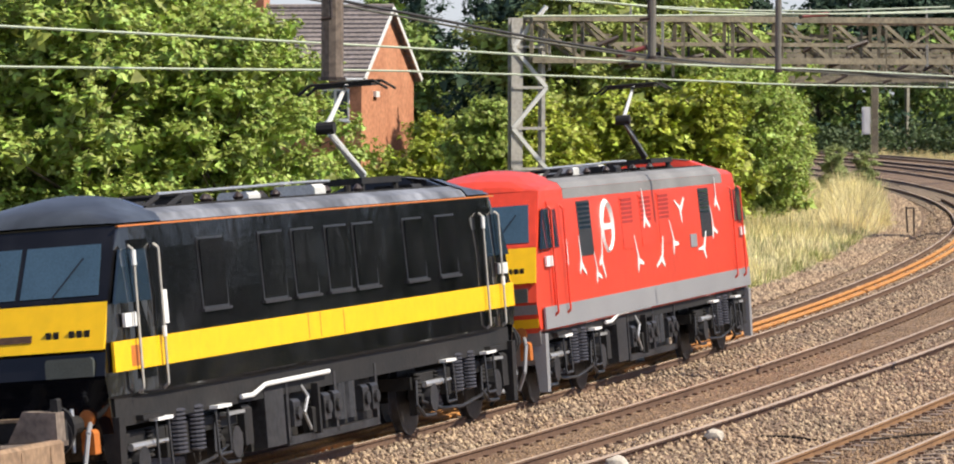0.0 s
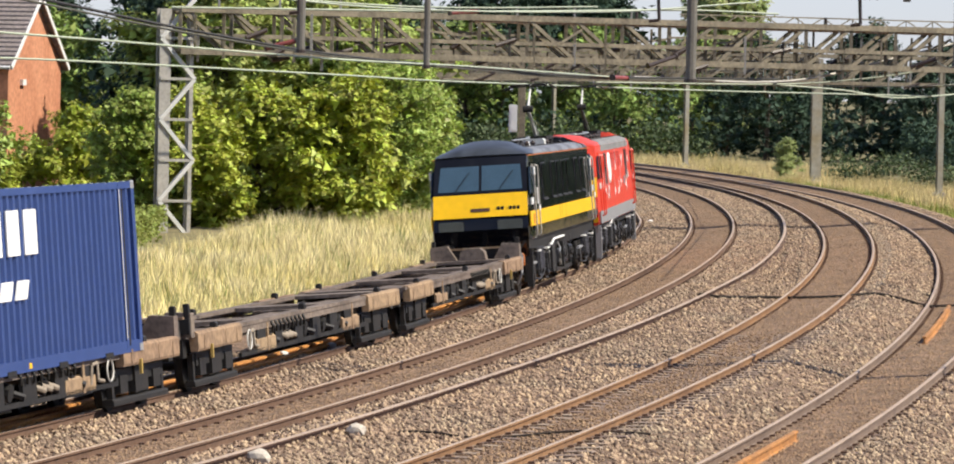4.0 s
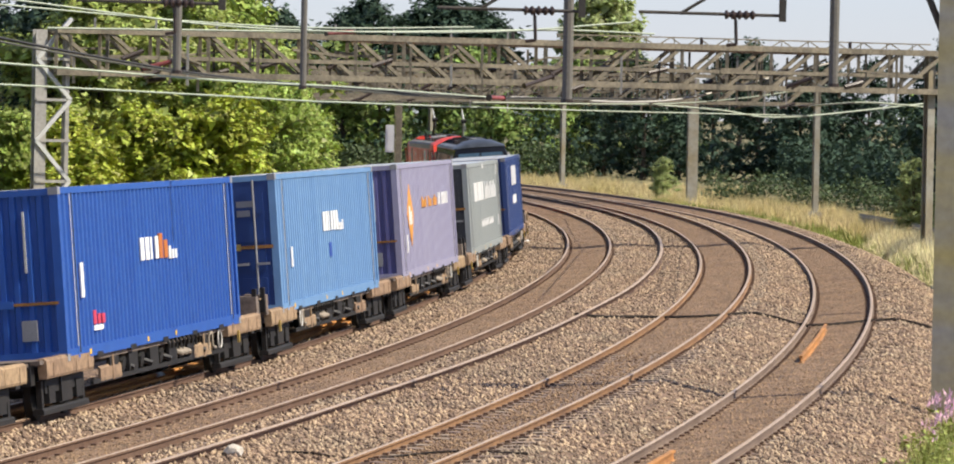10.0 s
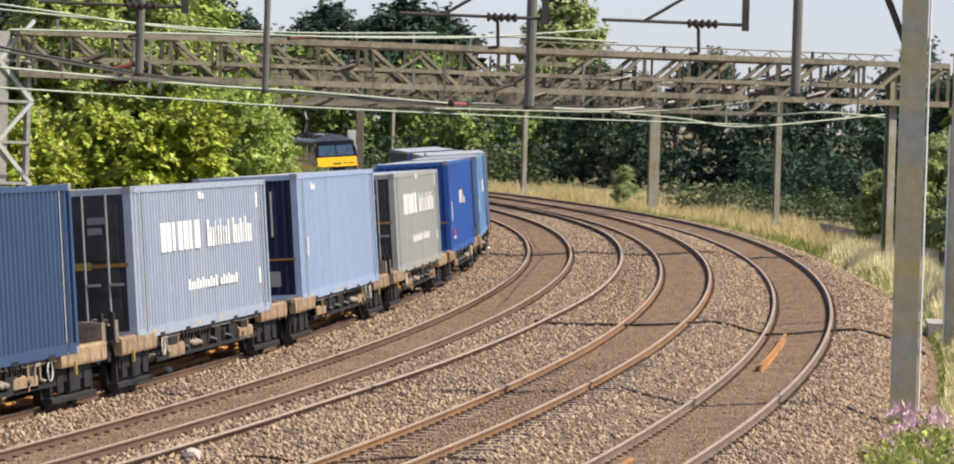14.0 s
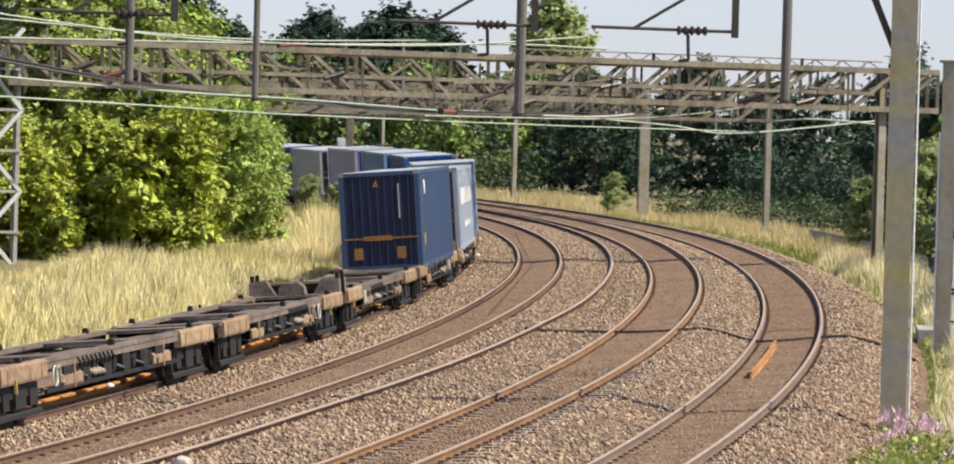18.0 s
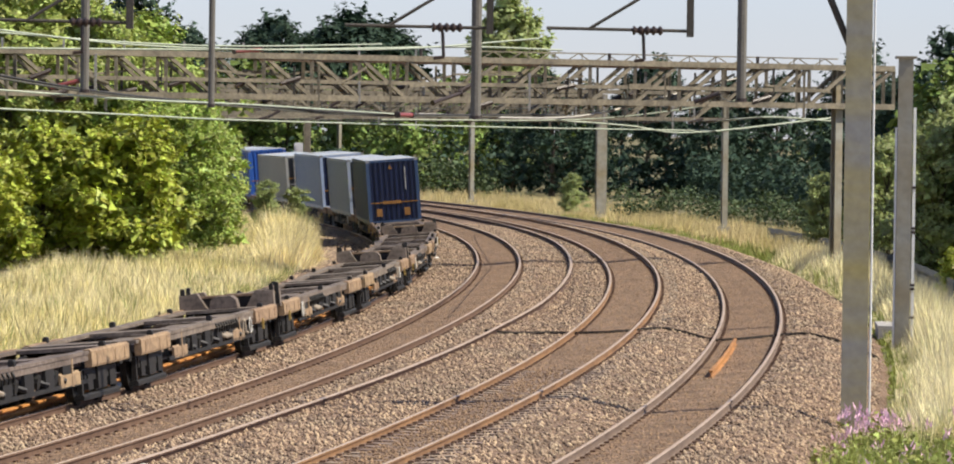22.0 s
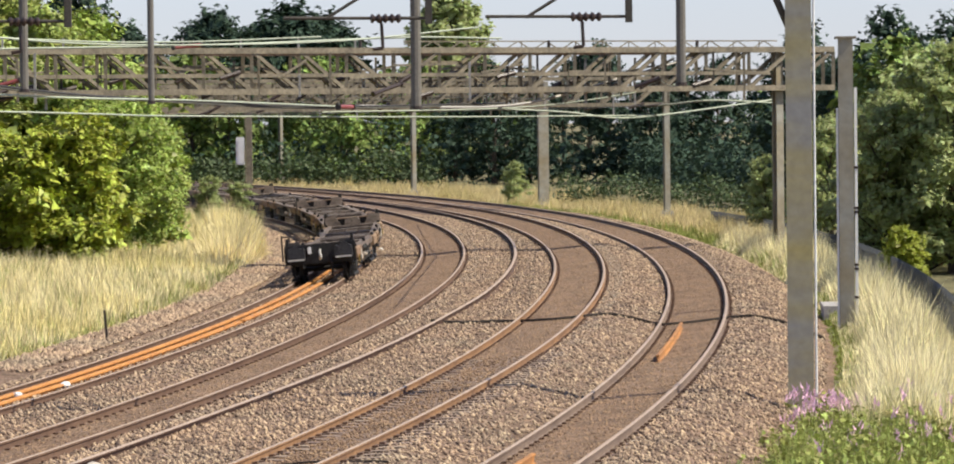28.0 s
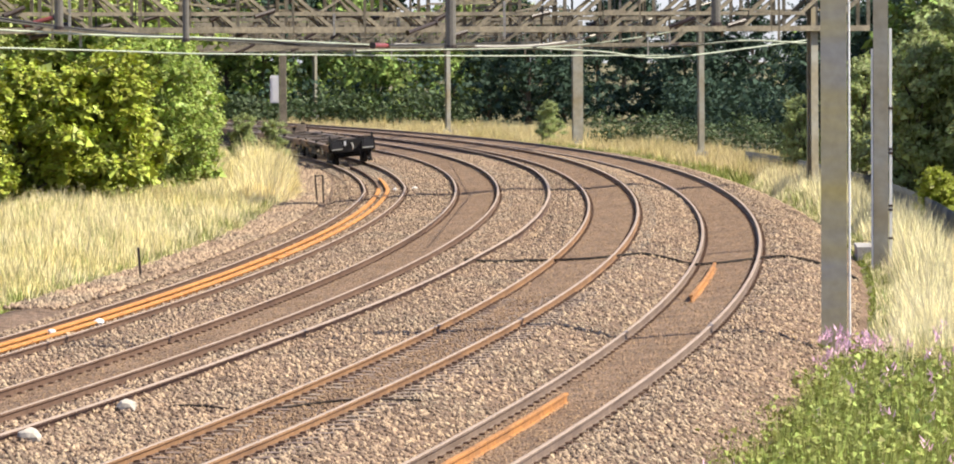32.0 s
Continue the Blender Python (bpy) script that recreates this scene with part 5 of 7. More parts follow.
def stake(s, l, h, twin, label):
    p = on(s, l, -0.55)
    g = thing("marker_stake", label, "stake", "marker stakes", Matrix.Translation(p))
    part("post", Build().beam((0, 0, -0.1), (-0.07, 0, h), 0.06), M["insulator"], g)
    if twin:
        part("post", Build().beam((0.22, 0.1, -0.1), (0.2, 0.1, h * 0.95), 0.06), M["insulator"], g)
        part("crossbar", Build().beam((-0.07, 0, h - 0.05), (0.2, 0.1, h - 0.05), 0.04), M["insulator"], g)


stake(87.9, -5.95, 0.85, False, "dark leaning stake in the edge of the grass")
stake(144.7, -5.75, 1.1, True, "pair of dark stakes at the edge of the grass")


def trough(s, l, n, label):
    """Concrete cable-trough lids by the outer track."""
    for k in range(n):
        m = across(s + k * 0.95, l, -0.36, 0)
        g = thing("cable_trough", label, "cable trough", "cable troughs", m)
        part("trough_body", Build().box(-0.3, 0.3, -0.46, 0.46, -0.35, 0.0), M["path"], g)
        part("trough_lid", Build().box(-0.32, 0.32, -0.46, 0.46, 0.004, 0.07, 0.02), M["path"], g)


trough(101, 11.5, 3, "pale concrete cable trough with loose lids")
trough(139, 11.9, 3, "pale concrete cable trough with loose lids")


def signal_post():
    g = thing("signal_post", "grey steel post with white equipment cabinets beyond the shrubs", "signal post", at=Matrix.Translation((-14.0, 330, -0.5)))
    part("post", Build().box(-0.22, 0.22, -0.2, 0.2, -0.4, 6.4), M["galv"], g)
    part("cabinet", Build().box(-0.95, -0.35, -0.3, 0.3, 2.0, 4.0, 0.06), M["white"], g)
    part("cabinet_door", Build().box(-0.8, -0.35, -0.33, -0.3, 2.1, 3.85), M["white"], g)
    part("ladder", Build().path([(-0.28, -0.25, 0.2), (-0.28, -0.25, 6.0)], 0.03), M["galv"], g)


signal_post()
# a dark cable that crosses the line under the rails
for k, (a, c) in enumerate(((1.7, 11.2),)):
    pts = [on(88.5 + 0.4 * math.sin(l * 2.3), l, float(bed_level(l)) + 0.03) for l in np.arange(a, c, 0.25)]
    g = thing("track_cable", "dark cable laid across the tracks on the ballast", "cable")
    part("sheath", sweep(pts, 0.042), M["cable"], g)
g = thing("track_cable", "dark cable laid across the tracks on the ballast", "cable")
part("sheath", sweep([on(44 + 0.4 * math.sin(l * 3), l, float(bed_level(l)) + 0.03) for l in np.arange(2.4, 6.2, 0.2)], 0.018), M["cable"], g)


# ---- house beyond the trees ----
def house():
    base = Matrix.Translation((-29.6, 189.0, -0.1)) @ Matrix.Rotation(radians(-9), 4, "Z")
    g = thing("brick_house", "red brick house with a dark tiled roof behind the trees", "house", at=base)
    L, D, E, R = 13.0, 7.4, 5.55, 8.35
    # the gable wall stands at x = 0, the long wall at y = 0
    wall = part("gable_wall", Build().prism([(-0.3, 0), (0, 0), (0, E), (-0.3, E)], 0, D), M["brick"], g)
    gb = Build().add([(-0.3, 0, E), (-0.3, D, E), (-0.3, D / 2, R - 0.12), (0, 0, E), (0, D, E), (0, D / 2, R - 0.12)], [(0, 1, 2), (5, 4, 3), (0, 3, 4, 1), (1, 4, 5, 2), (2, 5, 3, 0)])
    part("gable", gb, M["brick"], g)
    part("front_wall", Build().box(-L, -0.3, 0, 0.3, 0, E), M["brick"], g)
    part("back_wall", Build().box(-L, -0.3, D - 0.3, D, 0, E), M["brick"], g)
    part("end_wall", Build().box(-L, -L + 0.3, 0.3, D - 0.3, 0, E), M["brick"], g)
    for sg in (-1, 1):
        n = 16
        rf = part("roof_slope", Build().add([(0.25, D / 2 + sg * (D / 2 + 0.35), E - 0.25), (-L - 0.2, D / 2 + sg * (D / 2 + 0.35), E - 0.25), (-L - 0.2, D / 2, R), (0.25, D / 2, R),
                                             (0.25, D / 2 + sg * (D / 2 + 0.35), E - 0.4), (-L - 0.2, D / 2 + sg * (D / 2 + 0.35), E - 0.4), (-L - 0.2, D / 2, R - 0.15), (0.25, D / 2, R - 0.15)],
                                            [(0, 1, 2, 3), (7, 6, 5, 4), (0, 4, 5, 1), (1, 5, 6, 2), (2, 6, 7, 3), (3, 7, 4, 0)]), M["roof_tile"], g)
        for k in range(n):
            t0 = k / n
            y = D / 2 + sg * (D / 2 + 0.35) * (1 - t0)
            z = E - 0.25 + (R - E + 0.25) * t0
            part("tile_course", Build().box(-L - 0.22, 0.27, min(y, y - sg * 0.26), max(y, y - sg * 0.26), z - 0.02, z + 0.07 + 0.1 / n), M["roof_tile"], rf)
        part("bargeboard", Build().beam((0.27, D / 2 + sg * (D / 2 + 0.35), E - 0.32), (0.27, D / 2, R - 0.06), 0.05, 0.2), M["white"], g)
    part("ridge", Build().tube((-L - 0.2, D / 2, R + 0.02), (0.25, D / 2, R + 0.02), 0.12, 8), M["roof_tile"], g)
    part("gutter", Build().tube((-L, -0.42, E - 0.32), (0.2, -0.42, E - 0.32), 0.07, 8), M["white"], g)
    for x in (-1.15, -4.4, -7.9):
        w = part("window", Build().box(x - 0.62, x + 0.62, -0.04, 0.1, 3.5, 4.85), M["white"], g)
        for q in (-0.3, 0.3):
            part("pane", Build().box(x + q - 0.24, x + q + 0.24, -0.055, -0.03, 3.6, 4.75), M["glass"], w)
        part("sill", Build().box(x - 0.7, x + 0.7, -0.12, 0.0, 3.42, 3.5), M["white"], w)
    part("chimney", Build().box(-6.3, -5.5, D / 2 - 0.4, D / 2 + 0.4, R - 0.5, R + 1.1), M["brick"], g)
    part("alarm_box", Build().box(0.0, 0.14, 1.6, 2.1, 4.5, 4.75), M["white"], g)


house()


# ---- rolling stock ----
def lat_a(s):
    return float(np.interp(s, A_S, A_L))


RIDE = -0.05       # sets the train lower to fit the camera's view


def vehicle_pose(s, half):
    z = TRACKS["a"][1] + RIDE
    a, c = on(s - half, lat_a(s - half) + 0.14, z), on(s + half, lat_a(s + half) + 0.14, z)
    h = math.atan2(-(c.x - a.x), c.y - a.y)
    return Matrix.Translation((a + c) / 2) @ Matrix.Rotation(h, 4, "Z") @ Matrix.Rotation(-math.atan(CANT), 4, "Y")


def run(t):
    """How far the rear of the second locomotive has come."""
    u = min(1.0, max(0.0, (t - 20) / 8))
    return 30.4 + 13.75 * t + 0.0775 * t * t + 5 * u * u * (3 - 2 * u)


MOVING = []


def ring_mesh(r, t, n=20):
    b = Build()
    rings = []
    for i in range(n):
        a = 2 * math.pi * i / n
        c = Vector((0, math.cos(a) * r, math.sin(a) * r))
        o = Vector((0, math.cos(a), math.sin(a)))
        rings.append([c + o * t * math.cos(k * 1.5708) + Vector((t * math.sin(k * 1.5708), 0, 0)) for k in range(4)])
    b.loft(rings + [rings[0]], caps=False)
    return b


def wheel_build(r):
    b = Build()
    prof = [(0.075, 0.0), (0.075, r - 0.09), (0.065, r), (-0.045, r + 0.005), (-0.055, r + 0.03), (-0.07, r + 0.03), (-0.07, r - 0.09), (-0.03, r * 0.75), (-0.03, r * 0.25), (-0.08, r * 0.2), (-0.08, 0.0)]
    n = 24
    b.loft([[(x, q * math.cos(2 * math.pi * i / n), q * math.sin(2 * math.pi * i / n)) for x, q in prof] for i in list(range(n)) + [0]], caps=False, closed=False)
    return b


SHARED = {}


def shared(key, make, mat, smooth=False):
    if key not in SHARED:
        SHARED[key] = make().mesh(key, mat, smooth)
    return SHARED[key]


def placed(name, mesh, parent, m, label=""):
    ob = part(name, mesh, None, parent, label)
    ob.matrix_basis = m
    return ob


def mirrored(x):
    return Matrix.Identity(4) if x > 0 else Matrix.Rotation(math.pi, 4, "Z")


def coil(r, h, turns=7):
    """One ribbed spring: a wavy profile turned about its axis."""
    prof = [(0.0, 0.0)]
    for k in range(turns):
        z = h * k / turns
        prof += [(r * 0.66, z + 0.02 * h / turns), (r, z + 0.3 * h / turns), (r, z + 0.7 * h / turns), (r * 0.66, z + 0.98 * h / turns)]
    prof.append((0.0, h))
    n = 12
    b = Build()
    b.loft([[(q * math.cos(2 * math.pi * i / n), q * math.sin(2 * math.pi * i / n), z) for q, z in prof] for i in list(range(n)) + [0]], caps=False, closed=False)
    return b


M["spring"] = material("grey_coil_spring", (0.06, 0.06, 0.075), 0.5, vary=0.3, scale=2)


def loco_bogie(e, y):
    b = Build()
    for x in (-1.08, 1.08):
        b.box(x - 0.07, x + 0.07, y - 2.15, y + 2.15, 0.72, 0.9, 0.03)
        b.box(x - 0.08, x + 0.08, y - 0.6, y + 0.6, 0.5, 0.9, 0.03)
        for w in (-1.65, 1.65):
            b.box(x - 0.09, x + 0.09, y + w - 0.32, y + w + 0.32, 0.38, 0.62, 0.05)
            b.box(x - 0.06, x + 0.06, y + w - 0.52, y + w - 0.38, 0.3, 0.86)
            b.box(x - 0.06, x + 0.06, y + w + 0.38, y + w + 0.52, 0.3, 0.86)
    b.box(-1.05, 1.05, y - 0.35, y + 0.35, 0.55, 0.95)
    for w in (-2.2, 2.2):
        b.box(-1.1, 1.1, y + w - 0.07, y + w + 0.07, 0.66, 0.84)
    bog = part("bogie", b, M["under"], e)
    for w in (-1.65, 1.65):
        part("axle", Build().tube((-1.0, y + w, 0.56), (1.0, y + w, 0.56), 0.09, 10), M["under"], bog)
        for x in (-0.755, 0.755):
            placed("wheel", shared("loco_wheel", lambda: wheel_build(0.56), M["under_light"], False), bog, Matrix.Translation((x, y + w, 0.56)) @ mirrored(x))
    for x in (-1.2, 1.2):
        sg = 1 if x > 0 else -1
        for w in (-0.32, 0.32):
            placed("coil_spring", shared("loco_coil", lambda: coil(0.14, 0.55, 11), M["spring"]), bog, Matrix.Translation((x, y + w, 0.52)))
        for w in (-1.65, 1.65):
            part("axlebox", Build().disc((x - 0.02 * sg, y + w, 0.52), (1, 0, 0), 0.2, 0.2, 14), M["under_light"], bog)
            for q in (-0.45, 0.45):
                placed("small_spring", shared("small_coil", lambda: coil(0.085, 0.34, 6), M["under"]), bog, Matrix.Translation((x - 0.06 * sg, y + w + q, 0.55)))
            part("brake_rod", Build().path([(x, y + w - 0.62, 0.8), (x, y + w - 0.66, 0.45), (x, y + w - 0.3, 0.28), (x, y + w + 0.2, 0.27)], 0.03), M["under_light"], bog)
        part("damper", Build().tube((x + 0.04 * sg, y - 2.0, 0.72), (x + 0.04 * sg, y - 1.15, 0.72), 0.045, 8).tube((x + 0.04 * sg, y - 1.15, 0.72), (x + 0.04 * sg, y - 0.7, 0.72), 0.025, 6), M["steel"], bog)
        part("step_bar", Build().box(x - 0.02, x + 0.08 * sg + 0.02, y + 1.3, y + 1.95, 0.86, 0.9), M["steel"], bog)
        part("air_pipe", Build().path([(x, y - 2.1, 0.5), (x + 0.04 * sg, y - 1.2, 0.34), (x + 0.04 * sg, y - 0.2, 0.3), (x, y + 0.9, 0.38), (x, y + 2.0, 0.6)], 0.025), M["under_light"], bog)
        part("sandbox", Build().box(x - 0.1, x + 0.06, y + 2.0, y + 2.3, 0.45, 0.95, 0.06), M["under"], bog)
        part("sand_pipe", Build().path([(x, y + 2.15, 0.45), (x * 0.75, y + 2.3, 0.15)], 0.03), M["under"], bog)


Z_END = [(0.55, 8.3), (0.9, 8.47), (1.15, 8.55), (1.6, 8.68), (1.86, 8.66), (2.4, 8.44), (2.46, 8.4), (3.16, 7.96), (3.3, 7.86)]


def y_end(z):
    return float(np.interp(z, [a for a, _ in Z_END], [b for _, b in Z_END]))


CAB = [(9.0, 0.06, 0.95), (7.8, 0.3, 0.965), (7.6, 0.58, 0.985), (7.1, 0.85, 1.0), (6.5, 1.0, 1.0)]


def loco(offset, side, roof, cab_roof, band, label, red):
    e = thing("electric_locomotive", label, "locomotive", "two locomotives")
    low = 1.12 if red else 1.3
    right = [(1.3, low), (1.37, low + 0.05), (1.37, 1.6), (1.37, 2.42), (1.345, 3.0), (1.325, 3.3)]
    top = [(1.24, 3.4), (1.02, 3.47), (0.7, 3.6), (0.35, 3.65)]
    ring0 = right + top
    ring = ring0 + [(0.0, 3.67)] + [(-x, z) for x, z in reversed(ring0)]

    sink = {0.7: (0.96, 3.3), 0.35: (0.5, 3.29), 0.0: (0.0, 3.29)}
    sunk_ring = [(math.copysign(sink[abs(x)][0], x), sink[abs(x)][1]) if z > 3.55 else (x, z) for x, z in ring]

    def station(y0, dome, narrow):
        out = []
        for x, z in (sunk_ring if abs(y0) < 6.2 else ring):
            zz = z if z <= 3.3 else 3.3 + (z - 3.3) * dome
            out.append((x * narrow, math.copysign(y_end(min(zz, 3.3)), y0) if abs(y0) > 8.5 else y0, zz))
        return out

    b = Build()
    inner = [(6.25, 1.0, 1.0), (6.15, 1.0, 1.0)]
    st = [(q * y, dm, nr) for q, order in ((-1, CAB + inner), (1, (CAB + inner)[::-1])) for y, dm, nr in order]
    rings = [station(*q) for q in st]
    b.loft(rings, caps=False)
    n = len(ring)
    for k in (0, len(rings) - 1):
        base = k * n
        for i in range(n // 2):
            q = (base + i, base + i + 1, base + n - 2 - i, base + n - 1 - i)
            q = q if len(set(q)) == 4 else q[:3]
            b.f.append(q if k else tuple(reversed(q)))
    b.f.append(tuple(i * n for i in range(len(rings))) + tuple(i * n + n - 1 for i in reversed(range(len(rings)))))
    part("body", b, M[side], e)

    # roof sheet over the machine room, and the two cab domes
    for sg in (-1, 1):
        rb = Build()
        pts = [(x, z) for x, z in ring0 if 3.28 <= z <= 3.5]
        rb.loft([[(sg * x * 1.002, y, z + 0.006) for x, z in pts] for y in (-6.5, 6.5)], caps=False, closed=False)
        part("roof_panel", rb, M[roof], e)
        rb = Build()
        pts = [(x, z) for x, z in ring if z >= 3.5]
        rb.loft([[(x * 1.002, y * sg, z + 0.006) for x, z in pts] for y in (6.24, 6.5)], caps=False, closed=False)
        part("roof_panel", rb, M[roof], e)
    if cab_roof != side:
        for sg in (-1, 1):
            rb = Build()
            rr = []
            for yy, dm, nr in CAB[::-1]:
                r = station(yy * sg, dm, nr)
                rr.append([(x * 1.01, y * 1.003, z + 0.022) for (x, y, z), (_, z0) in zip(r, ring) if z0 >= 3.28])
            rb.loft(rr, caps=False, closed=False)
            dome_ob = part("cab_roof", rb, M[cab_roof], e)
            dome_ob.data.polygons.foreach_set("use_smooth", [True] * len(dome_ob.data.polygons))
    part("roof_well", Build().box(-0.94, 0.94, -6.12, 6.12, 3.295, 3.32), M["under"], e)
    for x in (-0.97, 0.97):
        part("well_rim", Build().beam((x * 1.01, -6.2, 3.48), (x * 1.01, 6.2, 3.48), 0.04), M["under"], e)
    rng = random.Random(3 if red else 4)
    rows = [(-5.6, "hatch"), (-4.7, "hatch"), (-3.7, "dome"), (-3.0, "ins"), (-2.4, "box"), (-1.7, "ins"), (-1.0, "pale"), (-0.2, "ins"), (0.5, "box"), (1.2, "pale"), (2.0, "ins"), (2.8, "box"), (3.4, "ins"), (5.9, "box")]
    for y, what in rows:
        x = rng.uniform(-0.3, 0.45)
        if what == "hatch":
            hb = Build()
            hb.path([(-0.7, y - 0.4, 3.42), (0.75, y - 0.4, 3.42), (0.75, y + 0.4, 3.6), (-0.7, y + 0.4, 3.6), (-0.7, y - 0.4, 3.42)], 0.035)
            part("roof_hatch", hb, M["under"], e)
        elif what == "dome":
            part("fan_cowl", Build().disc((x - 0.3, y, 3.42), (0, 0, 1), 0.34, 0.22, 16).disc((x - 0.3, y, 3.58), (0, 0, 1), 0.2, 0.12, 12), M["under_light"], e)
        elif what in ("box", "pale"):
            w = rng.uniform(0.22, 0.38)
            part("roof_equipment_box", Build().box(x - w, x + w, y - 0.24, y + 0.24, 3.31, rng.uniform(3.54, 3.66), 0.05), M["pale_arm" if what == "pale" else "under"], e)
        else:
            for sx in (-0.55, 0.55):
                ib = Build()
                prof = [(0.0, 3.31)] + [(0.05 if k % 2 else 0.09, 3.33 + k * 0.045) for k in range(8)] + [(0.0, 3.68)]
                ib.loft([[(sx + q * math.cos(a), y + q * math.sin(a), z - 0.06) for q, z in prof] for a in [2 * math.pi * i / 10 for i in range(11)]], caps=False, closed=False)
                part("roof_insulator", ib, M["insulator"], e)
    part("busbar", Build().path([(0.5, -4.6, 3.64), (0.55, -1.0, 3.66), (0.2, 1.2, 3.68), (0.0, 3.6, 3.68)], 0.022), M["steel"], e)
    # pantograph, raised, knee pointing ahead
    F = 5.2
    pb = Build()
    for x in (-0.45, 0.45):
        pb.box(x - 0.04, x + 0.04, F - 1.4, F + 0.5, 3.6, 3.69)
    for y in (F - 1.3, F + 0.4):
        pb.box(-0.45, 0.45, y - 0.04, y + 0.04, 3.6, 3.69)
    for x in (-0.42, 0.42):
        for y in (F - 1.25, F + 0.35):
            pb.tube((x, y, 3.3), (x, y, 3.62), 0.06, 8)
    pan = part("pantograph", pb, M["under"], e)
    knee, head = (0, F - 1.55, 4.42), (0, F - 0.45, 5.03)
    part("lower_arm", Build().tube((0, F, 3.74), knee, 0.065, 8, 0.05), M["pale_arm" if not red else "under_light"], pan)
    part("upper_arm", Build().tube(knee, head, 0.045, 8, 0.03), M["pale_arm"], pan)
    part("control_rod", Build().tube((0.14, F - 0.3, 3.74), (0.05, F - 1.6, 4.32), 0.018, 6), M["steel"], pan)
    part("knee_joint", Build().disc(knee, (1, 0, 0), 0.09, 0.3, 10), M["under"], pan)
    hb = Build()
    for y in (-0.2, 0.2):
        hb.path([(-0.78, head[1] + y, 4.93), (-0.55, head[1] + y, 5.06), (0.55, head[1] + y, 5.06), (0.78, head[1] + y, 4.93)], 0.022)
    hb.box(-0.5, 0.5, head[1] - 0.2, head[1] + 0.2, 5.0, 5.03)
    part("collector_head", hb, M["under"], pan)
    # sides
    for sg in (-1, 1):
        X = 1.37 * sg

        def plate(name, y0, y1, z0, z1, mat, out=0.008, deep=0.03, label=""):
            lean = lambda z: (0.0 if z <= 2.42 else (z - 2.42) * 0.052) * -sg
            pb2 = Build()
            a, c = X - deep * sg, X + out * sg
            vs = [(x + lean(z), y, z) for z in (z0, z1) for y in (y0, y1) for x in (a, c)]
            pb2.add(vs, [(0, 2, 3, 1), (4, 5, 7, 6), (0, 1, 5, 4), (2, 6, 7, 3), (0, 4, 6, 2), (1, 3, 7, 5)])
            return part(name, pb2, M[mat] if isinstance(mat, str) else mat, e, label)
        if red:
            plate("grey_skirt", -8.4, 8.4, 1.16, 1.5, "grey_band")
            plate("cantrail", -6.5, 6.5, 3.14, 3.302, "grey_roof", 0.006)
        else:
            plate("yellow_band", -8.5, 8.5, 1.62, 1.97, "yellow")
            plate("orange_line", -7.95, 7.95, 3.275, 3.298, "orange", 0.004)
            plate("orange_flash", -7.95 if sg > 0 else 7.65, -7.65 if sg > 0 else 7.95, 1.66, 1.9, "orange", 0.011)
            for y in (-1.4, -0.9, 0.1):
                plate("band_joint", y, y + 0.03, 1.64, 1.96, "orange", 0.011)
        grilles = [(-4.9, 0), (-2.6, 1), (-1.3, 1), (0.1, 1), (1.3, 1), (3.6, 0), (5.2, 1)] if not red else [(-5.2, 0), (-2.0, 1), (-0.5, 1), (1.0, 1), (4.6, 0)]
        for y, gr in grilles:
            w = 0.47 if red else 0.48
            fr = plate("grille_frame", y - w, y + w, 2.2, 3.08, side if red and gr else "black_edge", 0.014)
            if not red:
                part("grille_ledge", Build().box(*sorted((X, X + 0.05 * sg)), y - w - 0.03, y + w + 0.03, 2.17, 2.205), M["under_light"], fr)
            gb = Build()
            if not red:
                gb.box(min(X, X + 0.02 * sg), max(X, X + 0.02 * sg), y - 0.43, y + 0.43, 2.235, 3.05, 0.0)
            for q in range(11 if red else 0):
                z = 2.26 + q * 0.074
                gb.box(min(X, X + 0.018 * sg), max(X, X + 0.018 * sg), y - 0.4, y + 0.4, z, z + 0.045)
            gl = part("grille", gb, M["glass"] if gr == 0 and red else M["red_dark" if red else "black"], fr)
            gl.matrix_basis = Matrix.Translation(((-0.02 if red else 0.0) * sg, 0, 0))
        for y in (-7.35, 7.35):
            d = plate("cab_door", y - 0.3, y + 0.3, 1.5, 3.12, side, 0.006)
            plate("door_window", y - 0.2, y + 0.2, 2.4, 3.0, "glass", 0.012)
            for q in (-0.42, 0.42):
                part("door_handrail", Build().path([(X, y + q, 1.35), (X + 0.07 * sg, y + q, 1.4), (X + 0.07 * sg, y + q, 3.0), (X, y + q, 3.05)], 0.022), M["galv_light" if not red else side], e)
                if not red:
                    part("handrail_grip", Build().tube((X + 0.07 * sg, y + q, 2.82 if q < 0 else 1.95), (X + 0.07 * sg, y + q, 3.0 if q < 0 else 2.08), 0.036, 8), M["white"], e)
            part("door_step", Build().box(min(X, X - 0.12 * sg), max(X, X - 0.12 * sg), y - 0.35, y + 0.35, 1.02, 1.08), M["under"], e)
        for y in (-7.95, 7.95):
            q = 1 if y > 0 else -1
            wb = Build()
            vs = [(X - 0.02 * sg, y - 0.3 * q, 2.4), (X - 0.02 * sg, y + 0.42 * q, 2.4), (X - 0.05 * sg, y + 0.05 * q, 3.02), (X - 0.05 * sg, y - 0.3 * q, 3.02)]
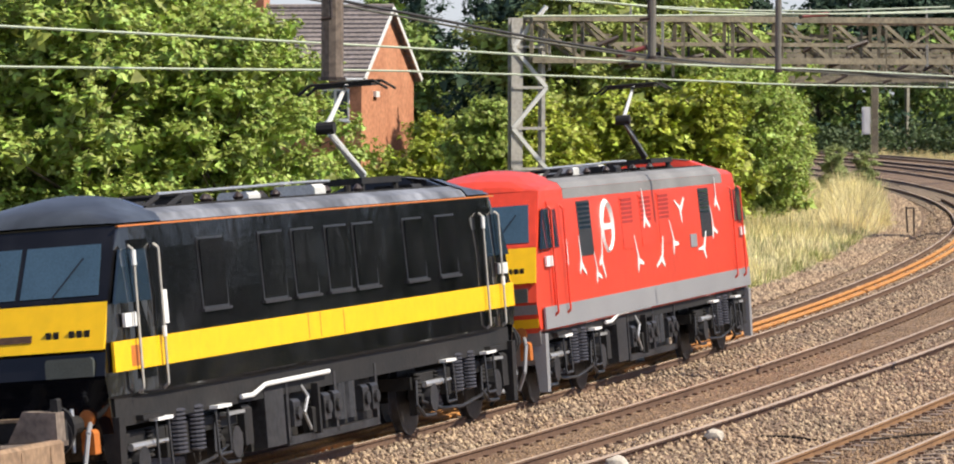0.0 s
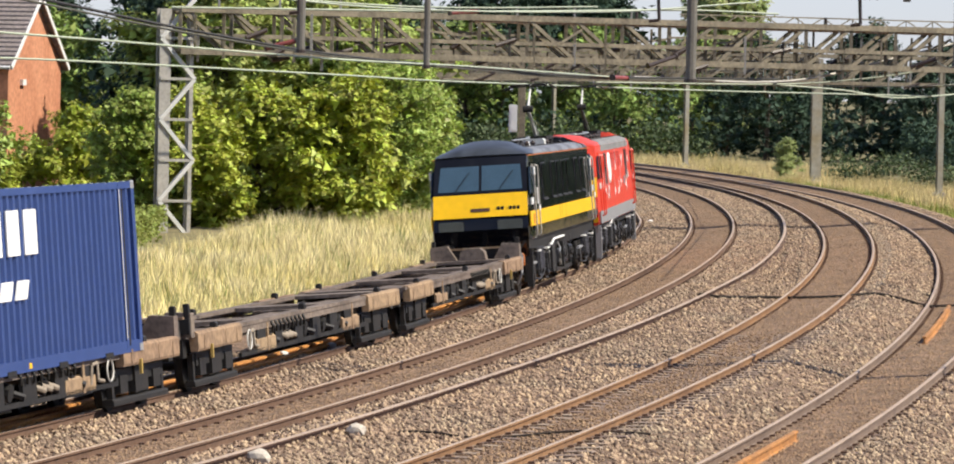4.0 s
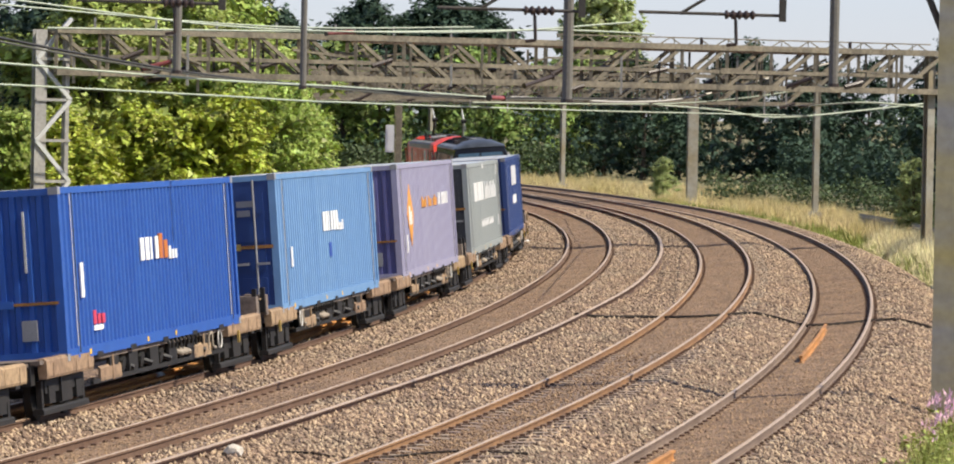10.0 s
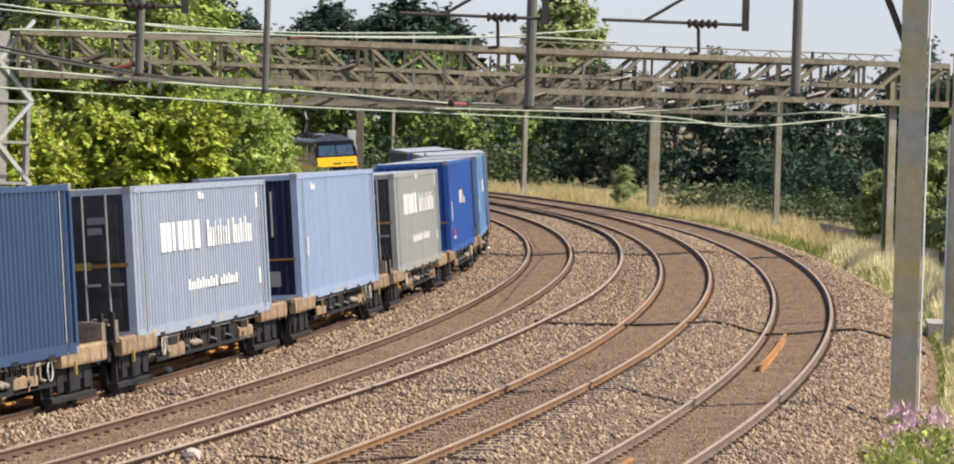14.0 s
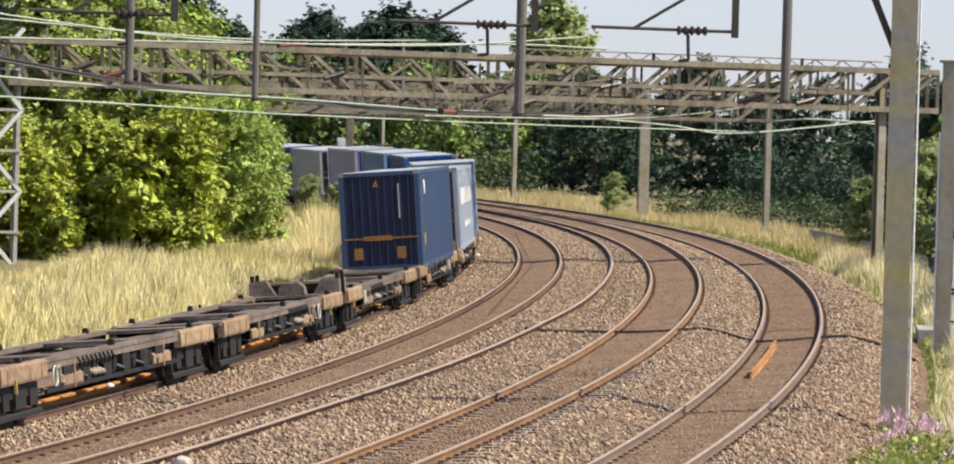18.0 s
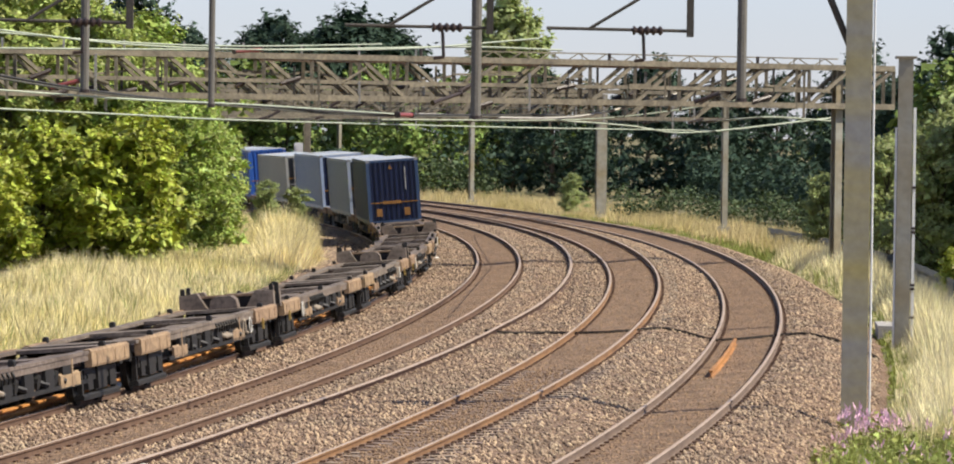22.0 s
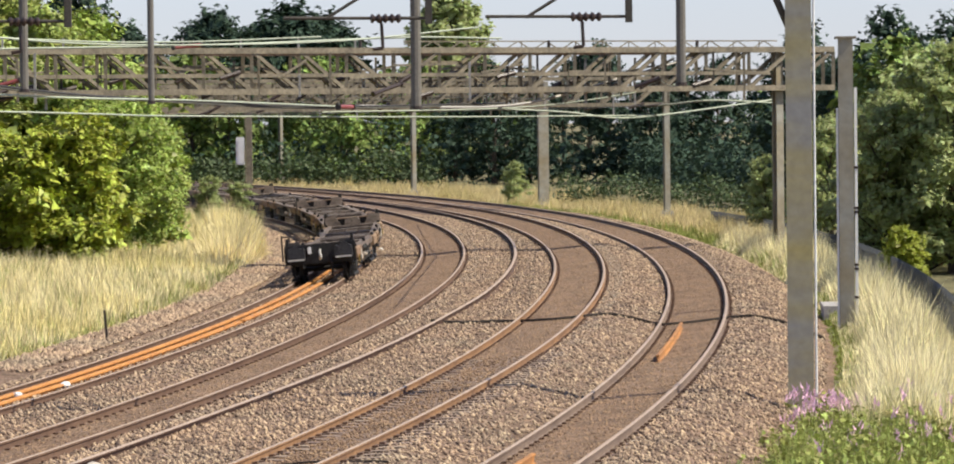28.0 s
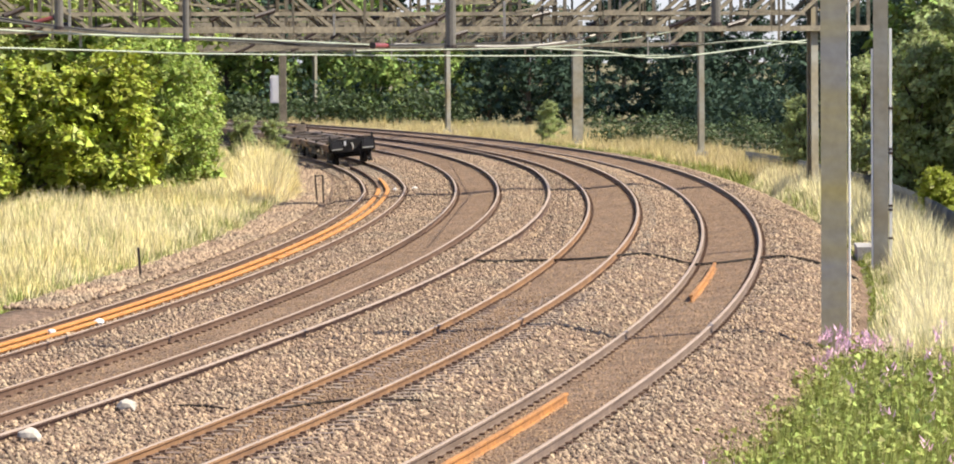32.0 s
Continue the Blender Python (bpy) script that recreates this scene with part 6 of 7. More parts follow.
            vs += [(x + 0.034 * sg, yy, z) for x, yy, z in vs]
            wb.add(vs, [(0, 1, 2, 3), (7, 6, 5, 4), (0, 4, 5, 1), (1, 5, 6, 2), (2, 6, 7, 3), (3, 7, 4, 0)])
            part("cab_side_window", wb, M["glass"], e)
            plate("white_notice", y - 0.12, y + 0.1, 2.12, 2.28, "white", 0.012)
            plate("white_notice", y + 0.13, y + 0.3, 2.12, 2.28, "white", 0.012)
        plate("white_notice", -6.75, -6.6, 2.1, 2.5, "white", 0.012)
        if red:
            plate("name_plate", 3.05, 3.6, 2.05, 2.28, "grey_band", 0.02)
            rb = ring_mesh(0.4, 0.06)
            o = part("white_roundel", rb, M["white"], e)
            o.matrix_basis = Matrix.Translation((X - 0.02 * sg, -3.6, 2.62))
            outline = [(-0.62, 0.02), (-0.1, -0.03), (0.12, -0.26), (0.2, -0.26), (0.1, -0.02), (0.16, 0.02), (0.42, 0.34), (0.34, 0.36), (0.02, 0.06), (-0.62, 0.06)]
            bird = lambda: Build().add([(0, a, c) for a, c in outline] + [(0.012, a, c) for a, c in outline], [tuple(range(10, 20)), tuple(reversed(range(10)))] + [(i, (i + 1) % 10, (i + 1) % 10 + 10, i + 10) for i in range(10)])
            part("roundel_bar", Build().box(min(X - 0.03 * sg, X + 0.012 * sg), max(X - 0.03 * sg, X + 0.012 * sg), -3.9, -3.3, 2.57, 2.67), M["white"], e)
            for y, z, a, big in ((-5.7, 2.1, -75, 0.7), (-4.6, 1.9, -60, 0.6), (-4.2, 2.1, -100, 0.7), (-1.4, 2.0, -55, 0.75), (-0.6, 2.7, -70, 0.8), (0.5, 1.95, 20, 0.8), (1.6, 2.2, -50, 0.75), (2.4, 2.75, -15, 0.8), (4.2, 2.0, 5, 0.8), (5.2, 2.35, -60, 0.7), (5.7, 2.85, -80, 0.65)):
                bm = placed("white_bird_shape", shared("white_bird", bird, M["white"]), e, Matrix.Translation((X + 0.004 * sg + (0.0 if sg > 0 else -0.012), y, z - (0 if z < 2.4 else 0.0))) @ Matrix.Rotation(radians(a), 4, "X") @ Matrix.Diagonal((1, big, big, 1)))
                if z > 2.42:
                    bm.matrix_basis = Matrix.Translation((-0.014 * sg, 0, 0)) @ bm.matrix_basis
        # plant between the bogies
        rk = Build()
        for y in (-2.2, -0.2, 1.6):
            rk.box(X - 0.14 * sg - 0.04, X - 0.14 * sg + 0.04, y - 0.05, y + 0.05, 0.35, 1.15)
        rk.box(X - 0.14 * sg - 0.04, X - 0.14 * sg + 0.04, -2.25, 1.65, 0.32, 0.42)
        part("equipment_rack", rk, M["under_light"], e)
        part("equipment_case", Build().box(min(X - 0.5 * sg, X - 0.1 * sg), max(X - 0.5 * sg, X - 0.1 * sg), -3.1, -2.35, 0.35, 1.1, 0.04), M["under_light"], e)
        part("silver_pipe", Build().path([(X - 0.05 * sg, -4.1, 1.06), (X - 0.03 * sg, -3.7, 1.06), (X - 0.03 * sg, -3.2, 1.16), (X - 0.03 * sg, -0.6, 1.17)], 0.03, 8), M["white"], e)
        gear = random.Random(8)
        for k in range(9):
            y = -2.0 + k * 0.42
            a = X - 0.12 * sg
            kind = gear.randrange(4)
            if kind == 0:
                part("reservoir", Build().tube((a - 0.1 * sg, y, 0.5), (a - 0.1 * sg, y, 0.98), 0.15, 12), M["under_light"], e)
            elif kind == 1:
                part("valve_body", Build().box(a - 0.1, a + 0.08, y - 0.14, y + 0.14, 0.55, 0.9, 0.04).disc((a + 0.08 * sg, y, 0.72), (1, 0, 0), 0.09, 0.1, 10), M["under_light"], e)
            elif kind == 2:
                part("brake_pipe", Build().path([(a, y, 1.05), (a + 0.06 * sg, y + 0.1, 0.9), (a + 0.05 * sg, y - 0.06, 0.7), (a + 0.06 * sg, y + 0.12, 0.5), (a, y + 0.3, 0.45)], 0.028, 6), M["steel"], e)
            else:
                part("contactor_case", Build().box(a - 0.1, a + 0.06, y - 0.18, y + 0.18, 0.42, 0.75, 0.02).box(a + 0.06 * min(sg, 0), a + 0.1 * max(sg, 0) + 0.02, y - 0.04, y + 0.04, 0.4, 1.05), M["under"], e)
        for y in (-7.0, -4.9, 4.9, 7.0):
            part("step_plate", Build().box(*sorted((X - 0.16 * sg, X + 0.02 * sg)), y - 0.26, y + 0.26, 0.98, 1.02), M["white"], e)
            part("step_stirrup", Build().path([(X - 0.04 * sg, y - 0.22, 1.0), (X - 0.02 * sg, y - 0.22, 0.42), (X - 0.02 * sg, y + 0.22, 0.42), (X - 0.04 * sg, y + 0.22, 1.0)], 0.022), M["under_light"], e)
        for y in (-8.45, 8.25):
            part("guard_iron", Build().prism([(X - 0.2 * sg, 0.2), (X - 0.05 * sg, 0.2), (X - 0.02 * sg, 1.1), (X - 0.3 * sg, 1.1)], y, y + 0.2), M["under" if not red else "grey_band"], e)
    part("transformer", Build().box(-1.05, 1.05, -3.2, 1.9, 0.32, 1.12, 0.08), M["under"], e)
    part("underframe", Build().box(-1.26, 1.26, -8.35, 8.35, 0.98, low + 0.02), M["under"], e)
    # ends
    for q in (-1, 1):
        def strip_on_end(name, z0, z1, mat, w0, w1, out=0.02, label="", parent=e):
            vs = []
            for z, w in ((z0, w0), (z1, w1)):
                for x in (-w, w):
                    vs.append((x, (y_end(z) + out) * q, z))
            vs += [(x, y - 0.05 * q, z) for x, y, z in vs]
            fs = [(0, 1, 3, 2), (4, 6, 7, 5), (0, 4, 5, 1), (2, 3, 7, 6), (0, 2, 6, 4), (1, 5, 7, 3)]
            return part(name, Build().add(vs, fs), M[mat], parent, label)
        strip_on_end("end_panel", 1.9, 2.44, "yellow", 1.3, 1.3, 0.012, "yellow warning panel")
        strip_on_end("screen_surround", 2.46, 3.18, "black" if not red else "red", 1.29, 1.22, 0.008)
        for x0 in (-0.6, 0.6):
            vs = []
            for z, w in ((2.52, 0.56), (3.1, 0.53)):
                for x in (-w, w):
                    vs.append((x0 * (1 if z < 2.8 else 0.95) + x, (y_end(z) + 0.022) * q, z))
            vs += [(x, y - 0.04 * q, z) for x, y, z in vs]
            part("windscreen", Build().add(vs, [(0, 1, 3, 2), (4, 6, 7, 5), (0, 4, 5, 1), (2, 3, 7, 6), (0, 2, 6, 4), (1, 5, 7, 3)]), M["sky_tint_glass"], e)
            part("wiper", Build().tube((x0 - 0.1, (y_end(2.5) + 0.05) * q, 2.5), (x0 + 0.3, (y_end(2.9) + 0.05) * q, 2.95), 0.012, 5), M["black"], e)
            part("head_lamp", Build().box(x0 * 1.35 - 0.34, x0 * 1.35 + 0.34, min(8.58 * q, 8.7 * q), max(8.58 * q, 8.7 * q), 1.6, 1.82, 0.03), M["lens"], e)
            part("buffer_beam_pipe", Build().path([(x0 * 0.8, 8.75 * q, 1.0), (x0 * 0.8, 9.0 * q, 0.9), (x0 * 0.85, 9.05 * q, 0.6)], 0.04), M["orange" if x0 > 0 else "under"], e)
        strip_on_end("valance", 0.62, 1.56, "black" if not red else "grey_band", 1.25, 1.3, 0.01)
        if red:
            strip_on_end("lower_yellow_panel", 1.2, 1.34, "yellow", 1.28, 1.29, 0.02)
        strip_on_end("name_plate", 2.03, 2.11, "old_rust", 0.26, 0.26, 0.022)
        for k in range(5):
            x = (0.5 + 0.11 * (k + (k > 1))) * -q
            part("number_bar", Build().box(x - 0.035, x + 0.035, *sorted(((y_end(2.1) - 0.01) * q, (y_end(2.1) + 0.03) * q)), 2.03, 2.13), M["under"], e)
        for x in (-0.95, 0.95):
            part("orange_lamp", Build().disc((x, 8.52 * q, 1.12), (0, 1, 0), 0.1, 0.16, 12), M["orange"], e)
            part("hand_pole", Build().tube((x * 0.9, 8.85 * q, 0.75), (x * 0.9, 8.82 * q, 1.25), 0.03, 6), M["steel"], e)
        part("brake_hose", Build().path([(1.0, 8.6 * q, 1.05), (1.12, 8.95 * q, 0.95), (1.1, 9.1 * q, 0.55), (0.95, 9.0 * q, 0.3), (0.8, 8.8 * q, 0.35)], 0.035, 8), M["grey_band"], e)
        part("cable_plug", Build().box(0.98, 1.16, *sorted((8.68 * q, 8.86 * q)), 0.72, 1.0, 0.04), M["orange"], e, "orange cable plug")
        for x in (-0.86, 0.86):
            part("buffer", Build().tube((x, 8.7 * q, 1.06), (x, 9.25 * q, 1.06), 0.11, 12).disc((x, 9.3 * q, 1.06), (0, 1, 0), 0.25, 0.07, 18), M["under"], e)
        part("coupling_hook", Build().box(-0.07, 0.07, min(8.7 * q, 9.25 * q), max(8.7 * q, 9.25 * q), 0.9, 1.06), M["under"], e)
        part("jumper_hose", Build().path([(0.5, 8.8 * q, 1.05), (0.55, 9.15 * q, 0.85), (0.5, 9.3 * q, 0.5), (0.4, 9.35 * q, 0.45)], 0.045, 8), M["under_light"], e)
    for y in (-5.9, 5.9):
        loco_bogie(e, y)
    e.scale = (0.86, 1, 1)
    MOVING.append((e, offset - 0.25, 5.9))


M["lens"] = material("grey_lamp_lens", (0.1, 0.11, 0.1), 0.15, vary=0.15, bump=0)
M["red_dark"] = material("dull_red_grille", (0.36, 0.025, 0.018), 0.6, vary=0.15)
loco(9.4 + 18.8, "red", "grey_roof", "red", None, "red electric locomotive with white bird shapes, leading the train", True)
loco(9.4, "black", "black_roof", "black_dome", None, "black electric locomotive with a yellow band and yellow end", False)


M["darker_end"] = material("darker_wagon_end", (0.075, 0.062, 0.054), 0.85, vary=0.35, scale=2, fine=12)
M["grey_wheel"] = material("grey_hand_wheel", (0.55, 0.53, 0.48), 0.7, vary=0.2)
M["pale_pipe"] = material("dusty_pale_pipe", (0.3, 0.25, 0.19), 0.8, vary=0.25)
M["tag"] = material("faded_yellow_bracket", (0.45, 0.31, 0.08), 0.7, vary=0.2)


def wagon_meshes():
    w = {}
    b = Build()
    for x in (-1, 1):
        a, c = sorted((x * 0.92, x * 1.22))
        b.box(a, c, -8.7, 8.7, 0.89, 0.95)
        b.box(*sorted((x * 1.13, x * 1.2)), -5.6, 5.6, 0.78, 0.89)
    b.box(-0.22, 0.22, -8.7, 8.7, 0.62, 0.84)
    for y in (-8.2, -3.0, 3.0, 8.2):
        b.box(-0.95, 0.95, y - 0.45, y + 0.45, 0.88, 0.945)
    for y in np.arange(-8.4, 8.5, 1.4):
        b.box(-0.95, 0.95, y - 0.1, y + 0.1, 0.68, 0.82)
    w["deck"] = b.mesh("deck", M["wagon"])
    b = Build()
    b.prism([(1.12, 0.66), (1.25, 0.66), (1.27, 0.7), (1.27, 0.93), (1.23, 0.97), (1.1, 0.97)], -1.55, 1.55)
    for y in (-1.1, 0.4, 1.2):
        b.box(1.26, 1.28, y - 0.04, y + 0.04, 0.69, 0.9)
    w["solebar"] = b.mesh("solebar", M["tan"])
    b = Build()
    b.box(1.14, 1.2, -5.2, 5.2, 0.4, 0.47)
    for y in (-3.6, -2.2, -0.6, 0.9, 2.4, 3.7):
        b.box(1.12, 1.19, y - 0.32, y + 0.32, 0.44, 0.8)
    w["side_truss"] = b.mesh("side_truss", M["under"])
    w["brake_cylinder"] = Build().tube((0.9, 0, 0.66), (1.16, 0, 0.6), 0.13, 10).mesh("brake_cylinder", M["under"])
    w["brake_lever"] = Build().tube((1.0, 0, 0.6), (1.24, 0.05, 0.52), 0.05, 6).mesh("brake_lever", M["under_light"])
    w["hand_wheel"] = ring_mesh(0.16, 0.017).mesh("hand_wheel", M["grey_wheel"])
    w["side_plate"] = Build().prism([(1.15, 0.42), (1.2, 0.42), (1.2, 0.62), (1.15, 0.66)], -0.75, 0.75).box(1.14, 1.21, 0.1, 0.2, 0.4, 0.88).mesh("side_plate", M["tan"])
    w["hose_stub"] = Build().tube((1.15, -0.06, 0.62), (1.27, 0.08, 0.56), 0.045, 8).mesh("hose_stub", M["pale_pipe"])
    w["brake_yoke"] = Build().path([(1.2, -0.4, 0.5), (1.22, -0.38, 0.78), (1.22, -0.1, 0.8), (1.22, -0.08, 0.55), (1.22, 0.2, 0.52)], 0.03, 6).mesh("brake_yoke", M["pale_pipe"])
    w["dark_hook"] = Build().path([(1.2, 0, 0.88), (1.25, 0, 0.8), (1.22, 0.05, 0.7)], 0.028, 5).mesh("lashing_hook", M["under"])
    b = Build()
    for x in (-1.0, 1.0):
        b.prism([(x - 0.07, 0.42), (x + 0.07, 0.42), (x + 0.07, 0.62), (x - 0.07, 0.62)], -1.25, 1.25)
        for y in (-0.9, 0.9):
            b.box(x - 0.1, x + 0.1, y - 0.2, y + 0.2, 0.26, 0.56, 0.04)
        b.box(x - 0.12, x + 0.12, -0.35, 0.35, 0.25, 0.7, 0.03)
        b.box(x - 0.1, x + 0.1, -1.5, 1.5, 0.1, 0.2, 0.03)
        for y in (-1.35, 1.35):
            b.box(x - 0.05, x + 0.05, y - 0.06, y + 0.06, 0.18, 0.62)
    b.box(-0.95, 0.95, -0.25, 0.25, 0.4, 0.72)
    w["bogie"] = b.mesh("bogie", M["under"])
    w["wheel"] = wheel_build(0.42).mesh("wheel", M["under"])
    w["axle"] = Build().tube((-1.0, 0, 0.42), (1.0, 0, 0.42), 0.07, 8).mesh("axle", M["under"])
    plate_shape = [(0.5, 0.95), (1.2, 0.95), (1.2, 1.27), (0.74, 1.3)]
    w["end_housing"] = Build().prism(plate_shape, -0.32, -0.08).mesh("end_housing", M["wagon"])
    w["darker_housing"] = Build().prism(plate_shape, -0.32, -0.08).mesh("end_housing", M["darker_end"])
    w["end_plate"] = Build().box(-1.2, 1.2, -0.05, 0.02, 0.95, 1.18).mesh("end_plate", M["under"])
    w["buffer_box"] = Build().prism([(-0.36, 0.95), (0.36, 0.95), (0.32, 1.14), (0.2, 1.22), (-0.2, 1.22), (-0.32, 1.14)], -0.75, -0.35).mesh("buffer_box", M["wagon"])
    w["end_rail"] = Build().box(-1.1, 1.1, -0.1, 0.03, 1.18, 1.22).mesh("end_rail", M["tan"])
    w["stanchion"] = Build().box(-0.05, 0.05, -0.06, 0.06, 0.9, 1.42, 0.02).mesh("stanchion", M["under"])
    w["spigot"] = Build().box(-0.06, 0.06, -0.08, 0.08, 0.95, 1.06, 0.03).mesh("spigot", M["under"])
    w["buffer"] = Build().tube((0, 0, 0.98), (0, 0.5, 0.98), 0.1, 10).disc((0, 0.53, 0.98), (0, 1, 0), 0.22, 0.06, 16).mesh("buffer", M["under_light"])
    w["yellow_tag"] = Build().box(1.26, 1.31, -0.03, 0.03, 0.52, 0.74).mesh("lifting_bracket", M["tag"])
    w["end_frame"] = Build().box(-1.05, 1.05, -0.12, 0.12, 0.58, 0.94).mesh("headstock", M["under"])
    return w


W_ = wagon_meshes()


def wagon(i):
    e = thing("container_flat_wagon", "empty rusty brown container flat wagon" if i not in BOX else "dusty brown container flat wagon carrying one container", "flat wagon", "flat wagons")
    outer = 1 if i % 2 == 0 else -1
    part("deck", W_["deck"], None, e)
    for x in (0, math.pi):
        r = Matrix.Rotation(x, 4, "Z")
        for y in (-6.9, 6.9):
            placed("solebar", W_["solebar"], e, r @ Matrix.Translation((0, y, 0)))
            if y * outer > 0:
                placed("lifting_bracket", W_["yellow_tag"], e, r @ Matrix.Translation((0, y - 0.7, 0)))
        placed("side_truss", W_["side_truss"], e, r)
        for y in (-2.8, -1.4, 0.1, 1.7, 3.0):
            placed("brake_cylinder", W_["brake_cylinder"], e, r @ Matrix.Translation((0, y, 0)))
            placed("brake_lever", W_["brake_lever"], e, r @ Matrix.Translation((0, y + 0.37, 0)))
        sd = outer * (1 if x == 0 else -1)
        placed("brake_yoke", W_["brake_yoke"], e, r @ Matrix.Translation((0, 4.2 * sd, 0)))
        for y in (3.3, -3.9):
            placed("side_plate", W_["side_plate"], e, r @ Matrix.Translation((0, y * sd, 0)))
        for q in range(3):
            placed("hose_stub", W_["hose_stub"], e, r @ Matrix.Translation((0, (1.9 - 0.3 * q) * sd, 0)))
        for q in range(9):
            placed("lashing_hook", W_["dark_hook"], e, r @ Matrix.Translation((0, (2.9 - 0.32 * q) * sd, 0)))
        placed("hand_wheel", W_["hand_wheel"], e, r @ Matrix.Translation((1.24, 4.7 * outer * (1 if x == 0 else -1), 0.66)))
        placed("end_housing", W_["darker_housing" if i == 19 else "end_housing"], e, (Matrix.Translation((0, 8.75, 0)) if outer > 0 else Matrix.Translation((0, -8.3, 0))) @ (Matrix.Identity(4) if x == 0 else Matrix.Diagonal((-1, 1, 1, 1))))
        placed("stanchion", W_["stanchion"], e, Matrix.Translation(((1.13 if x == 0 else -1.13), 8.6 * outer, 0)))
        placed("buffer", W_["buffer"], e, Matrix.Translation((0.86 if x == 0 else -0.86, 8.6 * outer, 0)) @ (Matrix.Identity(4) if outer > 0 else Matrix.Rotation(math.pi, 4, "Z")))
        for y in (-6.8, 0, 6.8):
            placed("spigot", W_["spigot"], e, Matrix.Translation((1.13 if x == 0 else -1.13, y, 0)))
    for piece in ("buffer_box", "end_rail", "end_plate")[:1 if i == 19 else 3]:
        placed(piece, W_[piece], e, Matrix.Translation((0, 8.72 * outer, 0)) @ (Matrix.Identity(4) if outer > 0 else Matrix.Rotation(math.pi, 4, "Z")))
    if i == 19:
        back = -1 if WAGON_AT(19) < WAGON_AT(18) else 1
        part("end_sheet", Build().box(-1.24, 1.24, *sorted((8.72 * back, 8.8 * back)), 0.62, 1.2, 0.03), M["under"], e, "black end sheet")
        for x in (-0.82, 0.82):
            bf = part("buffer_head", Build().box(x - 0.31, x + 0.31, *sorted((8.8 * back, 9.15 * back)), 0.76, 1.1, 0.05), M["under_light"], e)
            part("buffer_lip", Build().box(x - 0.28, x + 0.28, *sorted((9.15 * back, 9.19 * back)), 0.74, 0.79), M["grey_wheel"], bf)
        part("draw_hook", Build().path([(0, 8.8 * back, 1.0), (0, 9.1 * back, 0.98), (0.03, 9.16 * back, 0.82), (0, 9.05 * back, 0.74)], 0.045), M["grey_wheel"], e)
        part("tail_lamp", Build().box(-0.42, -0.3, *sorted((8.8 * back, 8.92 * back)), 0.92, 1.12, 0.02), M["white"], e)
        part("brake_hose", Build().path([(0.35, 8.8 * back, 0.8), (0.37, 9.05 * back, 0.6), (0.4, 9.0 * back, 0.35), (0.36, 8.9 * back, 0.2)], 0.035), M["under"], e)
    for y in (-8.6, 8.6):
        placed("headstock", W_["end_frame"], e, Matrix.Translation((0, y, 0)))
    for y in (-6.7, 6.7):
        bg = placed("bogie", W_["bogie"], e, Matrix.Translation((0, y, 0)))
        for q in (-0.9, 0.9):
            placed("axle", W_["axle"], bg, Matrix.Translation((0, q, 0)))
            for x in (-0.755, 0.755):
                placed("wheel", W_["wheel"], bg, Matrix.Translation((x, q, 0.42)) @ mirrored(x))
    part("coupling_bar", Build().box(-0.08, 0.08, -8.6 * outer - 0.6, -8.6 * outer + 0.6, 0.62, 0.76), M["under"], e)
    e.scale = (0.87, 1, 1)
    MOVING.append((e, WAGON_AT(i), 6.7))


def WAGON_AT(i):
    return -(0.3 + 18.15 * i + 9.07)


def corrugated(y0, y1, z0, z1, x, depth, pitch=0.28):
    n = round((y1 - y0) / pitch)
    p = (y1 - y0) / n
    pts = []
    for k in range(n):
        a = y0 + k * p
        pts += [(x, a), (x, a + p * 0.36), (x - depth, a + p * 0.48), (x - depth, a + p * 0.88)]
    pts.append((x, y1))
    b = Build()
    b.loft([[(xx, yy, z) for xx, yy in pts] for z in (z0, z1)], caps=False, closed=False)
    return b


C0, C1, CW, CL = 0.86, 3.54, 1.285, 6.8      # floor, top, half width, half length
CORNER = Build().box(-0.09, 0.09, -0.09, 0.09, -0.06, 0.06, 0.015).mesh("corner_casting", M["grey_band"])


def bars(y0, z0, h, letters, pitch, c, parent, mat, name="lettering_bar", slant=0.0, x=CW, caps=False):
    """A word as plain upright bars, one a letter."""
    for k, wide in enumerate(letters):
        if wide <= 0:
            continue
        y = y0 + k * pitch
        b = Build()
        vs = [(xx, y + dy * pitch * 0.72 * wide + slant * (z - z0), z) for z in (z0, z0 + h * (1.0 if caps else (1.0, 0.72, 0.7, 0.95, 0.75)[k % 5])) for dy in (0, 1) for xx in (x - 0.02, x + 0.006)]
        b.add(vs, [(0, 2, 3, 1), (4, 5, 7, 6), (0, 1, 5, 4), (2, 6, 7, 3), (0, 4, 6, 2), (1, 3, 7, 5)])
        part(name, b, mat, parent)


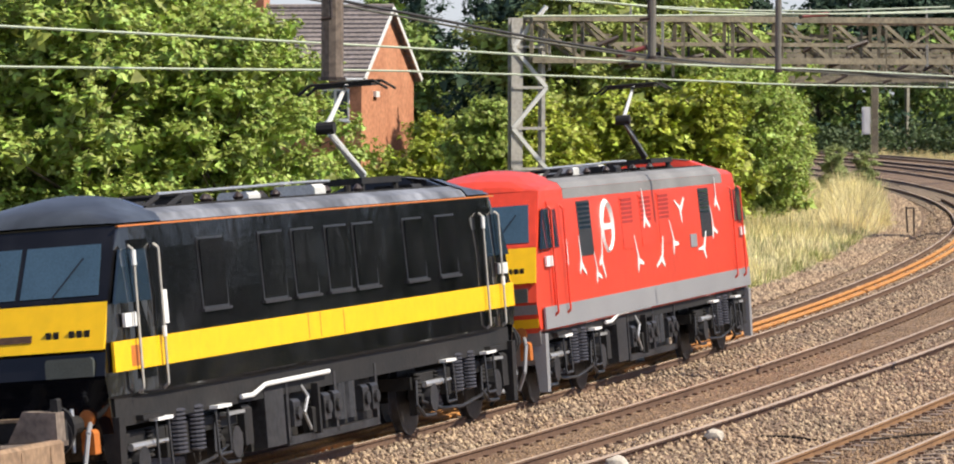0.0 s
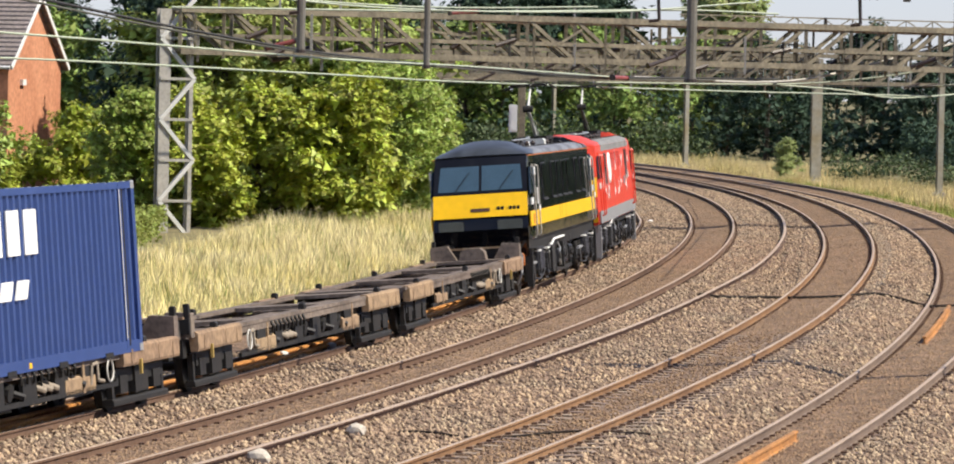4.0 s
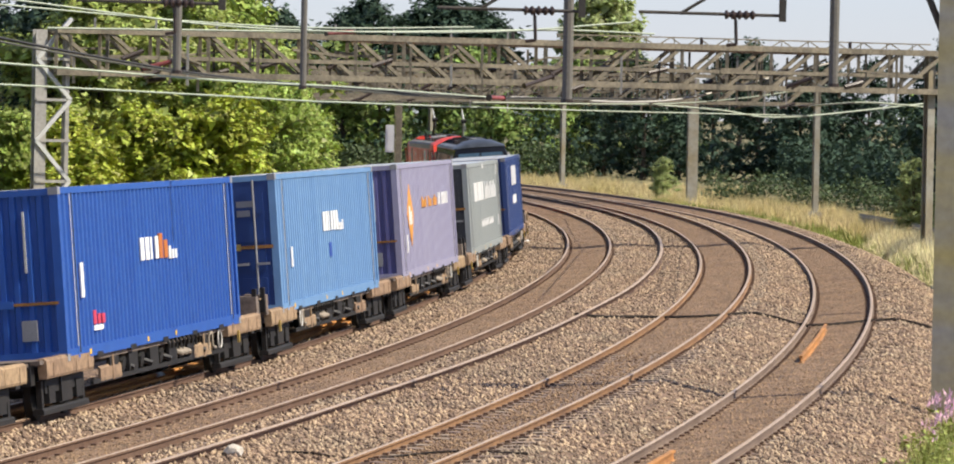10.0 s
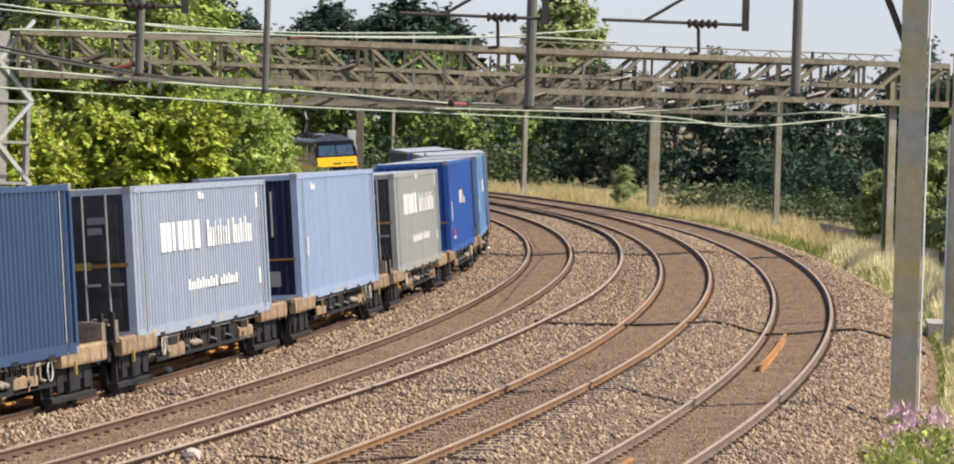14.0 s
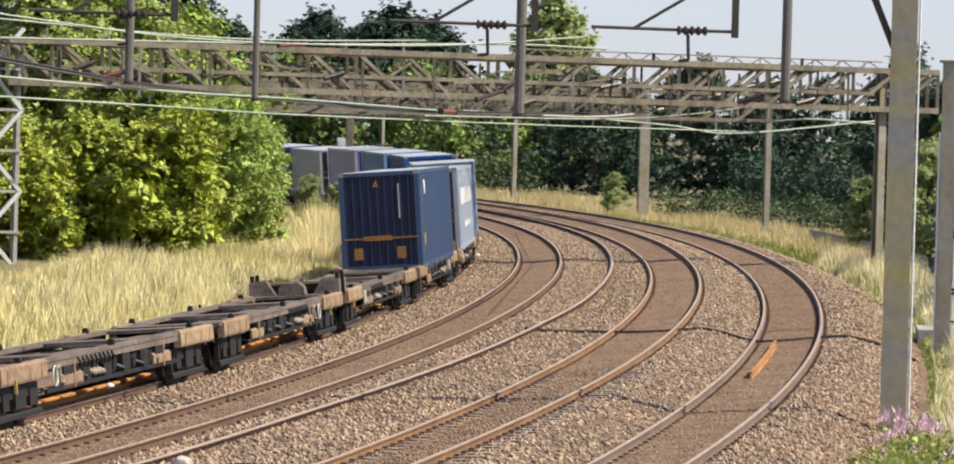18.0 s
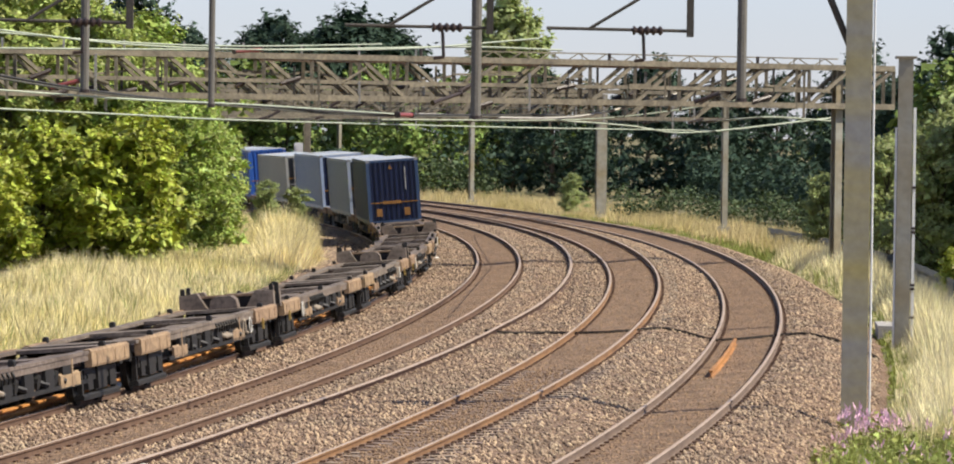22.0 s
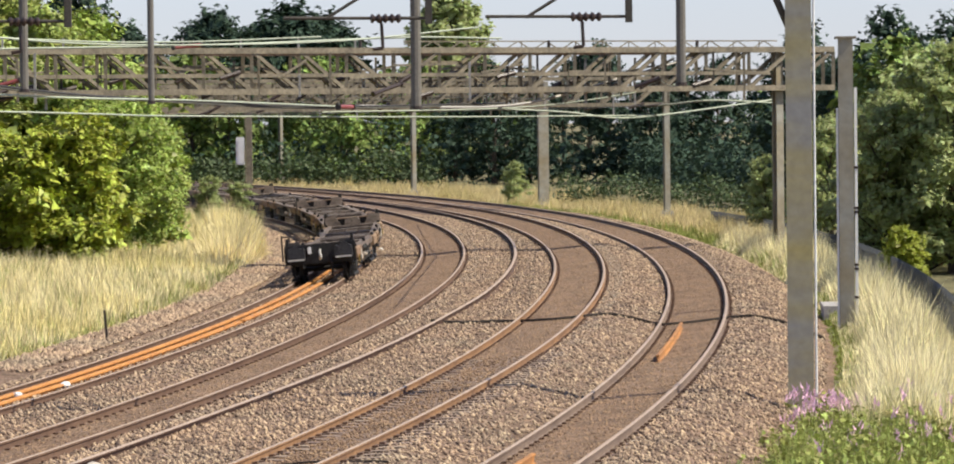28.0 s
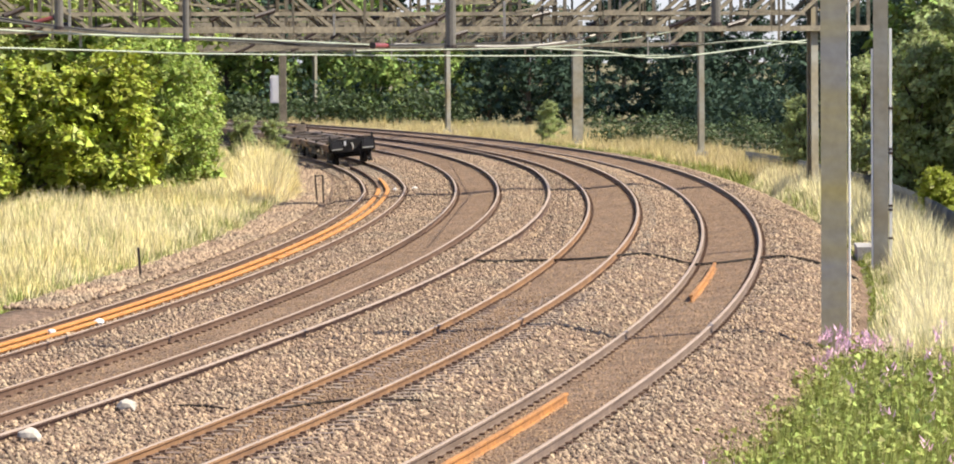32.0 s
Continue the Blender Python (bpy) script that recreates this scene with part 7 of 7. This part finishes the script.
def container(i, label, wall, end, logo, doors, C1, trim=None, roof=None):
    e = thing("shipping_container", label, "shipping container", "shipping containers")
    trim = trim or wall
    b = Build().box(-CW + 0.1, CW - 0.1, -CL + 0.07, CL - 0.07, C0 + 0.03, C1 - 0.05)
    part("inner_shell", b, end, e)
    for sg in (-1, 1):
        pb = corrugated(-CL + 0.14, CL - 0.14, C0 + 0.16, C1 - 0.1, CW - 0.012, 0.078)
        o = part("side_panel", pb, wall, e)
        if sg < 0:
            o.matrix_basis = Matrix.Rotation(math.pi, 4, "Z")
        part("bottom_rail", Build().box(*sorted((sg * (CW - 0.08), sg * CW)), -CL, CL, C0, C0 + 0.17), trim, e)
        part("top_rail", Build().box(*sorted((sg * (CW - 0.08), sg * CW)), -CL, CL, C1 - 0.11, C1 - 0.01), trim, e)
        for y in (-CL, CL):
            part("corner_post", Build().box(*sorted((sg * (CW - 0.16), sg * (CW + 0.002))), *sorted((y, y * (1 - 0.16 / CL))), C0 + 0.01, C1 - 0.02, 0.02), trim, e)
            for z in (C0 + 0.06, C1 - 0.055):
                placed("corner_casting", CORNER, e, Matrix.Translation((sg * (CW - 0.085), y - math.copysign(0.085, y), z)))
        for y in (-CL + 0.78, CL - 0.78):
            part("inner_post", Build().box(*sorted((sg * (CW - 0.09), sg * (CW + 0.003))), y - 0.06, y + 0.06, C0 + 0.02, C1 - 0.015, 0.01), trim, e)
            part("post_face", Build().box(*sorted((sg * (CW - 0.05), sg * (CW + 0.007))), y - 0.045, y - 0.01, C0 + 0.2, C1 - 0.12), M["grey_wheel"], e)
            # Dark strip, slightly proud, put in for the shade of a recess.
            part("post_slot", Build().box(*sorted((sg * (CW - 0.06), sg * (CW + 0.004))), y + 0.062, y + 0.14, C0 + 0.1, C1 - 0.1), M["under"], e)
        for y in (-4.6, -2.2, 0.3, 2.7, 5.0):
            part("lower_bracket", Build().box(*sorted((sg * (CW - 0.06), sg * (CW + 0.01))), y - 0.2, y + 0.2, C0 - 0.03, C0 + 0.05), M["under"], e)
        for y in (-5.3, -1.1, 1.1):
            part("fork_pocket_mark", Build().box(*sorted((sg * (CW - 0.02), sg * (CW + 0.004))), y, y + 0.12, C0 + 0.04, C0 + 0.12), M["yellow"], e)
    rb = Build()
    n = 40
    pts = []
    for k in range(n):
        a = -CL + 0.1 + k * (2 * CL - 0.2) / n
        pts += [(a, C1 - 0.03), (a + 0.12, C1 - 0.03), (a + 0.17, C1 - 0.005), (a + 0.29, C1 - 0.005)]
    rb.loft([[(x, y, z) for y, z in pts] for x in (-CW + 0.05, CW - 0.05)], caps=False, closed=False)
    part("roof", rb, roof or ROOF, e)
    for q in (-1, 1):
        if doors and q < 0:
            for sg in (-1, 1):
                d = part("door", Build().box(*sorted((sg * 0.01, sg * (CW - 0.14))), -CL + 0.01, -CL + 0.06, C0 + 0.15, C1 - 0.12), end, e)
                for z in (C0 + 0.3, C0 + 0.85, C0 + 1.4, C0 + 1.95):
                    part("door_panel", Build().box(*sorted((sg * 0.12, sg * (CW - 0.3))), -CL - 0.012, -CL + 0.02, z, z + 0.4, 0.02), end, d)
                for x in (0.3, 0.78):
                    part("locking_bar", Build().tube((sg * x, -CL - 0.05, C0 + 0.1), (sg * x, -CL - 0.05, C1 - 0.1), 0.024, 8), M["grey_band"], d)
                    part("bar_handle", Build().box(*sorted((sg * x, sg * (x + 0.3))), -CL - 0.075, -CL - 0.05, C0 + 0.95, C0 + 1.0), M["grey_band"], d)
                for z, w in ((C1 - 0.62, 0.42), (C1 - 0.8, 0.3)):
                    part("door_mark", Build().box(*sorted((sg * 0.38, sg * (0.38 + w))), -CL - 0.022, -CL - 0.005, z, z + 0.12), M["grey_band"], d)
                part("door_band", Build().box(*sorted((sg * 0.01, sg * (CW - 0.12))), -CL - 0.018, -CL + 0.02, C0 + 1.27, C0 + 1.335), M["dull_orange"], d, "ochre band")
                part("band_plate", Build().box(*sorted((sg * 0.02, sg * 0.42)), -CL - 0.026, -CL + 0.02, C0 + 1.24, C0 + 1.37), M["tag"], d)
        else:
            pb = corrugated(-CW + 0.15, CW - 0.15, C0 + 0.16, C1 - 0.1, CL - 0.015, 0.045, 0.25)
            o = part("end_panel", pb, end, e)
            o.matrix_basis = Matrix.Rotation(math.pi / 2 * q, 4, "Z")
            if q < 0:
                part("end_band", Build().box(-CW + 0.1, CW - 0.1, -CL - 0.006, -CL + 0.03, C0 + 0.89, C0 + 0.935), M["dull_orange"], e, "faded orange band")
                part("lamp_bracket", Build().box(-0.55, 0.35, -CL - 0.02, -CL + 0.03, C0 + 0.85, C0 + 0.98, 0.03), M["dull_orange"] if logo == "roundel" else trim, e)
                part("warning_plate", Build().prism([(-0.2, C1 - 0.42), (0.0, C1 - 0.42), (-0.1, C1 - 0.24)], -CL - 0.008, -CL + 0.03), M["dull_orange"], e)
                part("white_mark", Build().box(0.6, 0.64, -CL - 0.008, -CL + 0.03, C1 - 1.3, C1 - 0.35), M["grey_wheel"], e)
                for x in (-0.75, 0.62):
                    part("notice_plate", Build().box(x - 0.14, x + 0.14, -CL - 0.01, -CL + 0.03, C0 + 0.34, C0 + 0.66), M["dull_orange"] if logo == "roundel" else M["grey_band"], e)
        part("end_sill", Build().box(-CW, CW, *sorted((q * (CL - 0.09), q * (CL + 0.001))), C0, C0 + 0.16), trim, e)
        part("end_header", Build().box(-CW, CW, *sorted((q * (CL - 0.09), q * (CL + 0.001))), C1 - 0.12, C1 - 0.012), trim, e)
    wh, og = M["white"], M["orange"]
    if logo == "blocks":
        bars(-1.9, 2.45, 0.62, [1, 0.9, 0.95, 1, 1.05], 0.78, 0, e, wh, caps=True)
        bars(-1.5, 1.85, 0.26, [1, 1, 1, 1], 0.72, 0, e, wh, "slanted_bar", 0.6, caps=True)
    elif logo == "two words":
        bars(-4.3, 2.3, 0.52, [1.2, 1.0, 0.7, 1, 1.1, 0.7, 1.3], 0.54, 0, e, wh, caps=True)
        bars(0.2, 2.3, 0.5, [1, 0.8, 0.8, 0.5, 0.7, 0.6, 0.5, 0.8, 0.8, 0, 1, 0.8, 0.7, 0.8, 0.5, 0.8, 0.8, 0.7], 0.27, 0, e, wh)
        bars(-1.9, 1.55, 0.2, [0.9] * 11 + [0] + [0.9] * 7, 0.27, 0, e, wh)
        bars(-0.5, 3.2, 0.13, [1, 1], 0.3, 0, e, wh)
        bars(5.6, 2.95, 0.3, [0.7], 0.3, 0, e, wh)
        bars(5.6, 1.45, 0.3, [0.7], 0.3, 0, e, wh)
    elif logo == "diamond":
        corners = [(-5.0, 2.32), (-4.3, 1.58), (-3.6, 2.32), (-4.3, 3.06)]
        db = Build().add([(x, a, c) for x in (CW + 0.004, CW - 0.02) for a, c in corners], [(0, 1, 2, 3), (7, 6, 5, 4), (0, 4, 5, 1), (1, 5, 6, 2), (2, 6, 7, 3), (3, 7, 4, 0)])
        part("orange_diamond", db, M["logo_orange"], e)
        bars(-4.65, 2.1, 0.44, [1, 0.9], 0.36, 0, e, wh, x=CW + 0.005)
        bars(-1.5, 2.45, 0.26, [0.9, 0.8, 0.9, 0.6, 0, 0.9, 0.9, 0.7, 0, 0.9, 0.8, 0.9], 0.31, 0, e, M["logo_orange"])
        bars(2.5, 2.45, 0.3, [0.7, 0.9, 0, 0.9, 0.9, 0.9, 0.9, 0.5, 0.5], 0.29, 0, e, wh, caps=True)
        bars(-5.4, 1.45, 0.42, [0.7], 0.4, 0, e, wh)
    elif logo == "small word":
        bars(-0.9, 2.3, 0.4, [1, 1, 0.6, 0.9, 1, 1], 0.36, 0, e, wh, caps=True)
        bars(1.1, 2.28, 0.22, [0.9, 0.9, 0.9, 0.9], 0.22, 0, e, wh)
        bars(-0.25, 1.75, 0.3, [1], 0.45, 0, e, M["logo_blue"])
        bars(-5.3, 1.7, 0.4, [0.6], 0.4, 0, e, wh)
    elif logo == "word and orange":
        bars(-1.2, 2.25, 0.38, [1, 1, 0.5, 0.9], 0.38, 0, e, wh, caps=True)
        bars(0.25, 2.25, 0.42, [1, 1], 0.38, 0, e, og)
        bars(1.0, 2.22, 0.22, [0.9, 0.9, 0.9], 0.24, 0, e, wh)
        bars(-5.6, 1.8, 0.55, [0.6], 0.45, 0, e, wh)
        bars(-4.9, 1.35, 0.22, [0.9, 0.9, 0.9], 0.3, 0, e, M["logo_red"])
        bars(-4.9, 1.25, 0.08, [1.2], 0.75, 0, e, wh)
    elif logo == "corner word":
        bars(-4.6, 3.2, 0.16, [0.9, 0.9, 0.9], 0.25, 0, e, wh)
        bars(-5.6, 1.8, 0.4, [0.5], 0.4, 0, e, wh)
    elif logo == "roundel":
        part("white_roundel", Build().disc((CW - 0.005, -4.7, 3.1), (1, 0, 0), 0.2, 0.03, 16), wh, e)
        bars(-5.3, 1.5, 0.34, [0.6], 0.4, 0, e, M["yellow"])
    e.scale = (0.86, 1, 1)
    MOVING.append((e, WAGON_AT(i) - {2: 0.4, 8: 0.46}.get(i, 0.26), 6.5))


M["dull_orange"] = material("dull_orange", (0.32, 0.15, 0.035), 0.7, vary=0.25)
M["logo_orange"] = material("logo_orange", (0.68, 0.3, 0.06), 0.6, vary=0.15)
M["logo_blue"] = material("logo_blue", (0.03, 0.09, 0.4), 0.5)
M["logo_red"] = material("logo_red", (0.6, 0.05, 0.1), 0.5)
ROOF = material("container_roof", (0.33, 0.4, 0.5), 0.6, vary=0.15, scale=0.5, fine=5, other=(0.4, 0.36, 0.3), amount=0.8)
navy, grey, purple = paint("navy_container", (0.024, 0.052, 0.18), (0.034, 0.065, 0.2)), paint("grey_container", (0.259, 0.288, 0.288), (0.324, 0.346, 0.338)), paint("purple_container", (0.28, 0.27, 0.385), (0.33, 0.315, 0.42))
sky_blue, royal = paint("light_blue_container", (0.120, 0.248, 0.464), (0.160, 0.296, 0.496)), paint("royal_blue_container", (0.018, 0.08, 0.34), (0.026, 0.1, 0.37))
stone_grey, faded = paint("warm_grey_container", (0.29, 0.3, 0.285), (0.36, 0.36, 0.335)), paint("faded_blue_container", (0.26, 0.345, 0.51), (0.33, 0.4, 0.54))
dusty, slate = paint("dusty_blue_container", (0.27, 0.33, 0.44), (0.35, 0.385, 0.44)), paint("slate_blue_container", (0.028, 0.058, 0.135), (0.042, 0.076, 0.15))
# Lilac and blue ends: shade of the end faces put into their paint.
lilac_end_shade = paint("shaded_lilac_end", (0.12, 0.12, 0.29))
dark_door, black_door, blue_end_shade = paint("dark_blue_door", (0.015, 0.05, 0.2)), paint("sooty_door", (0.035, 0.037, 0.042)), paint("shaded_blue_end", (0.007, 0.014, 0.05))
BOX = {
    2: ("dark blue container with white block logo on its side", navy, navy, "blocks", False, 3.38),
    3: ("pale grey container with white lettering and dark doors", grey, black_door, "two words", True, 3.38),
    4: ("lilac container with an orange diamond logo", purple, lilac_end_shade, "diamond", False, 3.56),
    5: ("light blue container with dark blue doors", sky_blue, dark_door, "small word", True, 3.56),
    6: ("royal blue container with white and orange lettering", royal, royal, "word and orange", False, 3.56),
    7: ("warm grey container with white lettering and dark doors", stone_grey, black_door, "two words", True, 3.38),
    8: ("faded plain blue container with rust streaks", faded, blue_end_shade, "corner word", False, 3.56),
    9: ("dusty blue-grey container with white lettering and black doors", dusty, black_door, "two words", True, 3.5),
    10: ("slate blue container with an orange band across its end", slate, blue_end_shade, "roundel", False, 3.6),
}
for i in range(20):
    wagon(i)
for i, row in BOX.items():
    container(i, *row)


def motions():
    for ob, off, half in MOVING:
        walk(ob, [(t, vehicle_pose(run(t) + off, half)) for t in range(33)])


motions()
